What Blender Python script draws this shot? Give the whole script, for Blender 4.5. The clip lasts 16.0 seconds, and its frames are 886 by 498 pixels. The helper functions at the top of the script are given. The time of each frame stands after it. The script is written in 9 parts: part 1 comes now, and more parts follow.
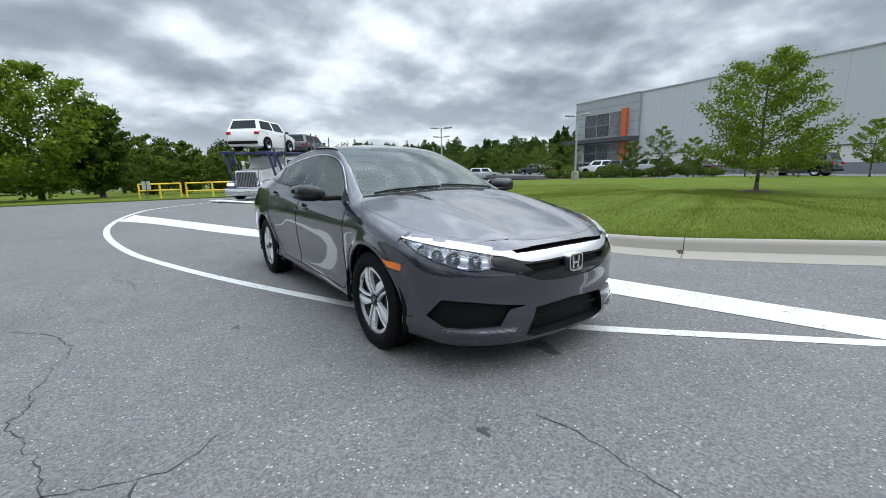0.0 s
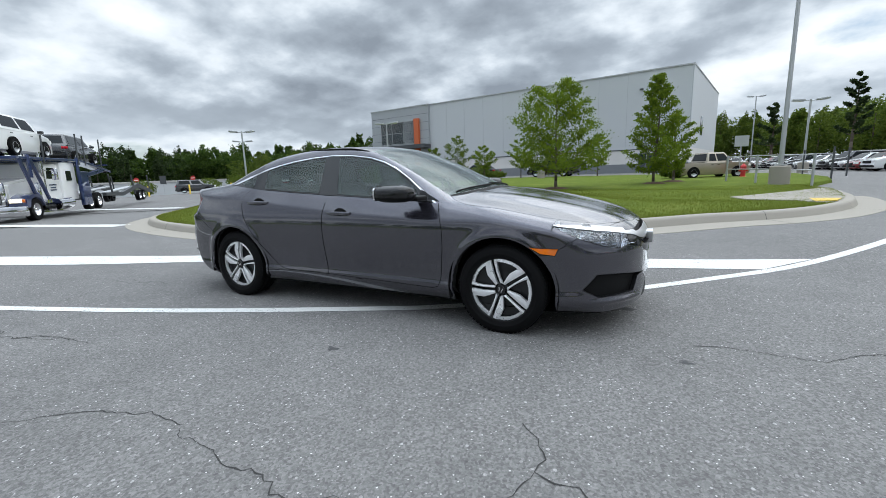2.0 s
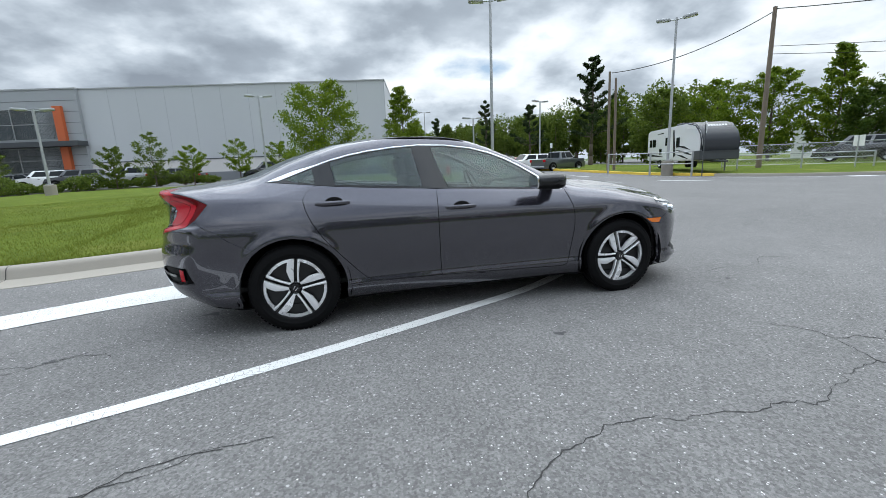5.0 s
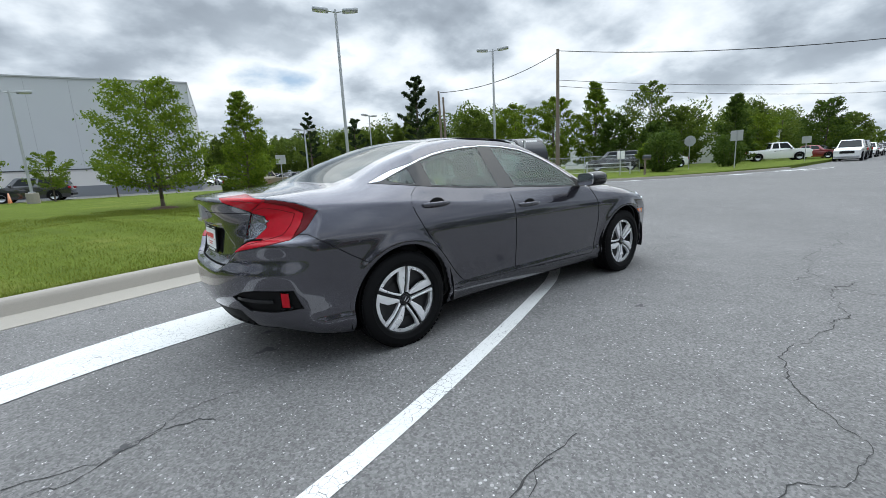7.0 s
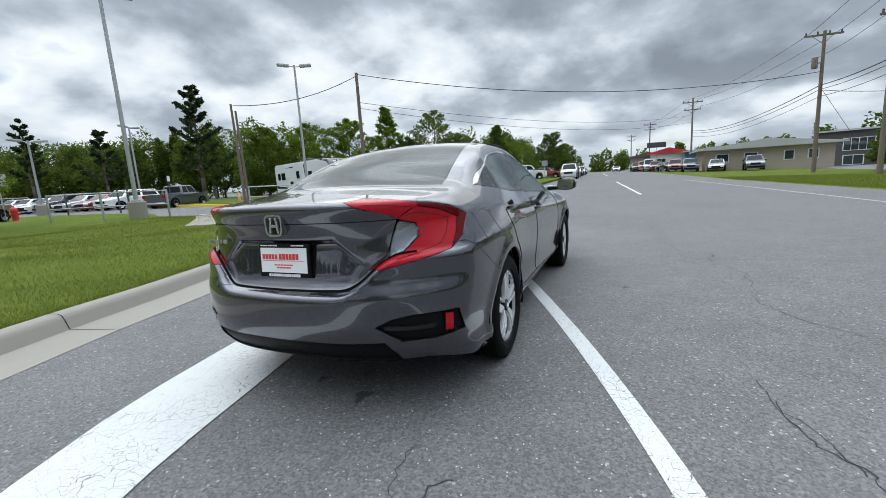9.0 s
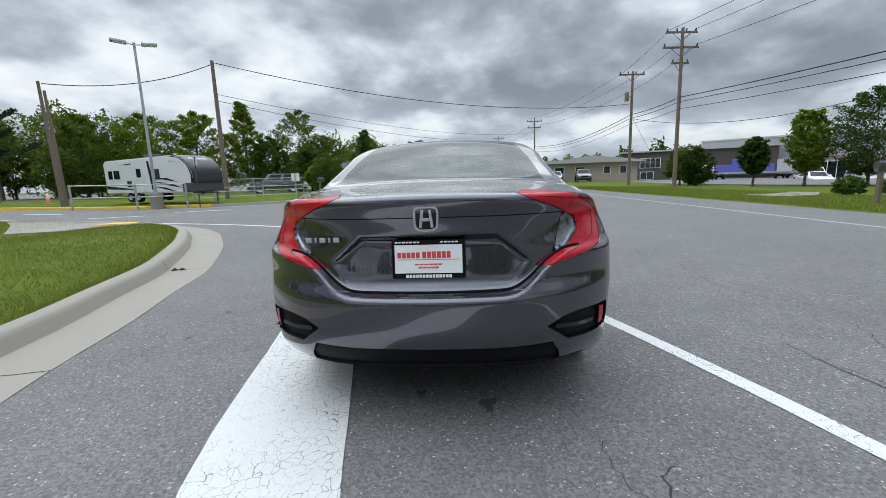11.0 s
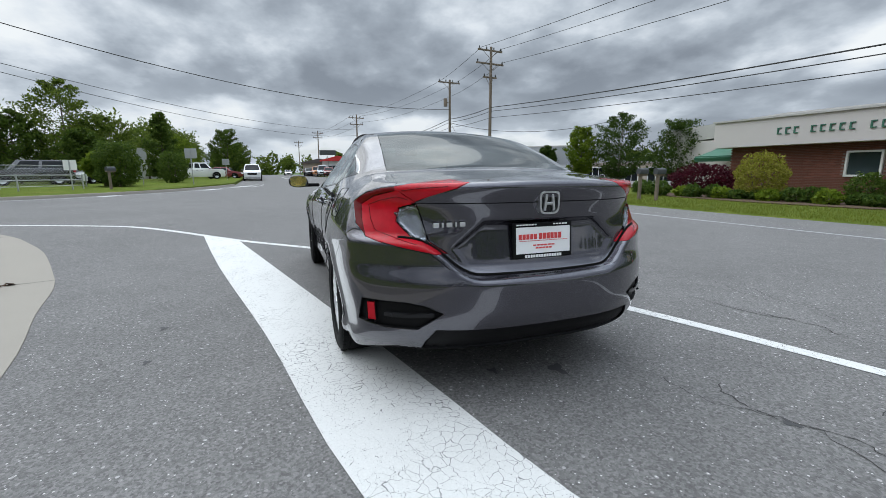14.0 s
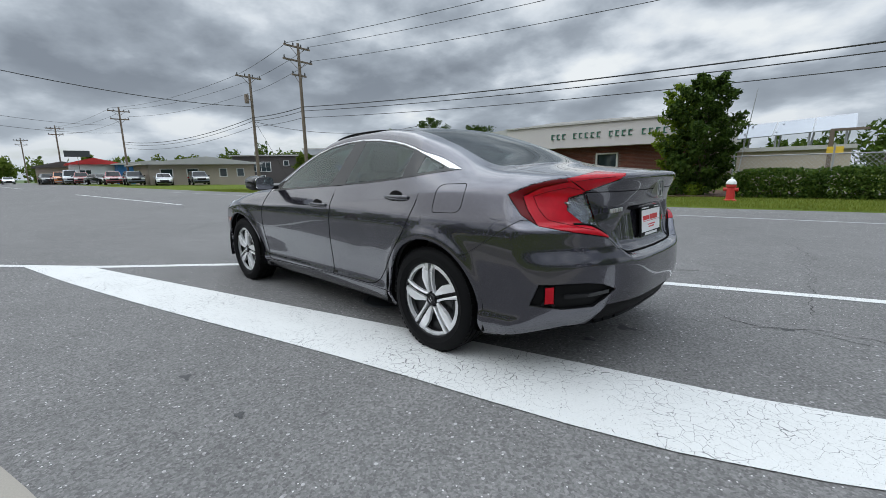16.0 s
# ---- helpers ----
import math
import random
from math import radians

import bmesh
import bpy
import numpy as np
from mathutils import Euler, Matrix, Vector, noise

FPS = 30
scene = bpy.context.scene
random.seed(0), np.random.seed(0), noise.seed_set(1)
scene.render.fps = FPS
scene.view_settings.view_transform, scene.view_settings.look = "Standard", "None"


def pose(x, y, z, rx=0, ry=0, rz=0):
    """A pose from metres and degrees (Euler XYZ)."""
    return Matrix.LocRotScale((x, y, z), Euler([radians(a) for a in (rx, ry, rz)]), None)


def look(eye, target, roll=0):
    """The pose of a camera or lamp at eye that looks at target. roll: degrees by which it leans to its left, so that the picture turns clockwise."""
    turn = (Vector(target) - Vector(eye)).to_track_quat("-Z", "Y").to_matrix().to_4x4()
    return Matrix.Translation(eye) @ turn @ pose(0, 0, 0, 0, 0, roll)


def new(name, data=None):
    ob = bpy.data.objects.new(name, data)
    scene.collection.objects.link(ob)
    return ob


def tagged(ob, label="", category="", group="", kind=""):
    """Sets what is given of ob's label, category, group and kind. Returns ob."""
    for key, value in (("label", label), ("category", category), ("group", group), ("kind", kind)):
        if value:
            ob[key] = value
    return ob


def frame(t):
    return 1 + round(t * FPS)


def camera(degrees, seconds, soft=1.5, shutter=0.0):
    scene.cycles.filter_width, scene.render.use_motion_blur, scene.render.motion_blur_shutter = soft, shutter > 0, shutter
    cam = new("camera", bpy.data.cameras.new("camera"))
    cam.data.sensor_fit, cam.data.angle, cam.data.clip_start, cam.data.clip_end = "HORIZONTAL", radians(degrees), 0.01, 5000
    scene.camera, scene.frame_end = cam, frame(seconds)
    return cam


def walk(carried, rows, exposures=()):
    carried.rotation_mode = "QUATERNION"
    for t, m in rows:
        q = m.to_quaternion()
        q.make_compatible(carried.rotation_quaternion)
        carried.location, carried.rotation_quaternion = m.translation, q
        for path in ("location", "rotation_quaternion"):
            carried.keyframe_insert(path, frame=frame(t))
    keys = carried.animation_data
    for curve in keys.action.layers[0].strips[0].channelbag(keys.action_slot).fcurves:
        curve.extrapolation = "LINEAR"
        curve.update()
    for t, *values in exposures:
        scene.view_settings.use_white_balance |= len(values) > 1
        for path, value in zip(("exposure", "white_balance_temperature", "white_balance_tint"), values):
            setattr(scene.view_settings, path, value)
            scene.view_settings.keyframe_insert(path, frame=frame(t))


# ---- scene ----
# ---- camera ----
cam = camera(92.8, 16.0, soft=0.8)
PATH = [
    (0, (3.789, -2.029, 1.153), (2.187, -0.888, 0.784), -0.9),
    (0.5, (3.483, -2.507, 1.158), (2.036, -1.173, 0.802), -1.1),
    (1, (3.132, -2.915, 1.145), (1.856, -1.415, 0.797), -1.5),
    (1.5, (2.757, -3.308, 1.162), (1.665, -1.67, 0.805), -1.7),
    (2, (2.295, -3.587, 1.149), (1.402, -1.834, 0.787), -1.9),
    (2.5, (1.803, -3.835, 1.147), (1.123, -1.99, 0.78), -2.1),
    (3, (1.263, -4.011, 1.149), (0.801, -2.101, 0.777), -2.3),
    (3.5, (0.693, -4.192, 1.162), (0.457, -2.242, 0.785), -2.4),
    (4, (0.085, -4.215, 1.156), (0.076, -2.251, 0.774), -2.5),
    (4.2, (-0.142, -4.195, 1.158), (-0.058, -2.234, 0.773), -2.4),
    (6.3, (-2.198, -3.492, 1.168), (-1.224, -1.789, 0.775), -2.6),
    (6.5, (-2.376, -3.409, 1.155), (-1.336, -1.745, 0.768), -2.6),
    (7, (-2.785, -3.132, 1.149), (-1.579, -1.58, 0.776), -2.9),
    (7.5, (-3.101, -2.784, 1.15), (-1.734, -1.37, 0.788), -3.2),
    (8, (-3.395, -2.39, 1.147), (-1.862, -1.154, 0.798), -3.7),
    (8.5, (-3.626, -1.96, 1.135), (-1.942, -0.935, 0.799), -3.8),
    (9, (-3.846, -1.534, 1.131), (-2.038, -0.745, 0.799), -3.5),
    (9.5, (-3.972, -1.104, 1.122), (-2.082, -0.541, 0.787), -3.0),
    (9.7, (-4.005, -0.934, 1.119), (-2.093, -0.451, 0.784), -2.8),
    (11.8, (-4.054, -0.076, 1.132), (-2.087, -0.008, 0.776), -1.4),
    (12, (-4.054, -0.083, 1.139), (-2.088, -0.03, 0.774), -1.2),
    (12.5, (-4.063, -0.01, 1.131), (-2.098, -0.057, 0.759), -0.8),
    (13, (-4.131, 0.329, 1.128), (-2.179, 0.114, 0.749), -0.4),
    (13.5, (-4.064, 0.705, 1.105), (-2.146, 0.276, 0.733), -0.5),
    (14, (-3.958, 1.11, 1.098), (-2.111, 0.435, 0.733), -0.2),
    (14.5, (-3.806, 1.502, 1.077), (-2.05, 0.613, 0.724), -0.6),
    (15, (-3.625, 1.903, 1.073), (-1.982, 0.816, 0.726), -0.9),
    (15.5, (-3.367, 2.264, 1.07), (-1.86, 0.998, 0.714), -1.0),
    (16, (-3.09, 2.564, 1.077), (-1.73, 1.143, 0.711), -1.1),
]
walk(cam, [(t, look(eye, target, roll)) for t, eye, target, roll in PATH],
     exposures=[(0, 0.14, 6200, 6), (2, 0.12, 6200, 6), (4, 0.16, 6200, 6), (7, 0.12, 6200, 6), (9, 0.0, 6200, 6), (12, -0.06, 6250, 7), (14.5, -0.13, 6250, 7), (16, -0.20, 6250, 7)])
# ---- sky, sun ----
def node(tree, kind, **values):
    n = tree.nodes.new(kind)
    for k, v in values.items():
        if k in n.inputs:
            n.inputs[k].default_value = v
    return n


def chain(tree, a, out, b, into):
    tree.links.new(a.outputs[out], b.inputs[into])


def calc(tree, op, a, b=None, c=None):
    n = tree.nodes.new("ShaderNodeMath")
    n.operation = op
    for i, v in enumerate((a, b, c)):
        if v is None:
            continue
        if isinstance(v, (int, float)):
            n.inputs[i].default_value = v
        else:
            tree.links.new(v, n.inputs[i])
    return n.outputs[0]


def ramp(tree, source, stops):
    n = tree.nodes.new("ShaderNodeValToRGB")
    while len(n.color_ramp.elements) < len(stops):
        n.color_ramp.elements.new(0.5)
    for e, (p, c) in zip(n.color_ramp.elements, stops):
        e.position, e.color = p, (*c, 1) if len(c) == 3 else c
    tree.links.new(source, n.inputs[0])
    return n.outputs[0]


SUN_EL, SUN_AZ = 58, 60
world = bpy.data.worlds.new("overcast")
scene.world = world
world.use_nodes = True
wt = world.node_tree
wt.nodes.clear()
w_out, w_bg = wt.nodes.new("ShaderNodeOutputWorld"), wt.nodes.new("ShaderNodeBackground")
wt.links.new(w_bg.outputs[0], w_out.inputs[0])
sky = wt.nodes.new("ShaderNodeTexSky")
sky.sky_type, sky.sun_disc, sky.sun_elevation, sky.sun_rotation = "NISHITA", False, radians(SUN_EL), radians(SUN_AZ)
tc = wt.nodes.new("ShaderNodeTexCoord")
sep = wt.nodes.new("ShaderNodeSeparateXYZ")
wt.links.new(tc.outputs["Generated"], sep.inputs[0])
# the clouds lie on a flat deck overhead; each is paler on its upper side and dark below
def deck(reach):
    p = wt.nodes.new("ShaderNodeCombineXYZ")
    over = calc(wt, "DIVIDE", reach, calc(wt, "ADD", calc(wt, "MAXIMUM", sep.outputs[2], 0.0), 0.32))
    wt.links.new(calc(wt, "MULTIPLY", sep.outputs[0], over), p.inputs[0])
    wt.links.new(calc(wt, "MULTIPLY", sep.outputs[1], over), p.inputs[1])
    p.inputs[2].default_value = 3.7
    lumps = node(wt, "ShaderNodeTexNoise", Scale=0.60, Detail=7.0, Roughness=0.50, Distortion=0.2)
    puffs = node(wt, "ShaderNodeTexNoise", Scale=1.9, Detail=6.0, Roughness=0.52)
    for n in (lumps, puffs):
        wt.links.new(p.outputs[0], n.inputs["Vector"])
    return calc(wt, "ADD", calc(wt, "MULTIPLY", lumps.outputs[0], 0.64), calc(wt, "MULTIPLY", puffs.outputs[0], 0.36))


mixed = deck(1.0)
upper = calc(wt, "MINIMUM", calc(wt, "MAXIMUM", calc(wt, "MULTIPLY", calc(wt, "SUBTRACT", deck(1.13), mixed), 2.6), -0.16), 0.30)
dense = calc(wt, "SUBTRACT", mixed, calc(wt, "MULTIPLY", upper, 0.42))
cloud = ramp(wt, dense, [(0.37, (0.98, 0.99, 1.0)), (0.44, (0.80, 0.835, 0.89)), (0.50, (0.57, 0.615, 0.68)), (0.56, (0.40, 0.44, 0.50)), (0.65, (0.27, 0.30, 0.35))])
gap = ramp(wt, mixed, [(0.365, (0.9, 0.9, 0.9)), (0.41, (0, 0, 0))])
blue = wt.nodes.new("ShaderNodeMix")
blue.data_type = "RGBA"
scaled = wt.nodes.new("ShaderNodeVectorMath")
scaled.operation = "SCALE"
scaled.inputs["Scale"].default_value = 0.10
wt.links.new(sky.outputs[0], scaled.inputs[0])
wt.links.new(gap, blue.inputs["Factor"])
wt.links.new(cloud, blue.inputs["A"])
wt.links.new(scaled.outputs[0], blue.inputs["B"])
# the veil towards the horizon, and the brighter zenith of an overcast sky
veil = wt.nodes.new("ShaderNodeMix")
veil.data_type = "RGBA"
veil.inputs["B"].default_value = (0.58, 0.63, 0.69, 1)
low = ramp(wt, sep.outputs[2], [(0.0, (0.75, 0.75, 0.75)), (0.07, (0.25, 0.25, 0.25)), (0.18, (0, 0, 0))])
wt.links.new(low, veil.inputs["Factor"])
wt.links.new(blue.outputs["Result"], veil.inputs["A"])
wt.links.new(veil.outputs["Result"], w_bg.inputs["Color"])
lift = wt.nodes.new("ShaderNodeMapRange")
lift.inputs["From Min"].default_value, lift.inputs["From Max"].default_value = 0.42, 0.95
lift.inputs["To Min"].default_value, lift.inputs["To Max"].default_value = 1.0, 4.3
wt.links.new(sep.outputs[2], lift.inputs["Value"])
wt.links.new(lift.outputs[0], w_bg.inputs["Strength"])

sun = new("sun", bpy.data.lights.new("sun", "SUN"))
sun.data.energy, sun.data.angle, sun.data.color = 1.15, radians(90), (1.0, 0.96, 0.90)
sun.matrix_basis = pose(0, 0, 40, 90 - SUN_EL, 0, 180 - SUN_AZ)


# ---- materials ----
def surface(name, base, rough=0.6, metal=0.0, vary=0.15, scale=4.0, bump=0.0, bump_scale=60.0, fine=0.0, fine_scale=200.0, tint=None, coat=0.0, spec=0.5, each=0.0, rough_vary=0.1):
    """A painted or natural surface: its colour varied at two scales, its gloss and relief with it."""
    m = bpy.data.materials.new(name)
    m.use_nodes = True
    t = m.node_tree
    p = t.nodes["Principled BSDF"]
    co = t.nodes.new("ShaderNodeTexCoord").outputs["Object"]
    p.inputs["Metallic"].default_value, p.inputs["Coat Weight"].default_value, p.inputs["Specular IOR Level"].default_value = metal, coat, spec
    p.inputs["Coat Roughness"].default_value = 0.03
    n1 = node(t, "ShaderNodeTexNoise", Scale=scale, Detail=5.0, Roughness=0.6)
    n2 = node(t, "ShaderNodeTexNoise", Scale=fine_scale, Detail=2.0)
    for n in (n1, n2):
        t.links.new(co, n.inputs["Vector"])
    k = calc(t, "ADD", calc(t, "MULTIPLY_ADD", n1.outputs[0], 2 * vary, 1 - vary), calc(t, "MULTIPLY_ADD", n2.outputs[0], 2 * fine, -fine))
    if each:
        info = t.nodes.new("ShaderNodeObjectInfo").outputs["Random"]
        k = calc(t, "MULTIPLY", k, calc(t, "MULTIPLY_ADD", info, 2 * each, 1 - each))
    mix = t.nodes.new("ShaderNodeMix")
    mix.data_type = "RGBA"
    mix.inputs["A"].default_value, mix.inputs["B"].default_value = (*base, 1), (*(tint or base), 1)
    t.links.new(n1.outputs[0], mix.inputs["Factor"])
    col = t.nodes.new("ShaderNodeVectorMath")
    col.operation = "SCALE"
    t.links.new(mix.outputs["Result"], col.inputs[0])
    t.links.new(k, col.inputs["Scale"])
    t.links.new(col.outputs[0], p.inputs["Base Color"])
    t.links.new(calc(t, "MULTIPLY_ADD", n1.outputs[0], 2 * rough_vary * rough, rough * (1 - rough_vary)), p.inputs["Roughness"])
    if bump:
        nb = node(t, "ShaderNodeTexNoise", Scale=bump_scale, Detail=4.0, Roughness=0.65)
        t.links.new(co, nb.inputs["Vector"])
        b = node(t, "ShaderNodeBump", Strength=1.0, Distance=bump)
        t.links.new(nb.outputs[0], b.inputs["Height"])
        t.links.new(b.outputs[0], p.inputs["Normal"])
    return m


def car_paint(name, base, flake=0.25, metal=0.55, rough=0.34):
    m = surface(name, base, rough, metal, 0.04, 1.5, 0, 60, flake, 2500, coat=1.0)
    m.node_tree.nodes["Principled BSDF"].inputs["Coat IOR"].default_value = 1.7
    m.node_tree.nodes["Principled BSDF"].inputs["Coat Roughness"].default_value = 0.015
    return m


def thin_glass(name, tint):
    """A thin tinted pane: it lets the view through and mirrors the sky more at a slant."""
    m = bpy.data.materials.new(name)
    m.use_nodes = True
    t = m.node_tree
    t.nodes.clear()
    out, both = t.nodes.new("ShaderNodeOutputMaterial"), t.nodes.new("ShaderNodeMixShader")
    see, shine = t.nodes.new("ShaderNodeBsdfTransparent"), t.nodes.new("ShaderNodeBsdfGlossy")
    see.inputs["Color"].default_value = (*tint, 1)
    shine.inputs["Color"].default_value, shine.inputs["Roughness"].default_value = (0.95, 0.97, 0.97, 1), 0.01
    slant = node(t, "ShaderNodeLayerWeight", Blend=0.5).outputs["Facing"]
    t.links.new(calc(t, "MULTIPLY_ADD", calc(t, "POWER", slant, 5.0), 0.80, 0.04), both.inputs[0])
    t.links.new(see.outputs[0], both.inputs[1])
    t.links.new(shine.outputs[0], both.inputs[2])
    t.links.new(both.outputs[0], out.inputs["Surface"])
    return m


def asphalt(name, base):
    m = bpy.data.materials.new(name)
    m.use_nodes = True
    t = m.node_tree
    p = t.nodes["Principled BSDF"]
    co = t.nodes.new("ShaderNodeTexCoord").outputs["Object"]
    patch = node(t, "ShaderNodeTexNoise", Scale=0.35, Detail=5.0, Roughness=0.6)
    blot = node(t, "ShaderNodeTexNoise", Scale=2.6, Detail=6.0, Roughness=0.65)
    grit = node(t, "ShaderNodeTexNoise", Scale=55.0, Detail=4.0, Roughness=0.8)
    stone = node(t, "ShaderNodeTexVoronoi", Scale=38.0, Randomness=1.0)
    pick = node(t, "ShaderNodeTexVoronoi", Scale=38.0, Randomness=1.0)
    tiny = node(t, "ShaderNodeTexVoronoi", Scale=95.0, Randomness=1.0)
    for n in (patch, blot, grit, stone, pick, tiny):
        t.links.new(co, n.inputs["Vector"])
    spot = t.nodes.new("ShaderNodeSeparateColor")
    t.links.new(pick.outputs["Color"], spot.inputs[0])
    tspot = t.nodes.new("ShaderNodeSeparateColor")
    t.links.new(tiny.outputs["Color"], tspot.inputs[0])
    k = calc(t, "MULTIPLY_ADD", patch.outputs[0], 0.50, 0.75)
    k = calc(t, "MULTIPLY", k, calc(t, "MULTIPLY_ADD", blot.outputs[0], 0.44, 0.78))
    k = calc(t, "MULTIPLY", k, calc(t, "MULTIPLY_ADD", grit.outputs[0], 1.5, 0.245))
    k = calc(t, "MULTIPLY", k, calc(t, "MULTIPLY_ADD", tspot.outputs[1], 0.6, 0.70))
    # pale and dark chips in the aggregate
    chip = calc(t, "MULTIPLY", calc(t, "GREATER_THAN", spot.outputs[0], 0.90), calc(t, "LESS_THAN", stone.outputs["Distance"], 0.30))
    k = calc(t, "ADD", k, calc(t, "MULTIPLY", chip, calc(t, "MULTIPLY_ADD", spot.outputs[1], 1.3, 0.2)))
    spark = calc(t, "MULTIPLY", calc(t, "GREATER_THAN", tspot.outputs[0], 0.955), calc(t, "LESS_THAN", tiny.outputs["Distance"], 0.36))
    k = calc(t, "ADD", k, calc(t, "MULTIPLY", spark, calc(t, "MULTIPLY_ADD", tspot.outputs[2], 2.6, 0.3)))
    col = t.nodes.new("ShaderNodeVectorMath")
    col.operation = "SCALE"
    col.inputs[0].default_value = base
    t.links.new(k, col.inputs["Scale"])
    t.links.new(col.outputs[0], p.inputs["Base Color"])
    p.inputs["Roughness"].default_value = 0.85
    p.inputs["Specular IOR Level"].default_value = 0.35
    b = node(t, "ShaderNodeBump", Strength=1.0, Distance=0.004)
    t.links.new(calc(t, "ADD", grit.outputs[0], calc(t, "MULTIPLY", stone.outputs["Distance"], -0.35)), b.inputs["Height"])
    t.links.new(b.outputs[0], p.inputs["Normal"])
    return m


def road_paint(name, base):
    """Thick white paint, crazed and rubbed thin in spots."""
    m = surface(name, base, 0.6, 0, 0.06, 3.0, 0.0015, 90, 0.10, 120)
    t = m.node_tree
    p = t.nodes["Principled BSDF"]
    co = t.nodes.new("ShaderNodeTexCoord").outputs["Object"]
    warp = node(t, "ShaderNodeTexNoise", Scale=6.0, Detail=3.0)
    t.links.new(co, warp.inputs["Vector"])
    add = t.nodes.new("ShaderNodeVectorMath")
    add.operation = "MULTIPLY_ADD"
    t.links.new(warp.outputs["Color"], add.inputs[0])
    add.inputs[1].default_value = (0.16, 0.16, 0)
    t.links.new(co, add.inputs[2])
    cells = node(t, "ShaderNodeTexVoronoi", Scale=21.0, Randomness=1.0)
    cells.feature = "DISTANCE_TO_EDGE"
    t.links.new(add.outputs[0], cells.inputs["Vector"])
    worn = node(t, "ShaderNodeTexNoise", Scale=1.7, Detail=5.0, Roughness=0.7)
    t.links.new(co, worn.inputs["Vector"])
    width = calc(t, "MULTIPLY", calc(t, "MAXIMUM", calc(t, "SUBTRACT", worn.outputs[0], 0.40), 0.0), 0.10)
    line = calc(t, "GREATER_THAN", cells.outputs["Distance"], width)
    dots = node(t, "ShaderNodeTexNoise", Scale=70.0, Detail=3.0, Roughness=0.7)
    t.links.new(co, dots.inputs["Vector"])
    line = calc(t, "MULTIPLY", line, calc(t, "LESS_THAN", dots.outputs[0], 0.67))
    mix = t.nodes.new("ShaderNodeMix")
    mix.data_type = "RGBA"
    mix.inputs["A"].default_value = (0.16, 0.16, 0.16, 1)
    t.links.new(line, mix.inputs["Factor"])
    t.links.new(p.inputs["Base Color"].links[0].from_socket, mix.inputs["B"])
    t.links.new(mix.outputs["Result"], p.inputs["Base Color"])
    return m


def lawn(name, dark, light, dry):
    m = surface(name, dark, 0.9, 0, 0.25, 1.1, 0.03, 40, 0.35, 45, tint=light, spec=0.06)
    t = m.node_tree
    p = t.nodes["Principled BSDF"]
    co = t.nodes.new("ShaderNodeTexCoord").outputs["Object"]
    n = node(t, "ShaderNodeTexNoise", Scale=0.55, Detail=6.0, Roughness=0.7)
    t.links.new(co, n.inputs["Vector"])
    mix = t.nodes.new("ShaderNodeMix")
    mix.data_type = "RGBA"
    mix.inputs["B"].default_value = (*dry, 1)
    f = ramp(t, n.outputs[0], [(0.54, (0, 0, 0)), (0.75, (0.6, 0.6, 0.6))])
    t.links.new(f, mix.inputs["Factor"])
    t.links.new(p.inputs["Base Color"].links[0].from_socket, mix.inputs["A"])
    t.links.new(mix.outputs["Result"], p.inputs["Base Color"])
    return m


def leafy(name, a, b):
    m = bpy.data.materials.new(name)
    m.use_nodes = True
    t = m.node_tree
    p = t.nodes["Principled BSDF"]
    r = t.nodes.new("ShaderNodeNewGeometry").outputs["Random Per Island"]
    mix = t.nodes.new("ShaderNodeMix")
    mix.data_type = "RGBA"
    mix.inputs["A"].default_value, mix.inputs["B"].default_value = (*a, 1), (*b, 1)
    t.links.new(r, mix.inputs["Factor"])
    t.links.new(mix.outputs["Result"], p.inputs["Base Color"])
    p.inputs["Roughness"].default_value = 0.6
    p.inputs["Specular IOR Level"].default_value = 0.12
    # light shines through the leaves
    thin = t.nodes.new("ShaderNodeBsdfTranslucent")
    t.links.new(mix.outputs["Result"], thin.inputs["Color"])
    both = t.nodes.new("ShaderNodeMixShader")
    both.inputs[0].default_value = 0.45
    t.links.new(p.outputs[0], both.inputs[1])
    t.links.new(thin.outputs[0], both.inputs[2])
    t.links.new(both.outputs[0], t.nodes["Material Output"].inputs["Surface"])
    return m


def glow(name, color, strength):
    m = bpy.data.materials.new(name)
    m.use_nodes = True
    p = m.node_tree.nodes["Principled BSDF"]
    p.inputs["Base Color"].default_value = (*color, 1)
    p.inputs["Emission Color"].default_value, p.inputs["Emission Strength"].default_value = (*color, 1), strength
    return m


ASPHALT = asphalt("weathered asphalt", (0.143, 0.139, 0.136))
ROADWHITE = road_paint("white road paint", (0.59, 0.59, 0.575))
ROADYELLOW = surface("yellow kerb paint", (0.72, 0.50, 0.06), 0.6, 0, 0.12, 3, 0.001, 60, 0.1)
CRACK = surface("open crack", (0.035, 0.034, 0.033), 0.95, 0, 0.3, 8)
CONCRETE = surface("kerb concrete", (0.33, 0.305, 0.265), 0.9, 0, 0.22, 1.6, 0.002, 90, 0.12, 160, tint=(0.25, 0.23, 0.20), spec=0.2)
GRASS = lawn("mown grass", (0.080, 0.112, 0.015), (0.120, 0.155, 0.024), (0.21, 0.20, 0.06))
BLADES = leafy("grass blades", (0.115, 0.148, 0.017), (0.20, 0.228, 0.045))
FAR_GRASS = surface("distant field", (0.07, 0.11, 0.03), 0.95, 0, 0.3, 0.05)
PAINT = car_paint("steel grey metallic paint", (0.060, 0.058, 0.074), 0.06, 0.80, 0.25)
BRIGHT = surface("satin bright trim", (0.62, 0.62, 0.64), 0.34, 1.0, 0.02, 3)
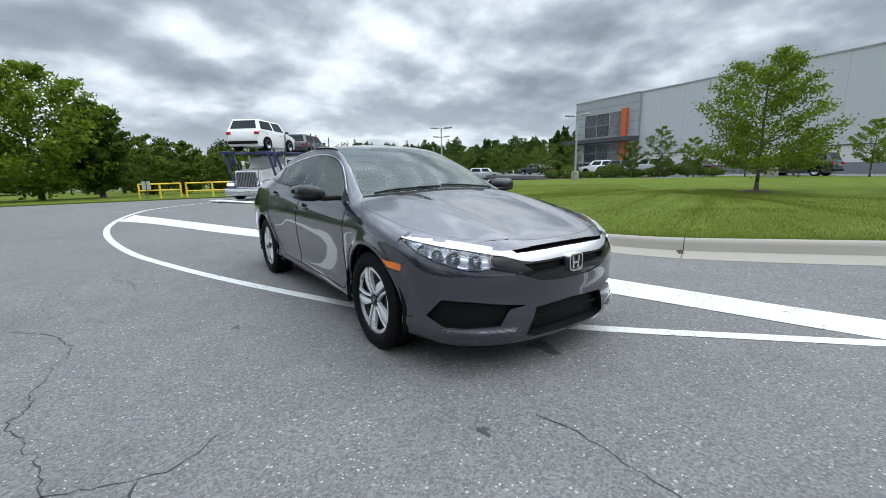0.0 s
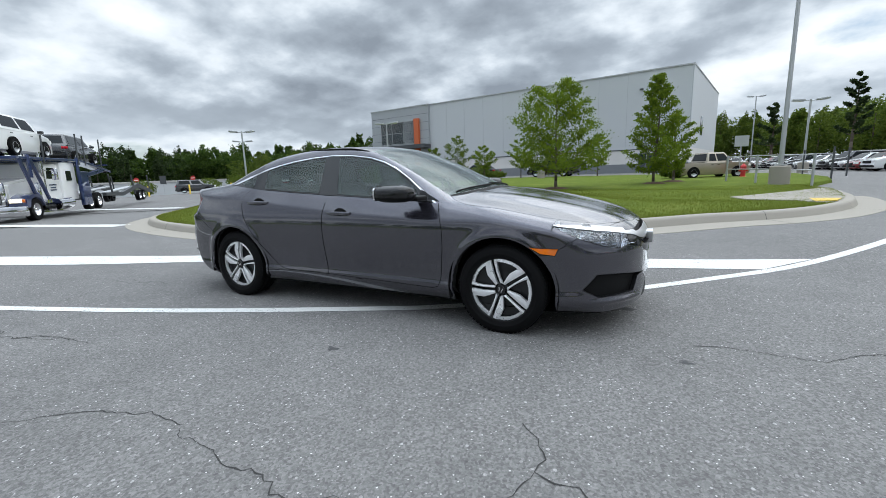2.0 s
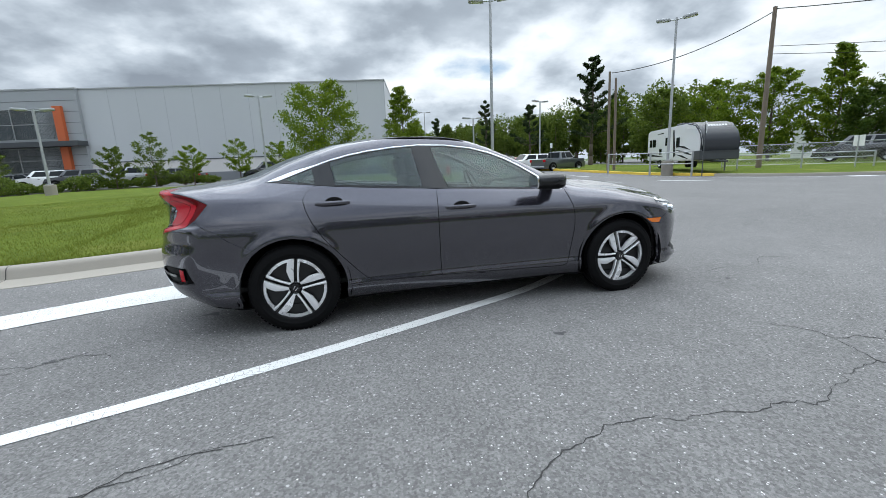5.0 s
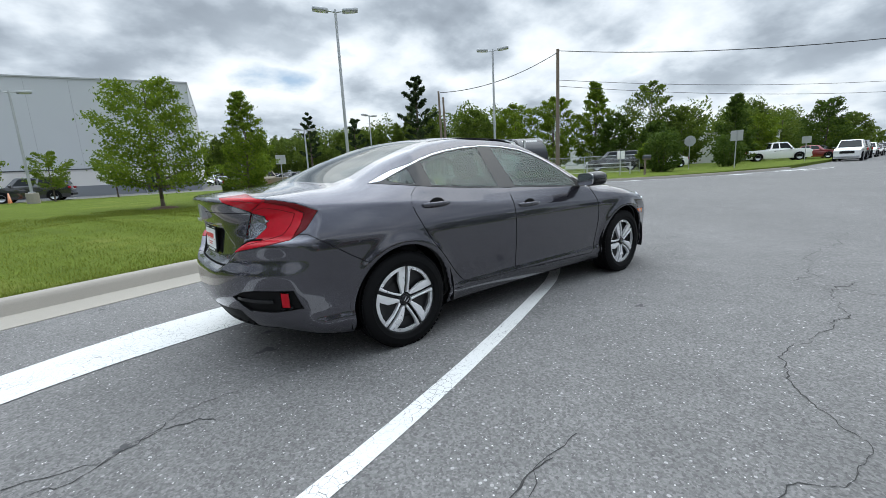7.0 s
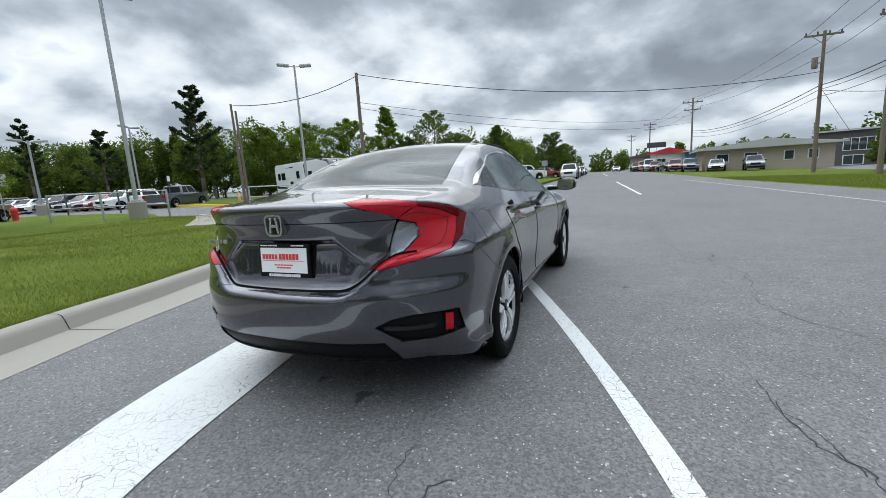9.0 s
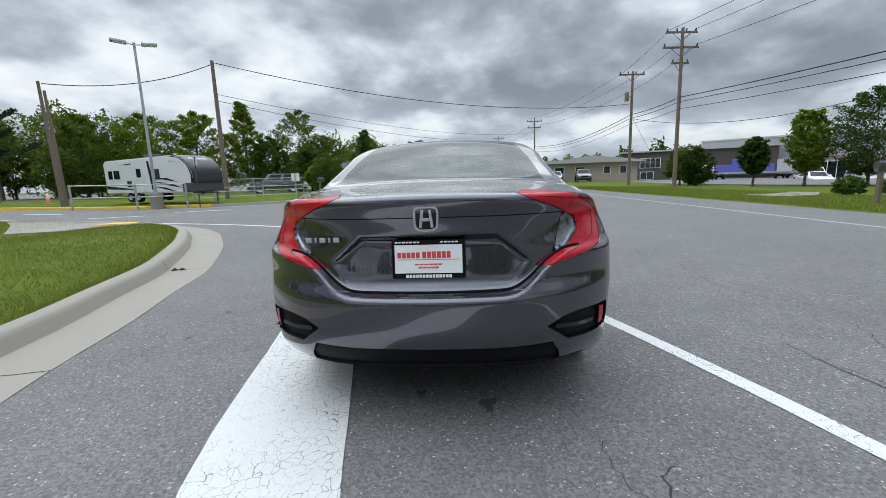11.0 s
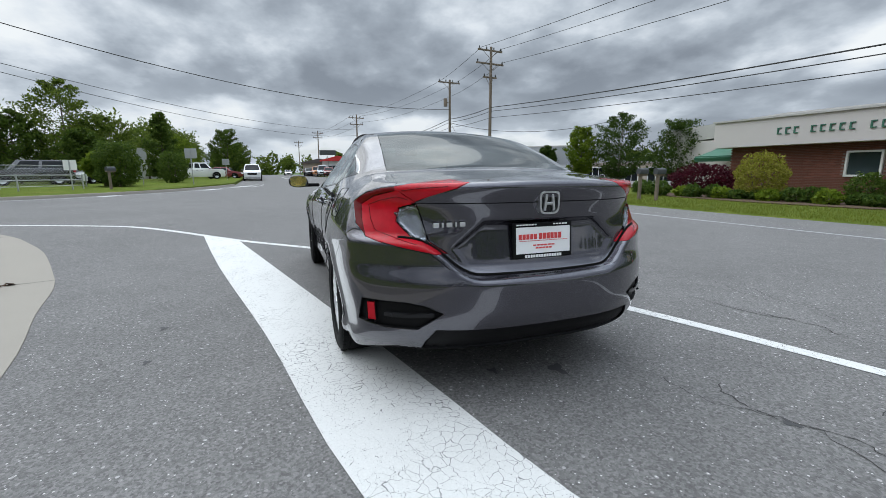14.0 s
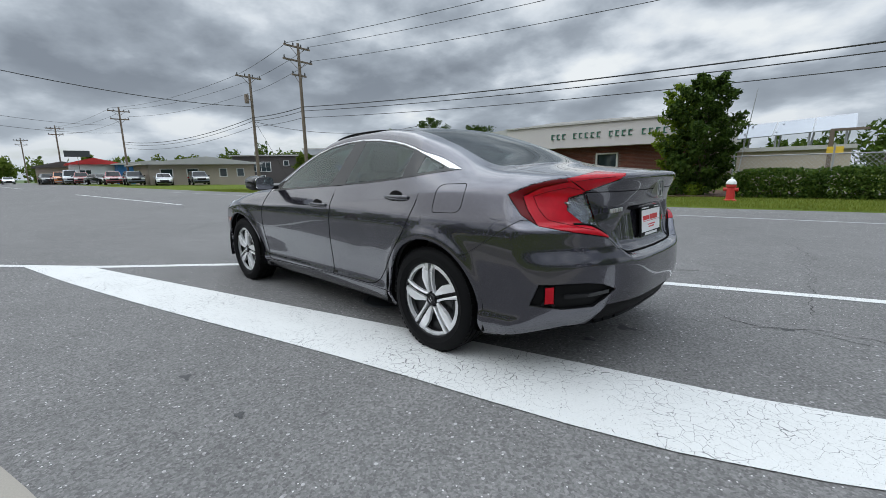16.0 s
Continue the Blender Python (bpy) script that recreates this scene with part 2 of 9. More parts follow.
CHROME = surface("chrome", (0.80, 0.80, 0.82), 0.08, 1.0, 0.02, 3)
BLACKGLOSS = surface("gloss black trim", (0.012, 0.012, 0.013), 0.12, 0, 0.05, 5, coat=0.2, spec=0.3)
BLACKPLASTIC = surface("grained black plastic", (0.006, 0.006, 0.0065), 0.5, 0, 0.12, 5, 0.0004, 400, spec=0.12)
UNDER = surface("underbody black", (0.007, 0.007, 0.007), 0.9, 0, 0.2, 5, spec=0.1)
RUBBER = surface("tyre rubber", (0.006, 0.006, 0.0065), 0.6, 0, 0.2, 9, 0.0006, 150, 0.1, spec=0.09)
ALLOY = surface("silver wheel paint", (0.84, 0.84, 0.85), 0.28, 0.45, 0.05, 6, coat=0.4)
WHEELDARK = surface("dark wheel insert", (0.010, 0.010, 0.011), 0.35, 0, 0.1, 6)
GLASS = thin_glass("tinted car glass", (0.66, 0.73, 0.71))
REARGLASS = thin_glass("darker rear glass", (0.34, 0.38, 0.375))
LENS = thin_glass("clear lamp lens", (0.95, 0.96, 0.98))
REDLENS = surface("red lamp lens", (0.40, 0.005, 0.014), 0.18, 0, 0.30, 22, 0.0006, 160, coat=0.3, spec=0.15)
REDDARK = surface("dark red lamp lens", (0.11, 0.003, 0.005), 0.10, 0, 0.12, 9, coat=0.15, spec=0.15)
AMBER = surface("amber lamp lens", (0.75, 0.17, 0.01), 0.15, 0, 0.05, 9, coat=1.0)
LAMPSILVER = surface("lamp reflector", (0.48, 0.49, 0.51), 0.20, 1.0, 0.35, 14, 0.001, 16)
LAMPDARK = surface("dark lamp housing", (0.30, 0.30, 0.31), 0.2, 1.0, 0.5, 18, 0.006, 22)
SEAT = surface("grey cloth seat", (0.07, 0.069, 0.066), 0.9, 0, 0.12, 8, 0.001, 300)
CABIN = surface("cabin plastic", (0.022, 0.022, 0.022), 0.7, 0, 0.12, 8)
WHITEPLATE = surface("white plate", (0.80, 0.80, 0.80), 0.4, 0, 0.03, 9)
PLATERED = surface("red print", (0.60, 0.05, 0.05), 0.5, 0, 0.03, 9)
GALV = surface("galvanised steel", (0.42, 0.43, 0.44), 0.45, 0.6, 0.12, 3, 0, 60, 0.05)
WALLGREY = surface("pale grey wall panels", (0.50, 0.515, 0.53), 0.75, 0, 0.05, 0.15, 0, 60, 0.03)
WALLGREY2 = surface("mid grey metal panels", (0.36, 0.375, 0.39), 0.55, 0.2, 0.05, 0.3)
BLOCKWHITE = surface("whitened block", (0.62, 0.60, 0.58), 0.85, 0, 0.08, 0.8)
BASEGREY = surface("dark grey base course", (0.19, 0.20, 0.215), 0.8, 0, 0.1, 1)
ORANGE = surface("orange panel", (0.52, 0.115, 0.035), 0.5, 0, 0.06, 1)
DARKSTEEL = surface("dark grey steel", (0.07, 0.075, 0.08), 0.5, 0.3, 0.1, 2)
WINDOWPANE = surface("reflective window glass", (0.03, 0.045, 0.05), 0.04, 0, 0.1, 1, spec=0.9)



TRUNK = surface("bark", (0.10, 0.08, 0.06), 0.9, 0, 0.3, 6, 0.01, 30)
LEAF_A = leafy("fresh green leaves", (0.082, 0.138, 0.011), (0.205, 0.270, 0.026))
LEAF_B = leafy("deep green leaves", (0.038, 0.072, 0.012), (0.105, 0.155, 0.024))
LEAF_C = leafy("dark conifer needles", (0.020, 0.036, 0.013), (0.052, 0.075, 0.026))
LEAF_D = leafy("woodland leaves", (0.055, 0.092, 0.013), (0.150, 0.195, 0.030))
LEAF_E = leafy("dark green leaves", (0.024, 0.050, 0.010), (0.075, 0.118, 0.020))
LEAF_RED = leafy("dark red leaves", (0.035, 0.006, 0.012), (0.085, 0.012, 0.022))
LEAF_YELLOW = leafy("yellow green leaves", (0.16, 0.17, 0.02), (0.32, 0.30, 0.05))
LEAF_HEDGE = leafy("hedge leaves", (0.032, 0.070, 0.012), (0.10, 0.15, 0.025))
MULCH = surface("brown mulch", (0.075, 0.042, 0.025), 0.95, 0, 0.4, 6, 0.02, 40)
WOODPOLE = surface("weathered pole wood", (0.17, 0.135, 0.105), 0.9, 0, 0.25, 5, 0.004, 40)
WIRE = surface("black wire", (0.03, 0.03, 0.03), 0.6)
SIGNBACK = surface("dull aluminium sign", (0.42, 0.43, 0.43), 0.5, 0.5, 0.1, 3)
SIGNWHITE = surface("white sign face", (0.75, 0.75, 0.74), 0.5, 0, 0.05, 4)
SIGNRED = surface("red paint", (0.50, 0.03, 0.03), 0.45, 0, 0.08, 4)
YELLOW = surface("yellow paint", (0.75, 0.52, 0.05), 0.5, 0, 0.1, 3)
BRICK = surface("red brown brick", (0.17, 0.065, 0.045), 0.9, 0, 0.2, 5, 0.003, 30, each=0.25)
MORTAR = surface("brick mortar", (0.22, 0.17, 0.15), 0.95, 0, 0.1, 5)
FASCIA = surface("cream fascia boards", (0.56, 0.53, 0.51), 0.7, 0, 0.05, 0.6)
GREENMETAL = surface("green painted metal", (0.035, 0.14, 0.09), 0.5, 0, 0.08, 2)
TANWALL = surface("tan wall", (0.42, 0.36, 0.29), 0.8, 0, 0.07, 0.8)
BLUEWALL = surface("blue wall", (0.045, 0.17, 0.42), 0.7, 0, 0.06, 1)
BROWNWALL = surface("brown grey siding", (0.085, 0.075, 0.070), 0.8, 0, 0.1, 1)
ROOFPALE = surface("pale roofing", (0.45, 0.44, 0.42), 0.85, 0, 0.1, 1)
WHITEPAINT = car_paint("white vehicle paint", (0.78, 0.78, 0.78), 0.02, 0.0, 0.3)
SILVERPAINT = car_paint("silver vehicle paint", (0.42, 0.43, 0.45), 0.1, 0.5, 0.3)
DARKPAINT = car_paint("black vehicle paint", (0.018, 0.019, 0.022), 0.05, 0.1, 0.25)
REDPAINT = car_paint("dark red vehicle paint", (0.20, 0.014, 0.018), 0.05, 0.2, 0.28)
GOLDPAINT = car_paint("pale gold vehicle paint", (0.30, 0.255, 0.19), 0.08, 0.4, 0.32)
SLATEPAINT = car_paint("slate grey vehicle paint", (0.085, 0.095, 0.105), 0.08, 0.4, 0.3)
BLUEPAINT = car_paint("navy blue vehicle paint", (0.015, 0.030, 0.11), 0.05, 0.2, 0.28)
ORANGEPAINT = car_paint("orange vehicle paint", (0.55, 0.17, 0.03), 0.05, 0.0, 0.3)
CARGLASS = surface("dark vehicle glass", (0.010, 0.013, 0.015), 0.05, 0, 0.1, 2, spec=0.3)
TRAILERWHITE = surface("white trailer siding", (0.66, 0.67, 0.67), 0.45, 0, 0.05, 1)
NOSEDARK = surface("charcoal trailer cap", (0.020, 0.022, 0.026), 0.25, 0, 0.1, 1, coat=0.15, spec=0.3)
LOADBLUE = surface("blue shrink wrap", (0.11, 0.13, 0.46), 0.4, 0, 0.1, 2)
SOLAR = surface("pale solar panel", (0.32, 0.34, 0.37), 0.2, 0.2, 0.08, 2, coat=0.5)
TACTILE = surface("yellow tactile paving", (0.62, 0.42, 0.08), 0.8, 0, 0.1, 4)


# ---- tools ----
def link(name, bm, material, parent=None, label="", smooth=False, sharp=None):
    me = bpy.data.meshes.new(name)
    bm.normal_update()
    bm.to_mesh(me)
    bm.free()
    for m in material if isinstance(material, (list, tuple)) else [material]:
        me.materials.append(m)
    if smooth:
        me.shade_smooth()
        if sharp:
            me.set_sharp_from_angle(angle=radians(sharp))
    ob = new(name, me)
    ob.parent = parent
    if label:
        tagged(ob, label)
    return ob


def part(name, bm, material, parent, label="", smooth=False, sharp=None):
    return link(name, bm, material, parent, label, smooth, sharp)


def thing(name, at, label, category, group="", kind="", turn=0.0):
    ob = new(name)
    ob.empty_display_size = 0.1
    ob.matrix_basis = pose(at[0], at[1], at[2], 0, 0, turn)
    return tagged(ob, label, category, group, kind)


def box(bm, at, size, turn=(0, 0, 0), bevel=0.0, taper=1.0, mat=0):
    """A block, its edges bevelled; taper narrows its top."""
    out = bmesh.ops.create_cube(bm, size=1.0)["verts"]
    for v in out:
        k = taper if v.co.z > 0 else 1.0
        v.co = Vector((v.co.x * size[0] * k, v.co.y * size[1] * k, v.co.z * size[2]))
    faces = {f for v in out for f in v.link_faces}
    if bevel:
        edges = list({e for v in out for e in v.link_edges})
        res = bmesh.ops.bevel(bm, geom=edges, offset=bevel, segments=2, affect="EDGES", profile=0.5)
        out = list({v for f in res["faces"] for v in f.verts} | {v for v in out if v.is_valid})
        faces = {f for v in out for f in v.link_faces}
    for f in faces:
        f.material_index = mat
    bmesh.ops.transform(bm, matrix=pose(*at, *turn), verts=out)
    return out


def rod(bm, a, b, r, r2=None, seg=10, mat=0, caps=True):
    a, b = Vector(a), Vector(b)
    d = b - a
    m = Matrix.Translation((a + b) / 2) @ d.to_track_quat("Z", "Y").to_matrix().to_4x4()
    out = bmesh.ops.create_cone(bm, cap_ends=caps, segments=seg, radius1=r, radius2=r if r2 is None else r2, depth=d.length, matrix=m)["verts"]
    for f in {f for v in out for f in v.link_faces}:
        f.material_index = mat
    return out


def tube(bm, pts, r, seg=6, mat=0):
    """One round strand through the points."""
    pts = [Vector(p) for p in pts]
    rings = []
    for i, p in enumerate(pts):
        d = (pts[min(i + 1, len(pts) - 1)] - pts[max(i - 1, 0)]).normalized()
        q = d.to_track_quat("Z", "Y")
        rings.append([bm.verts.new(p + q @ Vector((r * math.cos(2 * math.pi * k / seg), r * math.sin(2 * math.pi * k / seg), 0))) for k in range(seg)])
    for a, b in zip(rings, rings[1:]):
        k0 = min(range(seg), key=lambda k: (a[0].co - b[k].co).length)
        for k in range(seg):
            f = bm.faces.new((a[k], a[(k + 1) % seg], b[(k + 1 + k0) % seg], b[(k + k0) % seg]))
            f.material_index = mat


def lathe(bm, profile, seg=48, axis="Z", mat=0, at=(0, 0, 0)):
    """Turns a profile of (radius, height) round an axis."""
    rings = []
    for r, h in profile:
        ring = []
        for i in range(seg):
            a = 2 * math.pi * i / seg
            p = (r * math.cos(a), r * math.sin(a), h) if axis == "Z" else (r * math.cos(a), h, r * math.sin(a))
            ring.append(bm.verts.new(Vector(p) + Vector(at)))
        rings.append(ring)
    for low, high in zip(rings, rings[1:]):
        for i in range(seg):
            j = (i + 1) % seg
            f = bm.faces.new((low[i], low[j], high[j], high[i]))
            f.material_index = mat
    return rings


def prism(bm, outline, low, high, plane="xy", mat=0):
    """Extrudes a 2D outline between two depths along the plane's normal."""
    def p3(u, v, w):
        return {"xy": (u, v, w), "xz": (u, w, v), "yz": (w, u, v)}[plane]
    a = [bm.verts.new(p3(u, v, low)) for u, v in outline]
    b = [bm.verts.new(p3(u, v, high)) for u, v in outline]
    fs = [bm.faces.new(a[::-1]), bm.faces.new(b)]
    n = len(a)
    for i in range(n):
        fs.append(bm.faces.new((a[i], a[(i + 1) % n], b[(i + 1) % n], b[i])))
    for f in fs:
        f.material_index = mat
    bmesh.ops.recalc_face_normals(bm, faces=fs)
    return a + b


def ribbon(bm, line, half, z, mat=0, closed=False):
    """A flat strip of paint along a line of (x, y)."""
    pts = [Vector((x, y)) for x, y in line]
    rows = []
    for i, p in enumerate(pts):
        q0, q1 = pts[max(i - 1, 0)], pts[min(i + 1, len(pts) - 1)]
        d = (q1 - q0).normalized()
        n = Vector((-d.y, d.x)) * half
        rows.append((bm.verts.new((p.x + n.x, p.y + n.y, z)), bm.verts.new((p.x - n.x, p.y - n.y, z))))
    for (a, b), (c, d) in zip(rows, rows[1:]):
        f = bm.faces.new((a, b, d, c))
        f.material_index = mat


def smooth_line(knots, step=0.25):
    """Catmull-Rom through knots."""
    k = [Vector(p) for p in knots]
    k = [k[0] * 2 - k[1]] + k + [k[-1] * 2 - k[-2]]
    out = []
    for i in range(1, len(k) - 2):
        n = max(2, int((k[i + 1] - k[i]).length / step))
        for j in range(n):
            t = j / n
            out.append(0.5 * ((2 * k[i]) + (k[i + 1] - k[i - 1]) * t + (2 * k[i - 1] - 5 * k[i] + 4 * k[i + 1] - k[i + 2]) * t * t
                              + (3 * k[i] - k[i - 1] - 3 * k[i + 1] + k[i + 2]) * t ** 3))
    out.append(k[-2])
    return out


# ---- ground, road, kerbs, lawns ----
def far_ground():
    bm = bmesh.new()
    bmesh.ops.create_circle(bm, cap_ends=True, segments=64, radius=1800)
    ob = link("ground", bm, FAR_GRASS)
    ob.location = (0, 0, -4.0)
    tagged(ob, "distant green fields reaching the horizon", "ground", kind="structure")


far_ground()
# the line where the road meets the verge across the street
VERGE = [(-60, -17.5), (-12, -11.6), (-3.7, -10.5), (0.0, -9.85), (4.2, -9.3), (9, -9.0), (16.4, -8.3), (26, -7.4), (60, -6.0), (140, -3.0)]


def rise(t):
    t = np.clip(t, 0, 1)
    return t * t * (3 - 2 * t)


def swell(x, y):
    """The low rise of the ground at the lawn's corner."""
    return 0.12 * rise((0.5 * x + 0.85 * y - 3.0) / 3.0) * (1 - rise((x - 8.0) / 7.0)) * (1 - rise((y - 10.0) / 6.0)) * rise((x + 2.0) / 2.5)


def gz(x, y):
    """The road's height: it climbs a little to the north and falls away to the west."""
    far = 0.30 * rise((y - 8 - 0.9 * max(0.0, x - 8)) / 13) - 0.025 * max(0.0, -13 - x)
    return float(max(far, swell(x, y)) if x > -8 else far)


def verge_y(x):
    return float(np.interp(x, [p[0] for p in VERGE], [p[1] for p in VERGE]))


xs = [-110, -90, -75, -60, -45, -35, -28, -22, -18, -15, -13, -11, -8, -5] + [-3 + 0.5 * i for i in range(38)] + [17, 18, 20, 23, 27, 32, 40, 55, 75, 100, 140]
fr = [0, 0.03, 0.06, 0.09] + [0.105 + 0.005 * i for i in range(32)] + [0.27, 0.285, 0.30, 0.32, 0.35, 0.4, 0.46, 0.55, 0.7, 0.85, 1.0]
bm = bmesh.new()
rows = []
for x in xs:
    y0 = verge_y(x)
    rows.append([bm.verts.new((x, y0 + (90 - y0) * f, gz(x, y0 + (90 - y0) * f))) for f in fr])
for a, b in zip(rows, rows[1:]):
    for i in range(len(fr) - 1):
        bm.faces.new((a[i], b[i], b[i + 1], a[i + 1]))
tagged(link("road", bm, ASPHALT, smooth=True), "worn grey asphalt with pale aggregate and fine cracks", "road", kind="structure")


def vz(x, y):
    """The verge across the street: level, then falling towards the yards behind."""
    d = verge_y(x) - y
    return float(0.03 - 0.20 * rise(d / 9) - 1.0 * rise((d - 8) / 26) * rise((x - 14) / 22)) - 0.02 * max(0.0, -13 - x)


bm = bmesh.new()
rows = []
for x in [-110, -60, -35, -20, -12, -8, -4, -2, 0, 2, 4, 6, 8, 10, 12, 14, 17, 20, 24, 28, 33, 40, 50, 62, 75, 95, 140]:
    y0 = verge_y(x)
    rows.append([bm.verts.new((x, y0 - d, vz(x, y0 - d) - (0.05 if d == 0 else 0))) for d in (0, 0.15, 0.6, 1.5, 3, 5, 7, 9, 11, 13, 16, 20, 25, 32, 40, 55, 80, 120)])
for a, b in zip(rows, rows[1:]):
    for i in range(len(a) - 1):
        bm.faces.new((a[i], a[i + 1], b[i + 1], b[i]))
bmesh.ops.recalc_face_normals(bm, faces=bm.faces)
tagged(link("verge", bm, GRASS, smooth=True), "mown grass verge sloping away from the street", "lawn", kind="structure")

GUTTER = [(-16.5, 9.5), (-13.3, 5.6), (-11.3, 3.25), (-9.5, 2.2), (-7.5, 1.68), (-5.6, 1.47), (-4.6, 1.52), (-3.9, 1.74), (-2.65, 2.18), (-1.75, 2.48), (-0.8, 2.72), (0.1, 3.02), (1.0, 3.27), (1.65, 3.54),
          (2.75, 4.07), (3.45, 4.52), (4.35, 5.14), (5.25, 6.02), (5.95, 7.0), (6.5, 8.05), (6.95, 9.4), (7.3, 11.0), (7.45, 12.5), (7.2, 14.5)]


def offset_line(line, d):
    """A line moved to its left by d."""
    out = []
    for i, p in enumerate(line):
        a, b = line[max(i - 1, 0)], line[min(i + 1, len(line) - 1)]
        t = (b - a).normalized()
        out.append(p + Vector((-t.y, t.x)) * d)
    return out


gut = [Vector((p.x, p.y)) for p in smooth_line([(x, y, 0) for x, y in GUTTER], 0.3)]


def strip(name, lines, material, label, category):
    """A kerb or gutter lofted through lines of (offset, height)."""
    bm = bmesh.new()
    rows = [[bm.verts.new((p.x, p.y, z + (gz(p.x, p.y) if p.x < -8 else float(swell(p.x, p.y))))) for p in offset_line(gut, d)] for d, z in lines]
    for a, b in zip(rows, rows[1:]):
        for i in range(len(a) - 1):
            bm.faces.new((a[i], a[i + 1], b[i + 1], b[i]))
    return tagged(link(name, bm, material, smooth=True, sharp=35), label, category, kind="structure")


strip("gutter", [(0.0, -0.03), (0.003, 0.006), (0.2, 0.004), (0.50, 0.010)], CONCRETE, "pale concrete gutter apron along the kerb", "gutter")
strip("kerb", [(0.48, -0.02), (0.50, 0.012), (0.535, 0.10), (0.555, 0.135), (0.59, 0.152), (0.68, 0.155), (0.705, 0.15), (0.72, 0.12)], CONCRETE, "rounded concrete kerb with joints round the lawn", "kerb")
for i in range(6, len(gut) - 6, 10):
    bm = bmesh.new()
    d = (gut[i + 1] - gut[i - 1]).normalized()
    rows = []
    for off, z in ((0.0, 0.0075), (0.2, 0.0055), (0.498, 0.0125), (0.532, 0.101), (0.553, 0.1375), (0.59, 0.1545), (0.68, 0.1575)):
        p = gut[i] + Vector((-d.y, d.x)) * off
        h = z + (gz(p.x, p.y) if p.x < -8 else float(swell(p.x, p.y)))
        rows.append([bm.verts.new((p.x + k * d.x, p.y + k * d.y, h)) for k in (-0.005, 0.005)])
    for a, b in zip(rows, rows[1:]):
        bm.faces.new((a[0], a[1], b[1], b[0]))
    tagged(link("kerb_joint", bm, CRACK), "narrow dark joint across the kerb and gutter", "joint", "kerb joints", "structure")
inner = offset_line(gut, 0.70)
rim = [(p.x, p.y) for p in inner] + [(8.2, 17.5), (9.3, 22), (9.8, 30), (6, 35), (-10, 36), (-24, 36), (-27, 30), (-25.5, 22), (-22, 15)]


def lawn_height(x, y):
    d = np.clip((y - 3.0) / 14.0, 0, 1)
    return np.maximum(0.145 + 0.20 * d * d * (3 - 2 * d), 0.145 + swell(x, y) * (1 - np.clip((y - 8) / 4, 0, 1))) - 0.025 * np.maximum(0.0, -13 - x)


bm = bmesh.new()
cx, cy = -3.0, 18.0
rings = []
for k in (1.0, 0.9996, 0.985, 0.96, 0.92, 0.86, 0.78, 0.68, 0.56, 0.42, 0.28, 0.14):
    row = []
    for x, y in rim:
        px, py = cx + (x - cx) * k, cy + (y - cy) * k
        row.append(bm.verts.new((px, py, float(lawn_height(px, py)) - (0.5 if k == 1.0 else 0))))
    rings.append(row)
for a, b in zip(rings, rings[1:]):
    for i in range(len(a)):
        j = (i + 1) % len(a)
        bm.faces.new((a[i], a[j], b[j], b[i]))
bm.faces.new(rings[-1])
bmesh.ops.recalc_face_normals(bm, faces=bm.faces)
tagged(link("lawn", bm, GRASS, smooth=True), "mown green lawn with drier yellow patches inside the kerb", "lawn", kind="structure")

# painted island: thin outline and wide bars
PAINTLINE = [(-30, 7.0), (-20.5, 2.1), (-17.0, 0.2), (-14.2, -1.45), (-11.4, -2.32), (-8.6, -2.66), (-6.3, -2.60), (-4.0, -2.24), (-2.5, -1.80), (-1.3, -1.37), (0.0, -0.82), (0.8, -0.42), (1.9, 0.42),
             (2.93, 1.38), (3.85, 2.29), (4.75, 3.36), (5.38, 4.34), (6.15, 6.05), (6.9, 8.2), (8.1, 12.0), (9.3, 16)]
bm = bmesh.new()
ribbon(bm, [(p.x, p.y) for p in smooth_line([(x, y, 0) for x, y in PAINTLINE], 0.25)], 0.055, 0.004)
for v in bm.verts:
    v.co.z += gz(v.co.x, v.co.y)
tagged(link("edge_line", bm, ROADWHITE), "thin curved white line painted round the island", "road marking", kind="structure")


def bar(knots, half):
    bm = bmesh.new()
    ribbon(bm, knots, half, 0.0055)
    tagged(link("hatch_bar", bm, ROADWHITE), "wide white painted bar, crazed and worn", "road marking", "bars of the painted island", "structure")


BAR_N = [(-11.3, -2.2), (-8.86, -1.33), (-5.6, -0.2), (-3.94, 0.36), (-2.73, 0.92), (-1.0, 1.31), (1.3, 1.88), (3.92, 2.46)]
BAR_S = [(-9.6, -2.56), (-8.3, -1.86), (-5.2, -0.72), (-3.6, -0.02), (-2.9, 0.26), (-1.6, 0.575), (1.6, 1.41), (3.36, 1.87)]
bm = bmesh.new()
north, south = smooth_line([(x, y, 0.0055) for x, y in BAR_N], 0.4), smooth_line([(x, y, 0.0055) for x, y in BAR_S], 0.4)
n_ = 40
at_n = [north[round(i * (len(north) - 1) / n_)] for i in range(n_ + 1)]
at_s = [south[round(i * (len(south) - 1) / n_)] for i in range(n_ + 1)]
va, vb = [bm.verts.new((p.x, p.y, 0.0055 + gz(p.x, p.y))) for p in at_n], [bm.verts.new((p.x, p.y, 0.0055 + gz(p.x, p.y))) for p in at_s]
for i in range(n_):
    bm.faces.new((va[i], vb[i], vb[i + 1], va[i + 1]))
tagged(link("hatch_bar", bm, ROADWHITE), "wide white painted bar, crazed and worn", "road marking", "bars of the painted island", "structure")
bar([(-17.3, 0.6), (-13.8, 1.75), (-10.4, 2.55)], 0.25)
bar([(-24.5, 4.3), (-19.5, 6.0), (-15.5, 7.3)], 0.25)
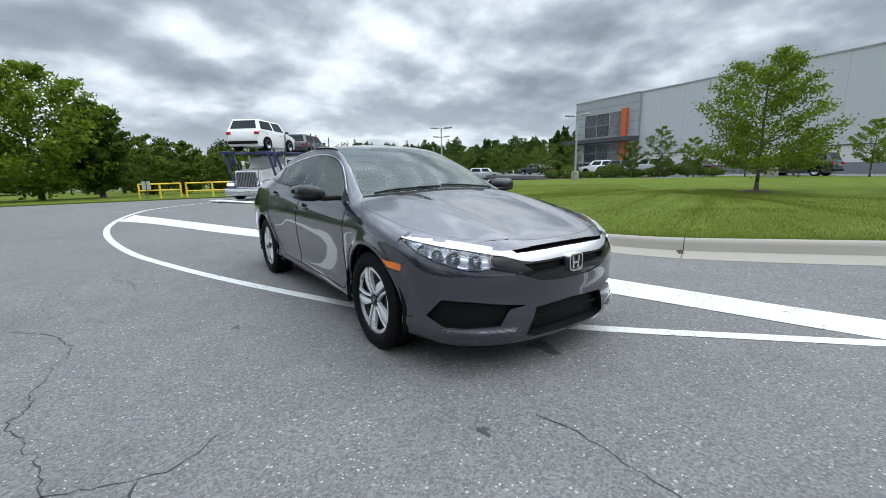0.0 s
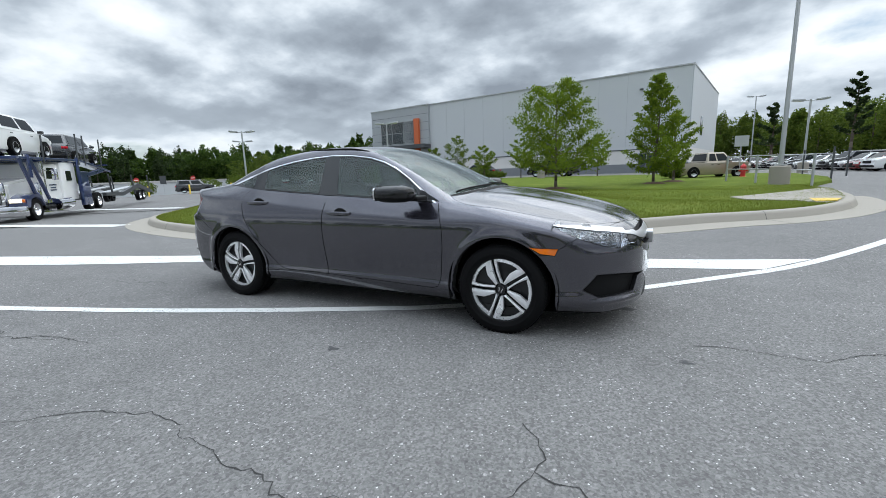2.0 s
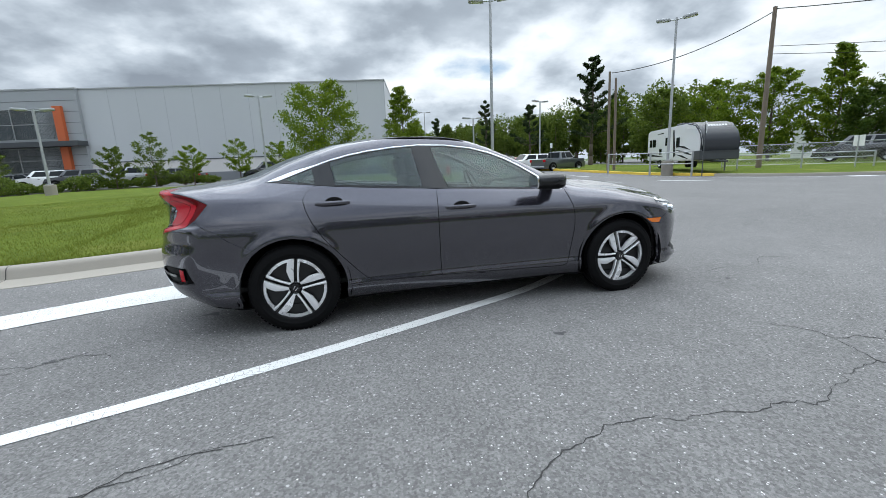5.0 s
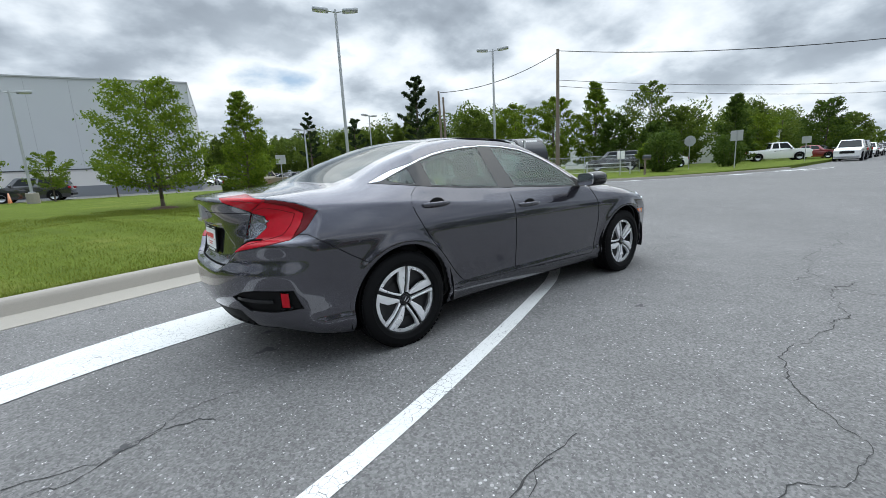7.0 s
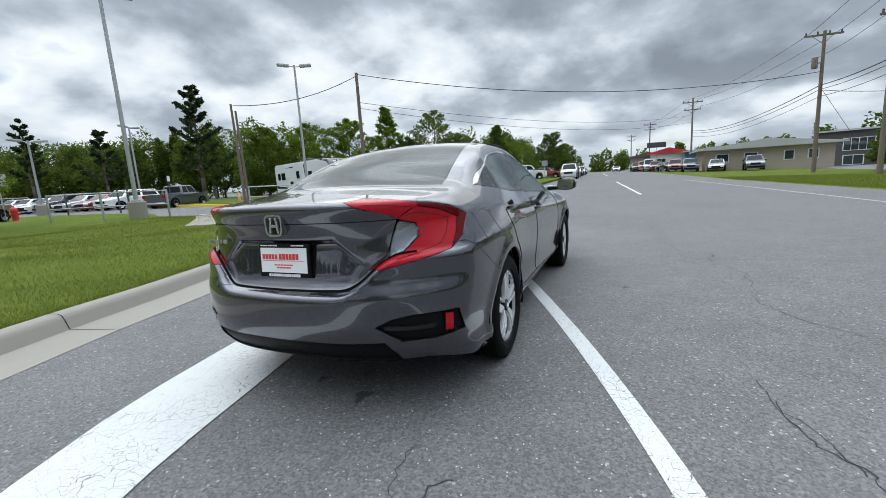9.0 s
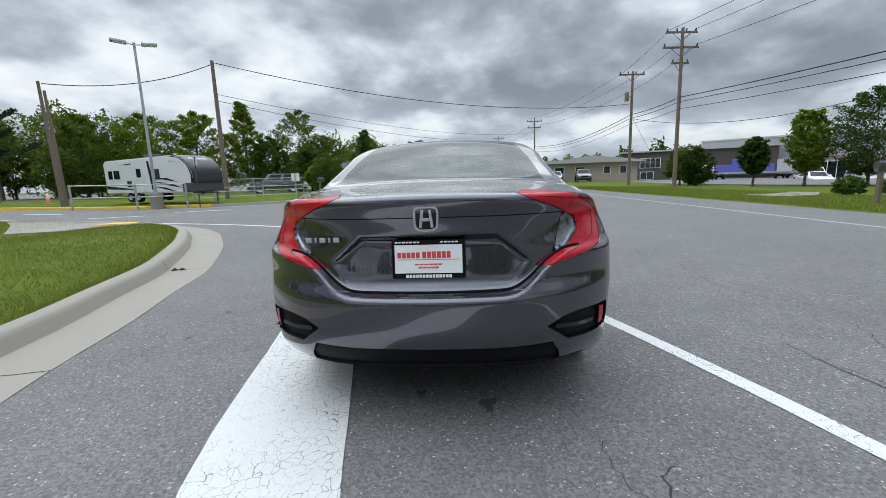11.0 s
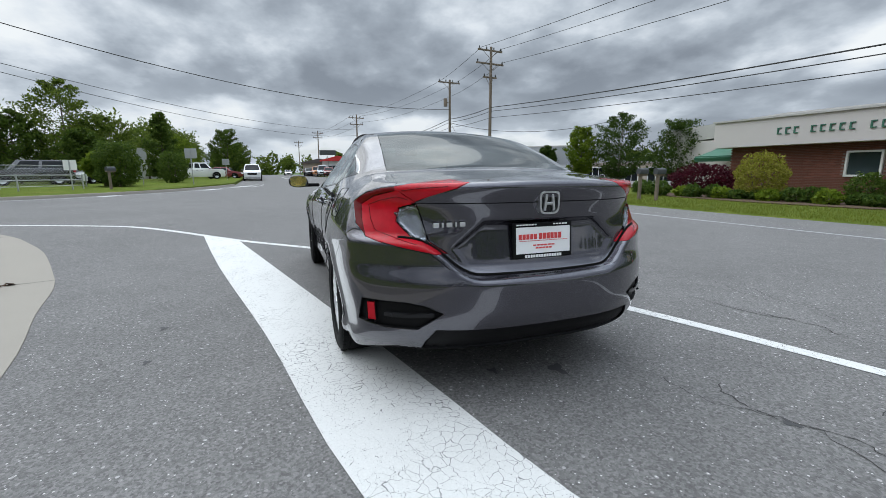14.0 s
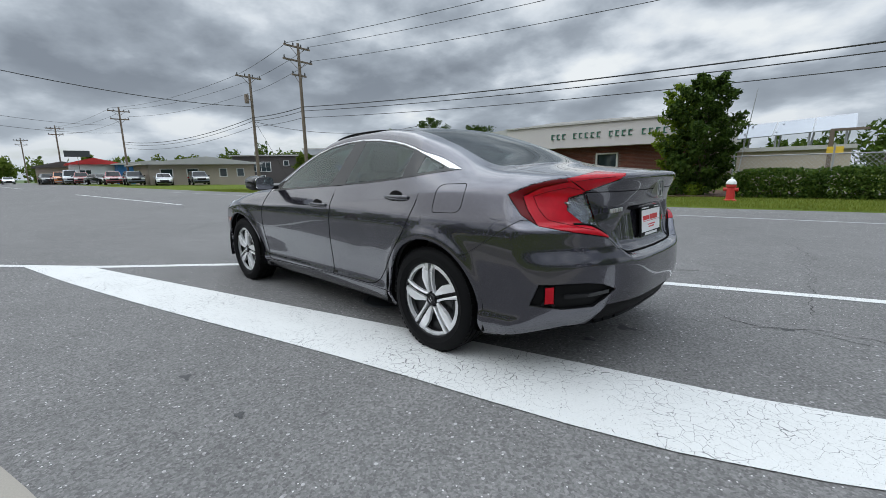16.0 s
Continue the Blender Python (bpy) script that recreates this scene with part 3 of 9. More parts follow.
for a, b in (((14.9, -2.13), (32.7, -0.90)), ((59.0, 0.62), (92.0, 2.70))):
    bm = bmesh.new()
    ribbon(bm, [a, b], 0.06, 0.004)
    tagged(link("lane_dash", bm, ROADWHITE), "white dashed lane line on the road", "road marking", "lane dashes", "structure")


# ---- further lawns, lanes and kerbs ----
def patch(name, outline, height, material, label, category, rim=0.0):
    """A raised sheet with its own edge; height may be a function of x, y."""
    h = height if callable(height) else (lambda x, y: height)
    bm = bmesh.new()
    top = [bm.verts.new((x, y, h(x, y))) for x, y in outline]
    low_ = [bm.verts.new((x, y, h(x, y) - 0.4)) for x, y in outline]
    bm.faces.new(top)
    for i in range(len(top)):
        j = (i + 1) % len(top)
        bm.faces.new((top[j], top[i], low_[i], low_[j]))
    bmesh.ops.triangulate(bm, faces=[bm.faces[:][0]])
    bmesh.ops.recalc_face_normals(bm, faces=bm.faces)
    return tagged(link(name, bm, material), label, category, kind="structure")


def kerb_run(name, line, w, h, material, label):
    bm = bmesh.new()
    pts = smooth_line([(x, y, 0) for x, y in line], 0.6)
    l2 = [Vector((p.x, p.y)) for p in pts]
    rows = []
    for d, z in ((0, -0.1), (0.02, h - 0.02), (0.04, h), (w, h), (w + 0.02, h - 0.05)):
        rows.append([bm.verts.new((p.x, p.y, gz(p.x, p.y) + z)) for p in offset_line(l2, d)])
    for a, b in zip(rows, rows[1:]):
        for i in range(len(a) - 1):
            bm.faces.new((a[i], a[i + 1], b[i + 1], b[i]))
    bmesh.ops.recalc_face_normals(bm, faces=bm.faces)
    return tagged(link(name, bm, material, smooth=True, sharp=40), label, "kerb", kind="structure")


# the north-east verge with the trailer, its kerb yellow and then plain
NE = [(14.2, 27.0), (15.4, 22.5), (16.6, 18.0), (17.3, 13.6), (18.0, 11.4), (20.5, 9.0), (24.0, 7.0), (28.5, 5.6), (33.0, 4.9)]
kerb_run("yellow_kerb", NE[:4], 0.16, 0.15, ROADYELLOW, "yellow-painted kerb beside the lot entrance")
kerb_run("street_kerb", NE[3:], 0.16, 0.13, CONCRETE, "plain concrete kerb along the street")
ne_in = [(x + 0.12, y + 0.12) for x, y in NE]
patch("trailer_verge", ne_in + [(60, 6.5), (120, 10), (120, 60), (60, 60), (34, 34), (22, 34), (16, 31)], lambda x, y: gz(x, y) + 0.12 + 0.10 * float(rise((math.hypot(x - 17, y - 13) - 3) / 12)), GRASS, "rough grass verge under the trailer", "lawn")
patch("service_lane", [(9.5, 31), (11, 40), (13, 52), (-60, 66), (-60, 44), (-30, 36), (5, 36)], 0.28, ASPHALT, "asphalt lane before the warehouse", "road")
patch("west_field", [(-27, -60), (-26.5, -12), (-25.5, -3), (-24.5, 4), (-30, 9), (-110, 30), (-110, -60)], lambda x, y: gz(x, y) + 0.06, GRASS, "rough grass field behind the yellow gates", "lawn")
# pavement and tactile plate at the corner of the lawn
patch("corner_pavement", [(5.35, 7.5), (6.1, 8.6), (6.45, 9.8), (6.7, 11.4), (6.75, 12.8), (5.6, 11.3), (4.0, 9.6), (4.2, 8.6), (5.0, 8.2)], lambda x, y: float(lawn_height(x, y)) + 0.02, CONCRETE, "pale concrete footpath ending at the kerb ramp", "pavement")
patch("tactile_plate", [(5.25, 7.75), (5.65, 7.95), (6.0, 8.95), (5.45, 9.0)], lambda x, y: float(lawn_height(x, y)) + 0.035, TACTILE, "yellow tactile plate on the kerb ramp", "paving")
# turn arrows and far bars in the side road
for k, pts in enumerate((((10.2, 13.8), (11.0, 12.2)), ((13.2, 12.6), (14.1, 10.6)), ((12.3, 18.6), (12.6, 17.2)))):
    bm = bmesh.new()
    ribbon(bm, pts, 0.13, 0.006)
    for v in bm.verts:
        v.co.z += gz(v.co.x, v.co.y)
    tagged(link("turn_mark", bm, ROADWHITE), "short white road marking in the side road", "road marking", "side road marks", "structure")
bm = bmesh.new()
ribbon(bm, [(p.x, p.y) for p in smooth_line([(15.6, 16.0, 0), (16.4, 12.8, 0), (18.2, 9.9, 0), (22, 7.2, 0), (27, 5.2, 0), (31, 4.1, 0), (34.5, 3.3, 0), (33.6, 2.9, 0), (29, 3.4, 0)], 0.5)], 0.05, 0.006)
tagged(link("edge_line", bm, ROADWHITE), "thin white edge line round the street corner", "road marking", kind="structure")
for a, b in (((19.2, 9.0), (19.9, 8.5)), ((24.6, 5.9), (26.0, 5.2)), ((29.0, 4.6), (31.5, 3.75))):
    bm = bmesh.new()
    ribbon(bm, [a, b], 0.28, 0.0065)
    tagged(link("corner_bar", bm, ROADWHITE), "white bar painted at the street corner", "road marking", "corner bars", "structure")
bm = bmesh.new()
ribbon(bm, [(p.x, p.y) for p in smooth_line([(-30, -12.1, 0), (-12, -9.3, 0), (-3, -8.1, 0), (4, -7.3, 0), (12, -6.7, 0), (30, -5.3, 0)], 1.5)], 0.05, 0.004)
tagged(link("far_edge_line", bm, surface("rubbed white paint", (0.33, 0.33, 0.33), 0.8, 0, 0.3, 4)), "rubbed white line along the far edge of the street", "road marking", kind="structure")
patch("stone_path", [(12.6, -11.6), (14.2, -11.2), (15.2, -13.0), (17.5, -15.4), (16.6, -16.0), (13.8, -13.8)], lambda x, y: vz(x, y) + 0.03, CONCRETE, "pale flagstone path across the verge", "pavement")
patch("mulch_bed", [(-4.6, -17.2), (-0.5, -17.0), (3.0, -15.6), (7.0, -14.9), (11.0, -15.6), (13.5, -17.5), (13.5, -22), (-4.6, -22)], lambda x, y: vz(x, y) + 0.04, MULCH, "brown mulch bed along the low building", "bed")
patch("yard_lane", [(20, -25), (36, -18.8), (60, -22), (95, -30), (95, -60), (20, -60)], lambda x, y: vz(x, y) + 0.03, ASPHALT, "asphalt yard behind the verge", "road")


# ---- buildings ----
def wall_frame(origin, along):
    """A frame with x along a wall, y into the building and z up."""
    a = math.degrees(math.atan2(along[1], along[0]))
    return pose(origin[0], origin[1], origin[2], 0, 0, a)


def placed(ob, m):
    ob.matrix_basis = m
    return ob


def window_unit(parent, x, z, w, h, y, cols, rows, frame_mat=GALV):
    """A glazed opening: recessed panes in a grid of mullions, on a wall that faces -y."""
    bm = bmesh.new()
    for i in (0, cols):
        box(bm, (x + w * i / cols, y, z + h / 2), (0.07, 0.12, h + 0.07))
    for j in (0, rows):
        box(bm, (x + w / 2, y - 0.002, z + h * j / rows), (w + 0.07, 0.116, 0.07))
    bmesh.ops.remove_doubles(bm, verts=bm.verts, dist=0.0001)
    unit = part("window", bm, frame_mat, parent, "metal window frame")
    for i in range(1, cols):
        bm = bmesh.new()
        box(bm, (x + w * i / cols, y, z + h / 2), (0.07, 0.12, h - 0.07))
        part("mullion", bm, frame_mat, unit)
    for j in range(1, rows):
        bm = bmesh.new()
        box(bm, (x + w / 2, y - 0.002, z + h * j / rows), (w - 0.07, 0.116, 0.07))
        part("transom", bm, frame_mat, unit)
    for i in range(cols):
        for j in range(rows):
            bm = bmesh.new()
            box(bm, (x + w * (i + 0.5) / cols, y + 0.03, z + h * (j + 0.5) / rows), (w / cols - 0.07, 0.02, h / rows - 0.07))
            part("pane", bm, WINDOWPANE, unit)
    return unit


def warehouse():
    b = thing("warehouse", (4.9, 46.2, 0.25), "long pale grey warehouse with a glazed office end", "building")
    b.matrix_basis = wall_frame((-39.0, 54.4, 0.25), (43.9, -8.2))
    L, T = 44.66, 10.35
    bm = bmesh.new()
    box(bm, (11.6 + (L - 11.6) / 2, 12, (2.5 + T) / 2), (L - 11.6, 24, T - 2.5))
    part("wall", bm, WALLGREY, b, "pale grey panel wall")
    bm = bmesh.new()
    box(bm, (11.6 + (L - 11.6) / 2, 11.98, 1.75), (L - 11.6 - 0.02, 24, 1.5))
    part("block_band", bm, BLOCKWHITE, b, "white block band")
    bm = bmesh.new()
    box(bm, (11.6 + (L - 11.6) / 2, 11.95, 0.5), (L - 11.6 + 0.02, 24.06, 1.0))
    part("base_course", bm, BASEGREY, b, "dark grey base course")
    bm = bmesh.new()
    box(bm, (11.6 + (L - 11.6) / 2, -0.03, 2.5), (L - 11.6, 0.08, 0.10))
    part("band_line", bm, DARKSTEEL, b, "dark line over the block band")
    bm = bmesh.new()
    box(bm, (11.6 + (L - 11.6) / 2, 12, T + 0.04), (L - 11.6 + 0.12, 24.16, 0.12))
    part("parapet", bm, GALV, b, "thin metal parapet cap")
    for i in range(1, 12):
        bm = bmesh.new()
        box(bm, (11.6 + 3.0 * i, -0.004, 6.4), (0.025, 0.02, 7.6))
        part("panel_joint", bm, WALLGREY2, b)
    for x in (17, 40):
        bm = bmesh.new()
        box(bm, (x, -0.12, 8.6 if x > 20 else 3.4), (0.35, 0.22, 0.14), (0, 0, 0), 0.02)
        part("wall_lamp", bm, DARKSTEEL, b, "dark wall lamp")
    # office end
    bm = bmesh.new()
    box(bm, (5.8, 11.6, T / 2), (11.6, 24, T))
    part("office_wall", bm, WALLGREY2, b, "mid grey ribbed office wall")
    for j in range(1, 9):
        bm = bmesh.new()
        box(bm, (5.8, -0.41, T * j / 9), (11.6, 0.02, 0.03))
        part("rib_joint", bm, DARKSTEEL, b)
    bm = bmesh.new()
    box(bm, (5.8, 11.6, T + 0.06), (11.75, 24.15, 0.14))
    part("parapet", bm, GALV, b, "thin metal parapet cap")
    window_unit(b, 2.1, 5.2, 7.0, 3.2, -0.42, 3, 2)
    window_unit(b, 2.1, 0.35, 7.0, 3.9, -0.42, 3, 3)
    bm = bmesh.new()
    box(bm, (9.55, -0.55, 4.4), (0.85, 0.5, 8.4))
    part("orange_fin", bm, ORANGE, b, "orange vertical panel")
    bm = bmesh.new()
    box(bm, (5.2, -1.0, 4.62), (13.2, 1.5, 0.55), (0, 0, 0), 0.03)
    part("canopy", bm, DARKSTEEL, b, "dark steel canopy")
    # door and window near the far corner
    window_unit(b, 40.0, 0.1, 1.6, 2.0, -0.10, 2, 1)
    bm = bmesh.new()
    box(bm, (L + 0.02, 8, 5.0), (0.06, 1.6, 2.0))
    part("side_window", bm, WINDOWPANE, b)


warehouse()


def brick_building():
    """The low brick office with a deep cream fascia; bricks laid singly in the stretch by its window."""
    b = thing("brick_office", (0, 0, 0), "low brown brick office with a deep cream fascia and green letters", "building")
    b.matrix_basis = pose(14.6, -23.6, vz(10, -22) - 0.05, 0, 0, 180 + 3)
    # x runs to the west, y to the back
    bm = bmesh.new()
    box(bm, (6.2, 5.02, 1.35), (11.6, 9.7, 2.7))
    part("core_wall", bm, MORTAR, b, "mortar wall behind the bricks")
    me_long = None
    bm = bmesh.new()
    rows = 33
    for j in range(rows):
        for i in range(56):
            x = 0.45 + 0.21 * i + (0.105 if j % 2 else 0)
            z = 0.04 + 0.080 * j
            near = 4.2 < x < 8.2 and 0.9 < z < 2.3
            if near or (5.85 < x < 7.25 and 0.95 < z < 2.2):
                continue
            if x > 11.9:
                continue
            vs_ = [bm.verts.new((x + dx * 0.1, 0.165 - 0.012 + dy, z + dz * 0.0345)) for dx in (-1, 1) for dz in (-1, 1) for dy in (0, 0.03)]
            a = vs_
            bm.faces.new((a[0], a[4], a[6], a[2]))
            bm.faces.new((a[2], a[6], a[7], a[3]))
            bm.faces.new((a[0], a[2], a[3], a[1]))
            bm.faces.new((a[4], a[5], a[7], a[6]))
    bmesh.ops.recalc_face_normals(bm, faces=bm.faces)
    ob = part("brickwork", bm, BRICK, b, "brown brick courses")
    tagged(ob, kind="stuff")
    me = bpy.data.meshes.new("brick")
    bm = bmesh.new()
    box(bm, (0, 0, 0), (0.2, 0.03, 0.069))
    bm.to_mesh(me)
    bm.free()
    me.materials.append(BRICK)
    for j in range(rows):
        for i in range(56):
            x = 0.45 + 0.21 * i + (0.105 if j % 2 else 0)
            z = 0.04 + 0.080 * j
            if 4.2 < x < 8.2 and 0.9 < z < 2.3 and not (5.75 < x < 7.35 and 0.95 < z < 2.2):
                o = new("brick", me)
                o.parent = b
                o.matrix_basis = pose(x, 0.165, z)
    bm = bmesh.new()
    box(bm, (6.1, 4.6, 3.28), (12.6, 10.6, 1.42))
    part("fascia", bm, FASCIA, b, "deep cream fascia")
    bm = bmesh.new()
    box(bm, (6.1, 4.6, 4.02), (12.8, 10.8, 0.09))
    part("roof_edge", bm, ROOFPALE, b, "pale roof edge")
    bm = bmesh.new()
    prism(bm, [(-6.5, 3.2), (7.5, 4.05), (7.0, 4.55), (1.5, 4.6), (-6.5, 4.2)], 3.0, 9.0, "xz")
    part("rear_roof", bm, ROOFPALE, b, "low pale pitched roof behind")
    bm = bmesh.new()
    box(bm, (-2.6, 6.0, 1.6), (6.4, 6.0, 3.4))
    part("side_wing", bm, FASCIA, b, "cream side wing")
    bm = bmesh.new()
    box(bm, (-1.0, 1.6, 2.35), (2.4, 2.4, 0.12), (16, 0, 0))
    box(bm, (-1.0, 0.55, 2.0), (2.4, 0.05, 0.35))
    part("awning", bm, GREENMETAL, b, "green awning")
    # window
    bm = bmesh.new()
    for dx, dz, w, h in ((0, 0.56, 1.36, 0.09), (0, -0.56, 1.36, 0.09), (-0.635, 0, 0.09, 1.2), (0.635, 0, 0.09, 1.2)):
        box(bm, (6.55 + dx, 0.10, 1.58 + dz), (w, 0.12, h), (0, 0, 0), 0.006)
    w_ = part("window", bm, SIGNWHITE, b, "white window frame")
    bm = bmesh.new()
    box(bm, (6.55, 0.17, 1.58), (1.2, 0.02, 1.06))
    part("pane", bm, WINDOWPANE, w_)
    # the lettering, as plain bars
    x = 3.3
    for word in (3, 5, 4, 6):
        for i in range(word):
            bm = bmesh.new()
            wdt = 0.235
            box(bm, (x, -0.735, 3.42), (wdt * 0.85, 0.05, 0.055), (0, 0, 0), 0.006)
            box(bm, (x - wdt * 0.33, -0.735, 3.28), (0.07, 0.05, 0.33), (0, 0, 0), 0.006)
            box(bm, (x + wdt * 0.10, -0.735, 3.135), (wdt * 0.6, 0.05, 0.05), (0, 0, 0), 0.006)
            part("letter_bar", bm, GREENMETAL, b, "green letter bar")
            x += 0.375
        x += 0.36


brick_building()


def simple_building(name, at, turn, size, wall, roof, label, overhang=0.4, pitch=0.5, windows=(), base=None, flat=False):
    b = thing(name, at, label, "building", turn=turn)
    w, d, h = size
    bm = bmesh.new()
    box(bm, (0, d / 2, h / 2 - 0.5), (w, d, h + 1.0))
    part("wall", bm, wall, b)
    bm = bmesh.new()
    if flat:
        box(bm, (0, d / 2, h + 0.12), (w + overhang, d + overhang, 0.24))
    else:
        prism(bm, [(-w / 2 - overhang, h), (-w / 2 - overhang, h + 0.15), (0, h + 0.15 + pitch), (w / 2 + overhang, h + 0.15), (w / 2 + overhang, h)], -overhang, d + overhang, "xz")
    part("roof", bm, roof, b, "low roof")
    for x, z, ww, wh, mat_ in windows:
        bm = bmesh.new()
        box(bm, (x, -0.03, z), (ww + 0.16, 0.10, wh + 0.16))
        f = part("window", bm, SIGNWHITE, b, "white window frame")
        n_ = max(1, round(ww / 0.9))
        for i in range(n_):
            bm = bmesh.new()
            box(bm, (x - ww / 2 + ww * (i + 0.5) / n_, -0.07, z), (ww / n_ - 0.07, 0.05, wh))
            part("pane", bm, mat_, f)
    return b


def vaz(x, y, dz=0.0):
    return (x, y, vz(x, y) + dz)


simple_building("brown_office", vaz(76, -39.5), 180 + 62, (24, 14, 5.6), BROWNWALL, ROOFPALE, "two-storey brown grey office with a pale flat roof", 0.8, 0, [(-7, 3.6, 3.4, 1.7, WINDOWPANE), (-7.5, 1.3, 2.2, 1.3, WINDOWPANE), (-2.4, 4.2, 0.9, 0.9, WINDOWPANE), (1.2, 4.2, 1.6, 1.0, WINDOWPANE), (8, 4.2, 0.9, 0.9, WINDOWPANE), (4, 1.3, 2.0, 1.3, WINDOWPANE)], flat=True)
simple_building("grey_hall", vaz(74, -54), 180 + 52, (26, 16, 7.2), WALLGREY2, ROOFPALE, "plain grey metal hall behind the yard", 0.3, 0, [], flat=True)
# the garage's bays are open: flat dark panes carry the shade inside
simple_building("open_garage", vaz(46, -45), 180 + 44, (14, 9, 3.3), TANWALL, ROOFPALE, "tan garage, dark panes standing for its shaded open bays", 0.5, 0, [(-4, 1.35, 3.4, 2.5, CARGLASS), (0.5, 1.35, 3.4, 2.5, CARGLASS), (5, 1.35, 3.0, 2.5, CARGLASS)], flat=True)
simple_building("tan_house", vaz(60.5, -17.5, 0.2), 180 + 88, (13, 10, 2.5), TANWALL, ROOFPALE, "low tan bungalow with a pale shallow roof", 0.9, 0.9, [(-4.6, 1.4, 1.3, 1.0, WINDOWPANE), (-1.6, 1.4, 1.3, 1.0, WINDOWPANE), (4.5, 1.4, 0.9, 1.0, WINDOWPANE), (2.2, 1.4, 0.9, 1.0, WINDOWPANE)])
simple_building("blue_shop", vaz(79, -15.5, 0.2), 180 + 86, (9, 10, 2.9), BLUEWALL, ROOFPALE, "low bright blue shop with white windows", 0.6, 0.5, [(-0.8, 1.4, 2.4, 1.3, SIGNWHITE)])
simple_building("white_shop", vaz(84, -8.8, 0.2), 180 + 86, (6, 9, 2.9), SIGNWHITE, SIGNRED, "small white shop with a red gable", 0.5, 0.9, [(-1.2, 1.4, 1.4, 1.2, WINDOWPANE)])
simple_building("tan_shed", vaz(96, -6.0, 0.2), 180 + 86, (7, 9, 2.6), TANWALL, BROWNWALL, "tan shed with a brown roof by the street", 0.5, 0.9, [(0, 1.3, 1.2, 1.0, WINDOWPANE)])
simple_building("white_depot", (-68.2, 32.7, gz(-66, 36) - 0.3), 56, (26, 14, 2.2), WALLGREY, ROOFPALE, "long low pale depot beyond the western lot", 0.2, 0, [], flat=True)
simple_building("north_shop", (52, 24, 0.2), -60, (20, 10, 3.4), SIGNWHITE, ROOFPALE, "white low workshop behind the street trees", 0.3, 0, [(-4, 1.6, 1.2, 1.0, WINDOWPANE)], flat=True)
simple_building("north_shop", (66, 22, 0.2), -75, (16, 10, 3.6), SIGNWHITE, ROOFPALE, "white low workshop behind the street trees", 0.3, 0, [(2, 1.6, 1.2, 1.0, WINDOWPANE)], flat=True)


def solar_shed():
    b = thing("solar_shed", vaz(-0.5, -28.6), "pale block shed carrying tilted solar panels", "shed", turn=180)
    bm = bmesh.new()
    box(bm, (0, 1.5, 0.95), (5.0, 3.0, 2.1))
    part("wall", bm, TANWALL, b, "tan block wall")
    bm = bmesh.new()
    box(bm, (0, 1.5, 2.10), (5.4, 3.4, 0.22))
    part("roof", bm, ROOFPALE, b, "pale flat roof")
    for i in range(3):
        bm = bmesh.new()
        box(bm, (-1.8 + 1.75 * i, 1.2, 3.25 + 0.09 * i), (1.7, 2.2, 0.05), (24, -3, 0))
        part("solar_panel", bm, SOLAR, b, "tilted solar panel")
    for x in (-2.3, -0.8, 0.7, 2.2):
        bm = bmesh.new()
        rod(bm, (x, 0.6, 2.1), (x, 0.6, 3.1), 0.05, seg=8)
        rod(bm, (x, 1.9, 2.1), (x + 0.2, 1.7, 3.6), 0.05, seg=8)
        part("post", bm, GALV, b)


solar_shed()


# ---- the sedan's shape: side, top and end surfaces blended into one shell ----
def curve(knots, soft=0.03):
    """A smooth curve through rising knots, softened by a gaussian."""
    k = np.array(knots, float)
    h, d = np.diff(k[:, 0]), np.diff(k[:, 1]) / np.diff(k[:, 0])
    m = np.r_[d[0], np.where(d[1:] * d[:-1] > 0, 2 * d[1:] * d[:-1] / (d[1:] + d[:-1] + 1e-12), 0), d[-1]]
    g = np.arange(k[0, 0] - 0.3, k[-1, 0] + 0.3, 0.004)
    i = np.clip(np.searchsorted(k[:, 0], g) - 1, 0, len(h) - 1)
    s = (g - k[i, 0]) / h[i]
    v = (k[i, 1] * (1 + 2 * s) * (1 - s) ** 2 + h[i] * m[i] * s * (1 - s) ** 2
         + k[i + 1, 1] * s * s * (3 - 2 * s) + h[i] * m[i + 1] * s * s * (s - 1))
    v = np.where(s < 0, k[0, 1] + m[0] * (g - k[0, 0]), np.where(s > 1, k[-1, 1] + m[-1] * (g - k[-1, 0]), v))
    w = np.exp(-0.5 * (np.arange(-40, 41) * 0.004 / soft) ** 2)
    pad = np.r_[v[0] + (v[1] - v[0]) * np.arange(-40, 0), v, v[-1] + (v[-1] - v[-2]) * np.arange(1, 41)]
    v = np.convolve(pad, w / w.sum(), "valid")
    return lambda x: np.interp(x, g, v)


def soft_step(a, k):
    return 0.5 + 0.5 * np.tanh(a / k)


def soft_plus(a, k):
    return k * np.logaddexp(0, a / k)


def smax(a, b, k):
    return np.maximum(a, b) + np.maximum(k - np.abs(a - b), 0) ** 2 / (4 * k)


TOP = curve([(-2.40, 1.045), (-2.27, 1.060), (-2.1, 1.075), (-1.86, 1.098), (-1.74, 1.122), (-1.35, 1.268), (-0.95, 1.376), (-0.5, 1.414),
             (-0.15, 1.407), (0.1, 1.376), (0.5, 1.237), (0.95, 1.036), (1.06, 0.997), (1.4, 0.950), (1.8, 0.868), (2.05, 0.795), (2.2, 0.735), (2.35, 0.64)])
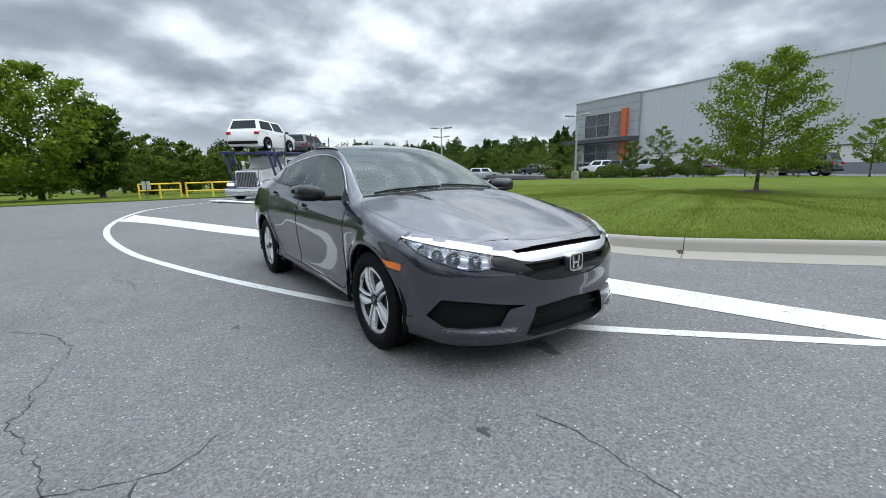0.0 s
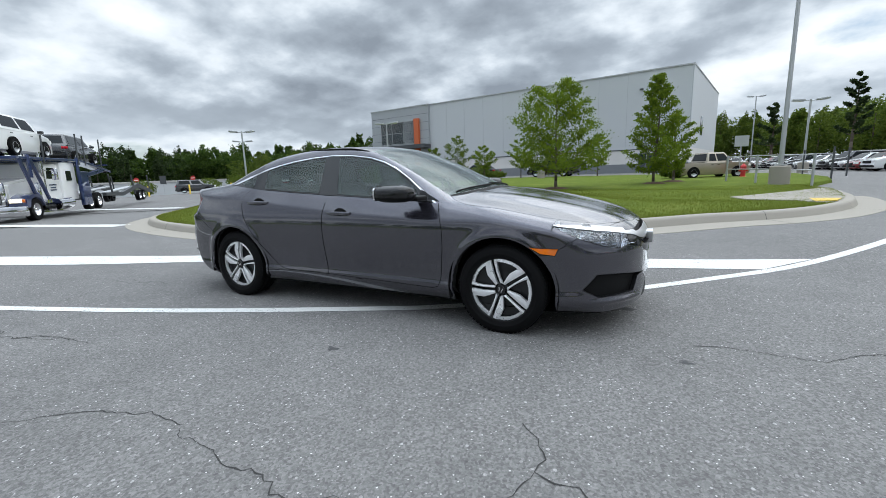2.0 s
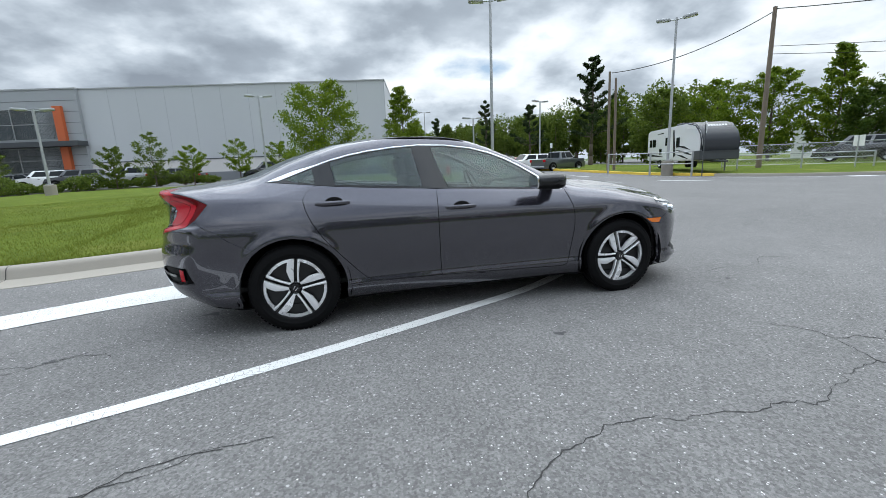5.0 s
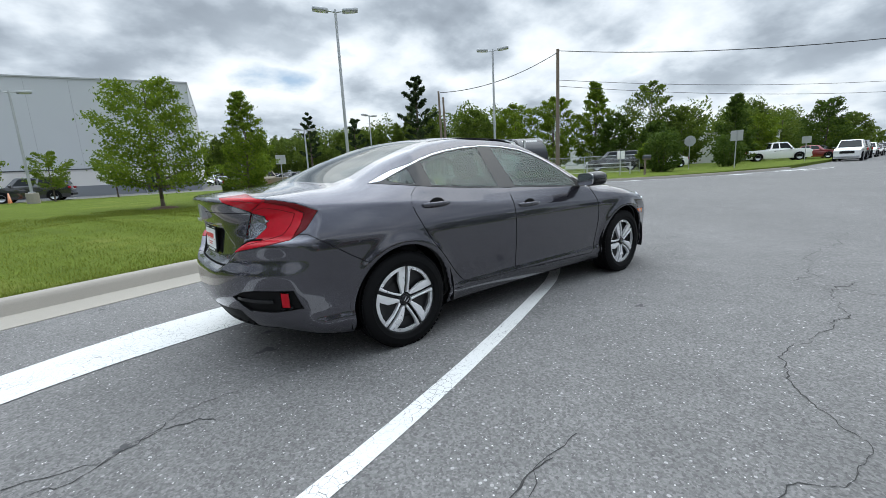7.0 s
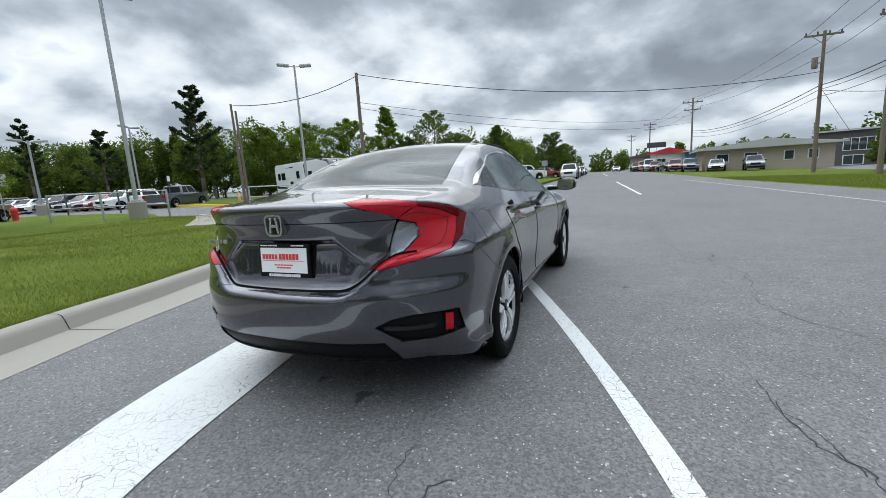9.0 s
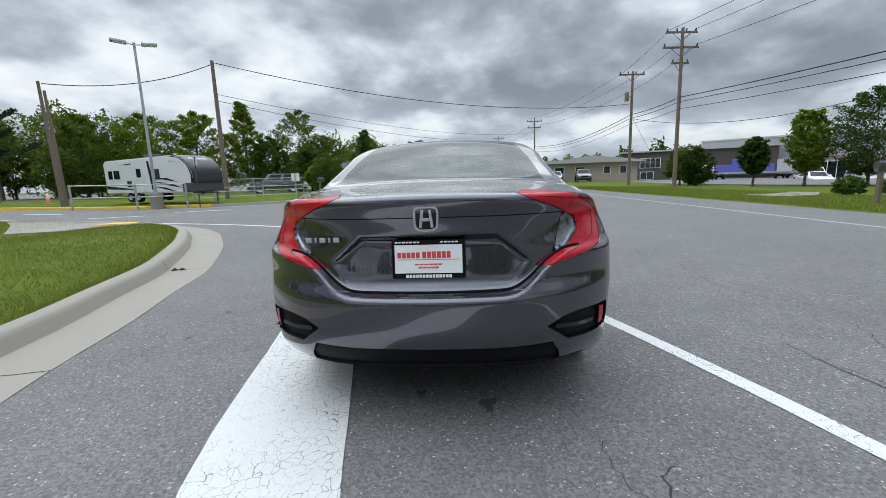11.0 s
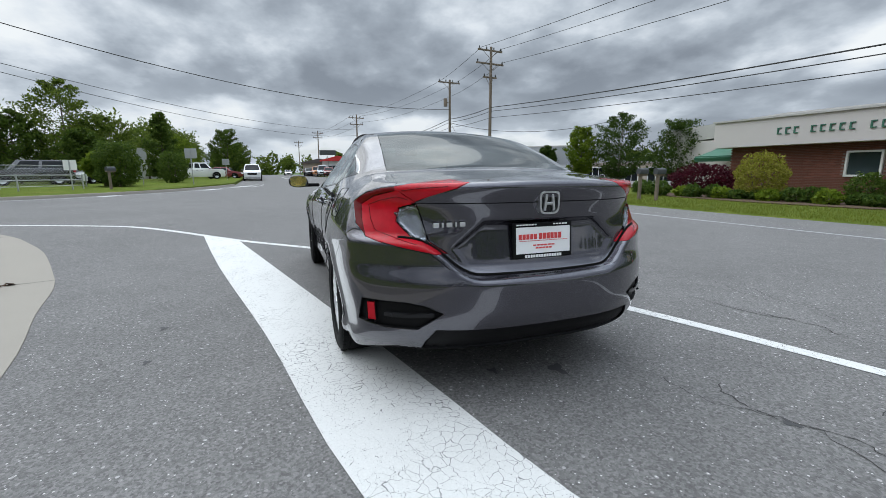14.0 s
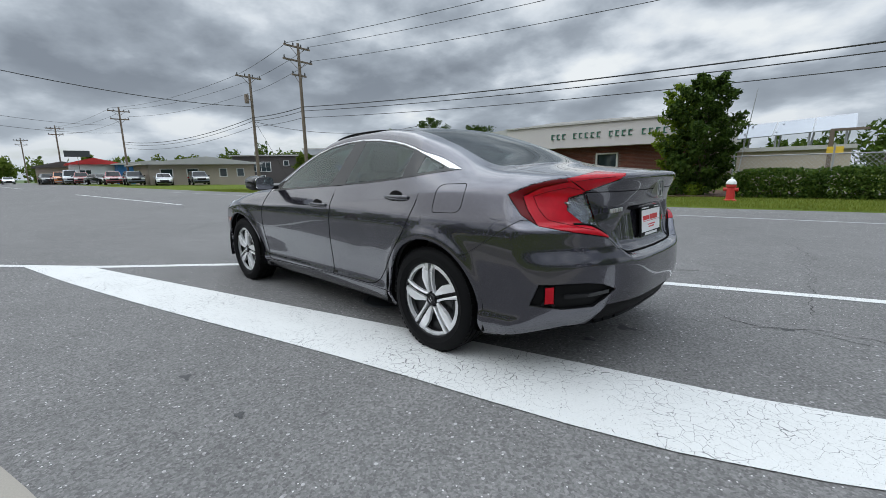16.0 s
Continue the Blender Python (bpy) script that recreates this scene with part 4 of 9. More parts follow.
PLAN = curve([(-2.40, 0.62), (-2.2, 0.785), (-2.0, 0.862), (-1.75, 0.888), (-1.35, 0.900), (-0.6, 0.860), (0.2, 0.856), (0.9, 0.868), (1.35, 0.900),
              (1.65, 0.885), (1.9, 0.835), (2.1, 0.76), (2.3, 0.60)], 0.06)
BELT = curve([(-2.3, 1.03), (-1.6, 1.045), (-1.0, 1.022), (-0.25, 0.972), (0.85, 0.915), (1.1, 0.895), (1.5, 0.83), (1.9, 0.745), (2.2, 0.69)], 0.05)
CREASE = curve([(-2.3, 1.00), (-1.8, 0.985), (-1.2, 0.938), (-0.3, 0.855), (0.4, 0.81), (0.85, 0.785), (1.3, 0.79), (1.7, 0.72), (2.2, 0.60)], 0.06)
SILL = curve([(0.10, -0.16), (0.17, -0.10), (0.215, -0.055), (0.26, -0.028), (0.30, -0.020), (0.345, -0.032), (0.42, -0.026), (0.52, -0.013), (0.62, -0.004), (0.72, -0.003), (0.79, -0.010), (0.85, -0.028), (0.92, -0.054), (1.0, -0.082), (1.5, -0.216)], 0.016)
NOSE = curve([(0.10, 2.16), (0.17, 2.225), (0.24, 2.258), (0.34, 2.268), (0.46, 2.255), (0.56, 2.262), (0.64, 2.245), (0.70, 2.215), (0.76, 2.15), (0.82, 2.06)], 0.015)
TAIL = curve([(0.25, 2.19), (0.31, 2.25), (0.37, 2.288), (0.48, 2.312), (0.60, 2.31), (0.70, 2.285), (0.85, 2.285), (0.94, 2.302), (1.02, 2.335), (1.055, 2.338), (1.12, 2.32)], 0.014)
SHELF = curve([(-0.1, 0.625), (0.34, 0.632), (0.41, 0.662), (0.52, 0.758), (0.60, 0.795), (0.72, 0.80), (0.9, 0.80)], 0.02)
RECESS = ((0.300, 0.880), (0.445, 0.762), (0.365, 0.648), (-0.365, 0.648), (-0.445, 0.762), (-0.300, 0.880))


def inside_by(y, z, poly):
    """How far inside a convex outline, in metres; below nought outside."""
    best, n = np.full_like(y, 9.0), len(poly)
    cy, cz = sum(p[0] for p in poly) / n, sum(p[1] for p in poly) / n
    for (ya, za), (yb, zb) in zip(poly, poly[1:] + poly[:1]):
        ny, nz = zb - za, ya - yb
        size = math.hypot(ny, nz) * (1 if (cy - ya) * ny + (cz - za) * nz > 0 else -1)
        best = np.minimum(best, ((y - ya) * ny + (z - za) * nz) / size)
    return best


def side_of(x, z):
    belt, crease = BELT(x), CREASE(x)
    out = PLAN(x) + SILL(z)
    out = out - 0.20 * soft_plus(z - crease, 0.005) - 0.12 * soft_plus(z - belt, 0.012)
    out = out - 1.1 * np.clip(-1.1 - x, 0, 0.5) * soft_plus(z - 0.99, 0.02)
    for cx in (1.35, -1.35):
        r = np.hypot(x - cx, z - 0.315)
        out = out + 0.014 * np.exp(-((r - 0.385) / 0.045) ** 2)
    return out


def top_of(x, y):
    blend = np.clip((x + 0.5) / 0.6, 0, 1)
    blend = blend * blend * (3 - 2 * blend)
    deck = np.clip((-1.55 - x) / 0.3, 0, 1)
    xe = x + y * y * (0.20 * blend - 0.20 * (1 - blend) * (1 - 0.7 * deck))
    hood = np.clip((x - 0.9) / 0.25, 0, 1)
    crown = 0.115 * (1 - deck) * (1 - hood) + 0.10 * hood + 0.07 * deck
    ridge = 0.022 * np.exp(-((y - 0.50 + 0.10 * (x - 1.0)) / 0.10) ** 2) * hood
    return TOP(xe) - crown * y * y + ridge


def shell(x, y, z):
    """Below nought inside the body."""
    y = np.abs(y)
    side, top = y - side_of(x, z), z - top_of(x, y)
    blade = 0.022 * np.exp(-((z - 0.262) / 0.022) ** 2) * soft_step(y - 0.40, 0.04)
    front = x - (NOSE(z) + blade - 0.66 * y ** 3)
    step = 0.055 * soft_step(SHELF(y) - z, 0.013)
    dent = 0.030 * soft_step(inside_by(y, z, RECESS) - 0.012, 0.011) * np.clip((z - 0.63) / 0.20, 0.15, 1)
    rear = -x - (TAIL(z) + step - dent - (0.60 + 0.24 * rise((z - 0.80) / 0.18)) * y ** 3.3)
    glass = np.clip((z - 1.0) / 0.15, 0, 1)
    f = smax(side, top, 0.07 - 0.04 * glass)
    f = smax(f, front, 0.05)
    f = smax(f, rear, 0.035)
    return smax(f, 0.17 + 0.10 * np.clip((-1.75 - x) / 0.35, 0, 1) - z, 0.03)
# ---- the grey sedan ----
def in_outline(u, v, poly):
    inside = np.zeros(len(u), bool)
    for (ua, va), (ub, vb) in zip(poly, poly[1:] + poly[:1]):
        hit = ((va > v) != (vb > v)) & (u < (ub - ua) * (v - va) / ((vb - va) if vb != va else 1e-9) + ua)
        inside ^= hit
    return inside


def body_grid():
    """The left half of the shell, as a mesh of rays from the car's spine."""
    xs, ys, zs = np.linspace(-2.45, 2.40, 225), np.linspace(0, 0.95, 52), np.linspace(0.12, 1.5, 78)
    sheets = [(xs, zs, lambda a, b: (a, 0.95 + 0 * a, b)), (xs, ys, lambda a, b: (a, b, 1.5 + 0 * a)), (xs, ys, lambda a, b: (a, b, 0.12 + 0 * a)),
              (ys, zs, lambda a, b: (2.40 + 0 * a, a, b)), (ys, zs, lambda a, b: (-2.45 + 0 * a, a, b))]
    bm = bmesh.new()
    for us, vs, place in sheets:
        a, b = np.meshgrid(us, vs, indexing="ij")
        x, y, z = (q.ravel() for q in place(a, b))
        cx, cy, cz = np.clip(x, -1.7, 1.7), 0 * y, 0.56 + 0 * z
        lo, hi = np.zeros_like(x), np.full_like(x, 1.15)
        for _ in range(26):
            m = (lo + hi) / 2
            inner = shell(cx + (x - cx) * m, cy + (y - cy) * m, cz + (z - cz) * m) < 0
            lo, hi = np.where(inner, m, lo), np.where(inner, hi, m)
        px, py, pz = cx + (x - cx) * lo, y * lo, cz + (z - cz) * lo
        vs_ = [bm.verts.new(p) for p in zip(px, py, pz)]
        nv = len(vs)
        for i in range(len(us) - 1):
            for j in range(nv - 1):
                bm.faces.new((vs_[i * nv + j], vs_[(i + 1) * nv + j], vs_[(i + 1) * nv + j + 1], vs_[i * nv + j + 1]))
    bmesh.ops.remove_doubles(bm, verts=bm.verts, dist=0.0006)
    bmesh.ops.recalc_face_normals(bm, faces=bm.faces)
    return bm


R2 = math.sqrt(0.5)
AXES = {"side": (Vector((1, 0, 0)), Vector((0, 0, 1))), "top": (Vector((1, 0, 0)), Vector((0, 1, 0))), "end": (Vector((0, 1, 0)), Vector((0, 0, 1))),
        "tail": (Vector((R2, R2, 0)), Vector((0, 0, 1))), "nose": (Vector((R2, -R2, 0)), Vector((0, 0, 1)))}


def arc(cx, cz, r, a0, a1, n):
    return [(cx + r * math.cos(radians(a0 + (a1 - a0) * i / n)), cz + r * math.sin(radians(a0 + (a1 - a0) * i / n))) for i in range(n + 1)]


LIP = [(-1.49, 1.083), (-1.40, 1.118), (-1.28, 1.160), (-1.16, 1.203), (-1.04, 1.242), (-0.9, 1.276), (-0.75, 1.303), (-0.55, 1.325), (-0.34, 1.336), (-0.12, 1.328),
       (0.1, 1.300), (0.25, 1.260), (0.39, 1.205), (0.52, 1.132), (0.65, 1.050), (0.76, 0.982), (0.86, 0.918)]
LIP2 = [(-1.40, 1.092), (-1.27, 1.138), (-1.15, 1.180), (-1.03, 1.219), (-0.89, 1.254), (-0.74, 1.281), (-0.55, 1.304), (-0.34, 1.316), (-0.12, 1.309),
        (0.09, 1.281), (0.24, 1.240), (0.37, 1.187), (0.5, 1.115), (0.62, 1.036), (0.735, 0.962), (0.80, 0.921)]
# the strip is a wedge at its rear end and thin from there on
LIP3 = [(x, z) for x, z in LIP if x < -1.2] + [(a[0] * 0.45 + b[0] * 0.55, a[1] * 0.45 + b[1] * 0.55) for a, b in zip(LIP[3:], LIP2[2:])]
BELTLINE = [(0.86, 0.918), (0.3, 0.948), (-0.25, 0.978), (-0.65, 1.001), (-1.0, 1.030), (-1.25, 1.058), (-1.49, 1.083)]
SASH = [(0.80, 0.936), (0.3, 0.963), (-0.25, 0.992), (-0.65, 1.015), (-1.0, 1.044), (-1.25, 1.072), (-1.37, 1.094)]


def span(line, xa, xb):
    """The stretch of a line between two x, cut sharply."""
    ks = sorted(line)
    gx, gz = [k[0] for k in ks], [k[1] for k in ks]
    out = [(xa, float(np.interp(xa, gx, gz)))] + [k for k in (ks if xa < xb else ks[::-1]) if min(xa, xb) < k[0] < max(xa, xb)]
    return out + [(xb, float(np.interp(xb, gx, gz)))]


def pane(xa_low, xa_high, xb_low, xb_high, over=0.012):
    """A side pane between sash and chrome strip, with slanting ends."""
    low = span(SASH, xa_low, xb_low)
    high = [(x, z - over) for x, z in span(LIP2, xb_high, xa_high)]
    return low + high


WELLS = {"well_front": 1.35, "well_rear": -1.35}
SIDE = lambda c, n: (n[:, 1] > 0.22) & (c[:, 1] > 0.3)
UP = lambda c, n: (n[:, 2] > 0.10) & (c[:, 2] > 0.6)
BACK = lambda c, n: (n[:, 0] < -0.25) & (c[:, 0] < -1.6)
FORE = lambda c, n: (n[:, 0] > 0.25) & (c[:, 0] > 1.3)
TAILC = lambda c, n: (c[:, 0] < -1.75)
NOSEC = lambda c, n: (c[:, 0] > 1.5) & (c[:, 1] > 0.2)
DOOR_F = [(-0.247, 0.975), (-0.257, 0.80), (-0.257, 0.65), (-0.250, 0.45), (-0.244, 0.302), (0.3, 0.289), (0.80, 0.277), (0.845, 0.293), (0.866, 0.345), (0.884, 0.466),
          (0.900, 0.60), (0.900, 0.70), (0.890, 0.77), (0.868, 0.84), (0.845, 0.90), (0.84, 0.93), (0.3, 0.965)]
DOOR_R = [(-0.247, 0.975), (-0.257, 0.80), (-0.257, 0.65), (-0.250, 0.45), (-0.244, 0.302), (-0.70, 0.306), (-0.775, 0.318), (-0.84, 0.352), (-0.91, 0.425), (-1.02, 0.555),
          (-1.125, 0.680), (-1.19, 0.79), (-1.228, 0.88), (-1.240, 0.95), (-1.215, 0.995), (-1.165, 1.035), (-1.12, 1.05), (-0.65, 1.01)]
# name, view, outline, faces that it may touch
REGIONS = [
    ("well_front", "side", [(1.742, 0.0)] + arc(1.35, 0.315, 0.378, -10, 190, 30) + [(0.958, 0.0)], lambda c, n: (c[:, 1] > 0.5) & (c[:, 2] < 0.8)),
    ("well_rear", "side", [(-0.965, 0.0)] + arc(-1.35, 0.315, 0.372, -10, 190, 30) + [(-1.735, 0.0)], lambda c, n: (c[:, 1] > 0.5) & (c[:, 2] < 0.8)),
    ("quarter_glass", "side", span(SASH, -1.345, -1.150) + [(x, z - 0.010) for x, z in span(LIP2, -1.165, -1.345)], SIDE),
    ("rear_side_glass", "side", pane(-1.005, -1.035, -0.352, -0.400), SIDE),
    ("front_side_glass", "side", pane(-0.150, -0.245, 0.665, 0.60), SIDE),
    ("chrome_strip", "side", LIP3 + LIP2[::-1], SIDE),
    ("window_frame", "side", LIP3 + BELTLINE[1:-1], SIDE),
    ("tail_lamp_lid", "tail", [(-1.018, 1.030), (-1.10, 1.045), (-1.22, 1.060), (-1.345, 1.048), (-1.30, 1.020), (-1.20, 0.990), (-1.118, 0.962)], TAILC),
    ("reverse_lamp", "tail", [(-1.118, 0.955), (-1.035, 0.935), (-1.025, 0.875), (-1.10, 0.815), (-1.185, 0.785), (-1.150, 0.870)], TAILC),
    ("tail_lamp_edge", "tail", [(-0.745, 0.953), (-0.85, 1.000), (-0.95, 1.024), (-1.018, 1.030), (-1.025, 1.012), (-0.90, 0.985), (-0.815, 0.945), (-0.835, 0.875), (-0.875, 0.806), (-0.80, 0.858)], TAILC),
    ("tail_lamp", "tail", [(-0.745, 0.953), (-0.85, 1.000), (-0.95, 1.024), (-1.018, 1.030), (-1.118, 0.962), (-1.140, 0.906), (-1.180, 0.793), (-1.262, 0.735), (-1.05, 0.772),
                           (-0.875, 0.806), (-0.80, 0.858)], TAILC),
    ("rear_reflector", "tail", [(-0.952, 0.512), (-0.905, 0.508), (-0.905, 0.42), (-0.952, 0.423)], TAILC),
    ("rear_vent", "tail", [(-1.275, 0.479), (-1.20, 0.512), (-1.115, 0.524), (-0.875, 0.520), (-0.838, 0.412), (-0.999, 0.394), (-1.156, 0.400)], TAILC),
    ("valance", "end", [(-0.1, 0.20), (0.585, 0.20), (0.565, 0.335), (0.530, 0.400), (0.30, 0.396), (-0.1, 0.392)], lambda c, n: (c[:, 0] < -1.9)),
    ("head_lamp", "nose", [(0.600, 0.776), (0.814, 0.748), (1.0, 0.722), (1.126, 0.700), (1.150, 0.632), (1.06, 0.612), (0.983, 0.620), (0.85, 0.656), (0.725, 0.702)], NOSEC),
    ("fog_vent", "nose", [(0.770, 0.352), (0.864, 0.450), (1.05, 0.440), (1.330, 0.408), (1.235, 0.395), (1.185, 0.304), (1.0, 0.297), (0.880, 0.297)], NOSEC),
    ("side_marker", "side", [(1.560, 0.636), (1.743, 0.628), (1.724, 0.583), (1.632, 0.595)], SIDE),
    ("lower_intake", "end", [(-0.1, 0.402), (0.29, 0.388), (0.350, 0.235), (0.30, 0.215), (-0.1, 0.205)], FORE),
    ("upper_slot", "end", [(-0.1, 0.728), (0.25, 0.722), (0.40, 0.714), (0.385, 0.700), (-0.1, 0.706)], FORE),
    ("chrome_wing", "end", [(-0.1, 0.706), (0.385, 0.700), (0.40, 0.714), (0.46, 0.716), (0.55, 0.722), (0.55, 0.702), (0.46, 0.686), (0.37, 0.655), (0.30, 0.645), (-0.1, 0.650)], FORE),
    ("lower_slot", "end", [(-0.1, 0.640), (0.36, 0.637), (0.30, 0.603), (-0.1, 0.598)], FORE),
    ("grille_panel", "end", [(-0.1, 0.72), (0.47, 0.69), (0.515, 0.69), (0.55, 0.625), (0.40, 0.592), (0.27, 0.545), (0.15, 0.528), (-0.1, 0.524)], FORE),
    ("windscreen", "top", [(1.025, -0.1), (1.02, 0.12), (1.0, 0.32), (0.96, 0.5), (0.885, 0.680), (0.5, 0.588), (0.07, 0.512), (0.10, 0.3), (0.12, 0.12), (0.125, -0.1)], UP),
    ("rear_window", "top", [(-0.935, -0.1), (-0.925, 0.2), (-0.865, 0.480), (-1.25, 0.535), (-1.66, 0.592), (-1.715, 0.50), (-1.75, 0.3), (-1.765, 0.1), (-1.765, -0.1)], UP),
    ("cowl", "top", [(1.025, -0.1), (1.02, 0.12), (1.0, 0.32), (0.96, 0.5), (0.885, 0.680), (0.905, 0.690), (0.99, 0.55), (1.045, 0.36), (1.07, 0.15), (1.075, -0.1)], UP),
    ("hood", "top", [(1.075, -0.1), (1.07, 0.15), (1.045, 0.36), (0.99, 0.55), (0.905, 0.690), (0.95, 0.725), (1.06, 0.775), (1.2, 0.790), (1.45, 0.785), (1.63, 0.765), (1.82, 0.695), (1.97, 0.575),
                     (2.06, 0.46), (2.12, 0.30), (2.145, 0.15), (2.15, -0.1)], UP),
    ("trunk_lid", "top", [(-1.79, -0.1), (-1.785, 0.25), (-1.765, 0.45), (-1.735, 0.575), (-1.76, 0.592), (-1.85, 0.612), (-2.0, 0.636), (-2.15, 0.655), (-2.8, 0.40), (-2.8, -0.1)], lambda c, n: (n[:, 2] > 0.25) & (c[:, 2] > 0.96)),
    ("trunk_face", "end", [(-0.1, 0.636), (0.405, 0.645), (0.475, 0.680), (0.545, 0.740), (0.56, 0.80), (0.60, 0.906), (0.62, 0.968), (0.655, 1.01), (0.66, 1.09), (-0.1, 1.11)], BACK),
    ("roof", "top", [(0.125, -0.1), (0.12, 0.12), (0.10, 0.3), (0.07, 0.512), (-0.3, 0.526), (-0.6, 0.516), (-0.865, 0.480), (-0.925, 0.2), (-0.935, -0.1)], UP),
    ("front_door", "side", DOOR_F, SIDE),
    ("rear_door", "side", DOOR_R, SIDE),
    ("front_bumper", "side", [(1.60, 0.585), (1.66, 0.592), (1.745, 0.626), (1.80, 0.660), (1.86, 0.700), (2.05, 0.760), (2.5, 0.80), (2.5, 0.0), (1.60, 0.0)], lambda c, n: c[:, 0] > 1.3),
    ("rear_bumper", "side", [(-1.61, 0.618), (-1.72, 0.680), (-1.84, 0.760), (-1.95, 0.830), (-2.8, 0.830), (-2.8, 0.0), (-1.61, 0.0)], lambda c, n: c[:, 0] < -1.3),
    ("sill", "side", [(-1.3, 0.297), (-0.244, 0.293), (0.3, 0.281), (1.2, 0.270), (1.2, 0.0), (-1.3, 0.0)], lambda c, n: np.abs(c[:, 0]) < 1.2),
    ("fender", "side", [(0.84, 1.2), (0.868, 0.84), (0.890, 0.77), (0.900, 0.70), (0.900, 0.60), (0.884, 0.466), (0.866, 0.345), (0.845, 0.293), (0.845, 0.0), (2.5, 0.0), (2.5, 1.2)], lambda c, n: c[:, 1] > 0.3),
]


def view(co, axes):
    return co @ np.array(axes[0]), co @ np.array(axes[1])


def face_table(bm):
    me = bpy.data.meshes.new("table")
    bm.to_mesh(me)
    c, n = np.empty(len(me.polygons) * 3), np.empty(len(me.polygons) * 3)
    me.polygons.foreach_get("center", c)
    me.polygons.foreach_get("normal", n)
    bpy.data.meshes.remove(me)
    return c.reshape(-1, 3), n.reshape(-1, 3)


def cut_outline(bm, poly, axes, may, closed=True):
    """Cuts the mesh along an outline seen along the view's direction."""
    ua, va = axes
    us, vs = [p[0] for p in poly], [p[1] for p in poly]
    c, n = face_table(bm)
    bm.faces.ensure_lookup_table()
    pu, pv = view(c, axes)
    ok = may(c, n) & (pu > min(us) - 0.04) & (pu < max(us) + 0.04) & (pv > min(vs) - 0.04) & (pv < max(vs) + 0.04)
    pairs = list(zip(poly, poly[1:] + poly[:1])) if closed else list(zip(poly, poly[1:]))
    near = np.zeros(len(c), bool)
    for (u0, v0), (u1, v1) in pairs:
        du, dv = u1 - u0, v1 - v0
        t = np.clip(((pu - u0) * du + (pv - v0) * dv) / (du * du + dv * dv + 1e-12), 0, 1)
        near |= np.hypot(pu - u0 - t * du, pv - v0 - t * dv) < 0.045
    bound = {}

    def extent(f):
        fu = [p.co.dot(ua) for p in f.verts]
        fv = [p.co.dot(va) for p in f.verts]
        return min(fu), max(fu), min(fv), max(fv)

    for i in np.nonzero(ok & near)[0]:
        bound[bm.faces[i]] = extent(bm.faces[i])
    for (u0, v0), (u1, v1) in pairs:
        lo_u, hi_u, lo_v, hi_v = min(u0, u1), max(u0, u1), min(v0, v1), max(v0, v1)
        pick = [f for f, (a, b, p, q) in bound.items() if b >= lo_u and a <= hi_u and q >= lo_v and p <= hi_v]
        if not pick:
            continue
        geom = set(pick)
        for f in pick:
            geom.update(f.edges)
            geom.update(f.verts)
        res = bmesh.ops.bisect_plane(bm, geom=list(geom), dist=0.0008, plane_co=ua * u0 + va * v0, plane_no=(va * (u1 - u0) - ua * (v1 - v0)).normalized())
        for f in pick:
            bound.pop(f, None)
        for g in res["geom"]:
            if isinstance(g, bmesh.types.BMFace):
                bound[g] = extent(g)


def settle_on_shell(bm):
    """Draws every vertex back onto the shell, along the shell's gradient."""
    co = np.array([v.co.to_tuple() for v in bm.verts])
    for _ in range(3):
        e = 0.0008
        f = shell(*co.T)
        g = np.stack([(shell(*(co + d).T) - shell(*(co - d).T)) / (2 * e) for d in np.eye(3) * e], 1)
        g[:, 1] *= co[:, 1] > 1e-5
        co = co - g * np.clip(f / ((g * g).sum(1) + 1e-9), -0.01, 0.01)[:, None]
    for v, p in zip(bm.verts, co):
        v.co = p


def panel_mesh(src, ids, wanted, shrink, flange, mirror):
    """The faces of a region as a bmesh: its rim drawn in to leave a joint, and turned inwards as a flange."""
    bm, twin = bmesh.new(), {}
    src.faces.ensure_lookup_table()
    for i in np.nonzero(np.isin(ids, list(wanted)))[0]:
        corner = []
        for v in src.faces[i].verts:
            if v not in twin:
                twin[v] = bm.verts.new(v.co)
            corner.append(twin[v])
        bm.faces.new(corner)
    bm.normal_update()
    rim = [e for e in bm.edges if len(e.link_faces) == 1 and not all(abs(v.co.y) < 1e-4 for v in e.verts)]
    pull = {}
    for e in rim:
        f = e.link_faces[0]
        mid = (e.verts[0].co + e.verts[1].co) / 2
        along = (e.verts[1].co - e.verts[0].co).normalized()
        d = f.calc_center_median() - mid
        d = (d - along * d.dot(along)).normalized()
        for v in e.verts:
            pull.setdefault(v, Vector())
            pull[v] += d
    norm = {v: v.normal.copy() for v in pull}
    for v, d in pull.items():
        if d.length > 1e-6:
            d = d.normalized()
            if abs(v.co.y) < 1e-4:
                d.y = 0
            v.co += d * shrink
    if flange:
        new_edges = bmesh.ops.extrude_edge_only(bm, edges=rim)["geom"]
        for v in (g for g in new_edges if isinstance(g, bmesh.types.BMVert)):
            near = [w for e in v.link_edges for w in (e.other_vert(v),) if w in norm]
            if near:
                v.co -= norm[near[0]] * flange
    if mirror:
        for v in bm.verts:
            v.co.y = -v.co.y
        bmesh.ops.reverse_faces(bm, faces=bm.faces)
    return bm


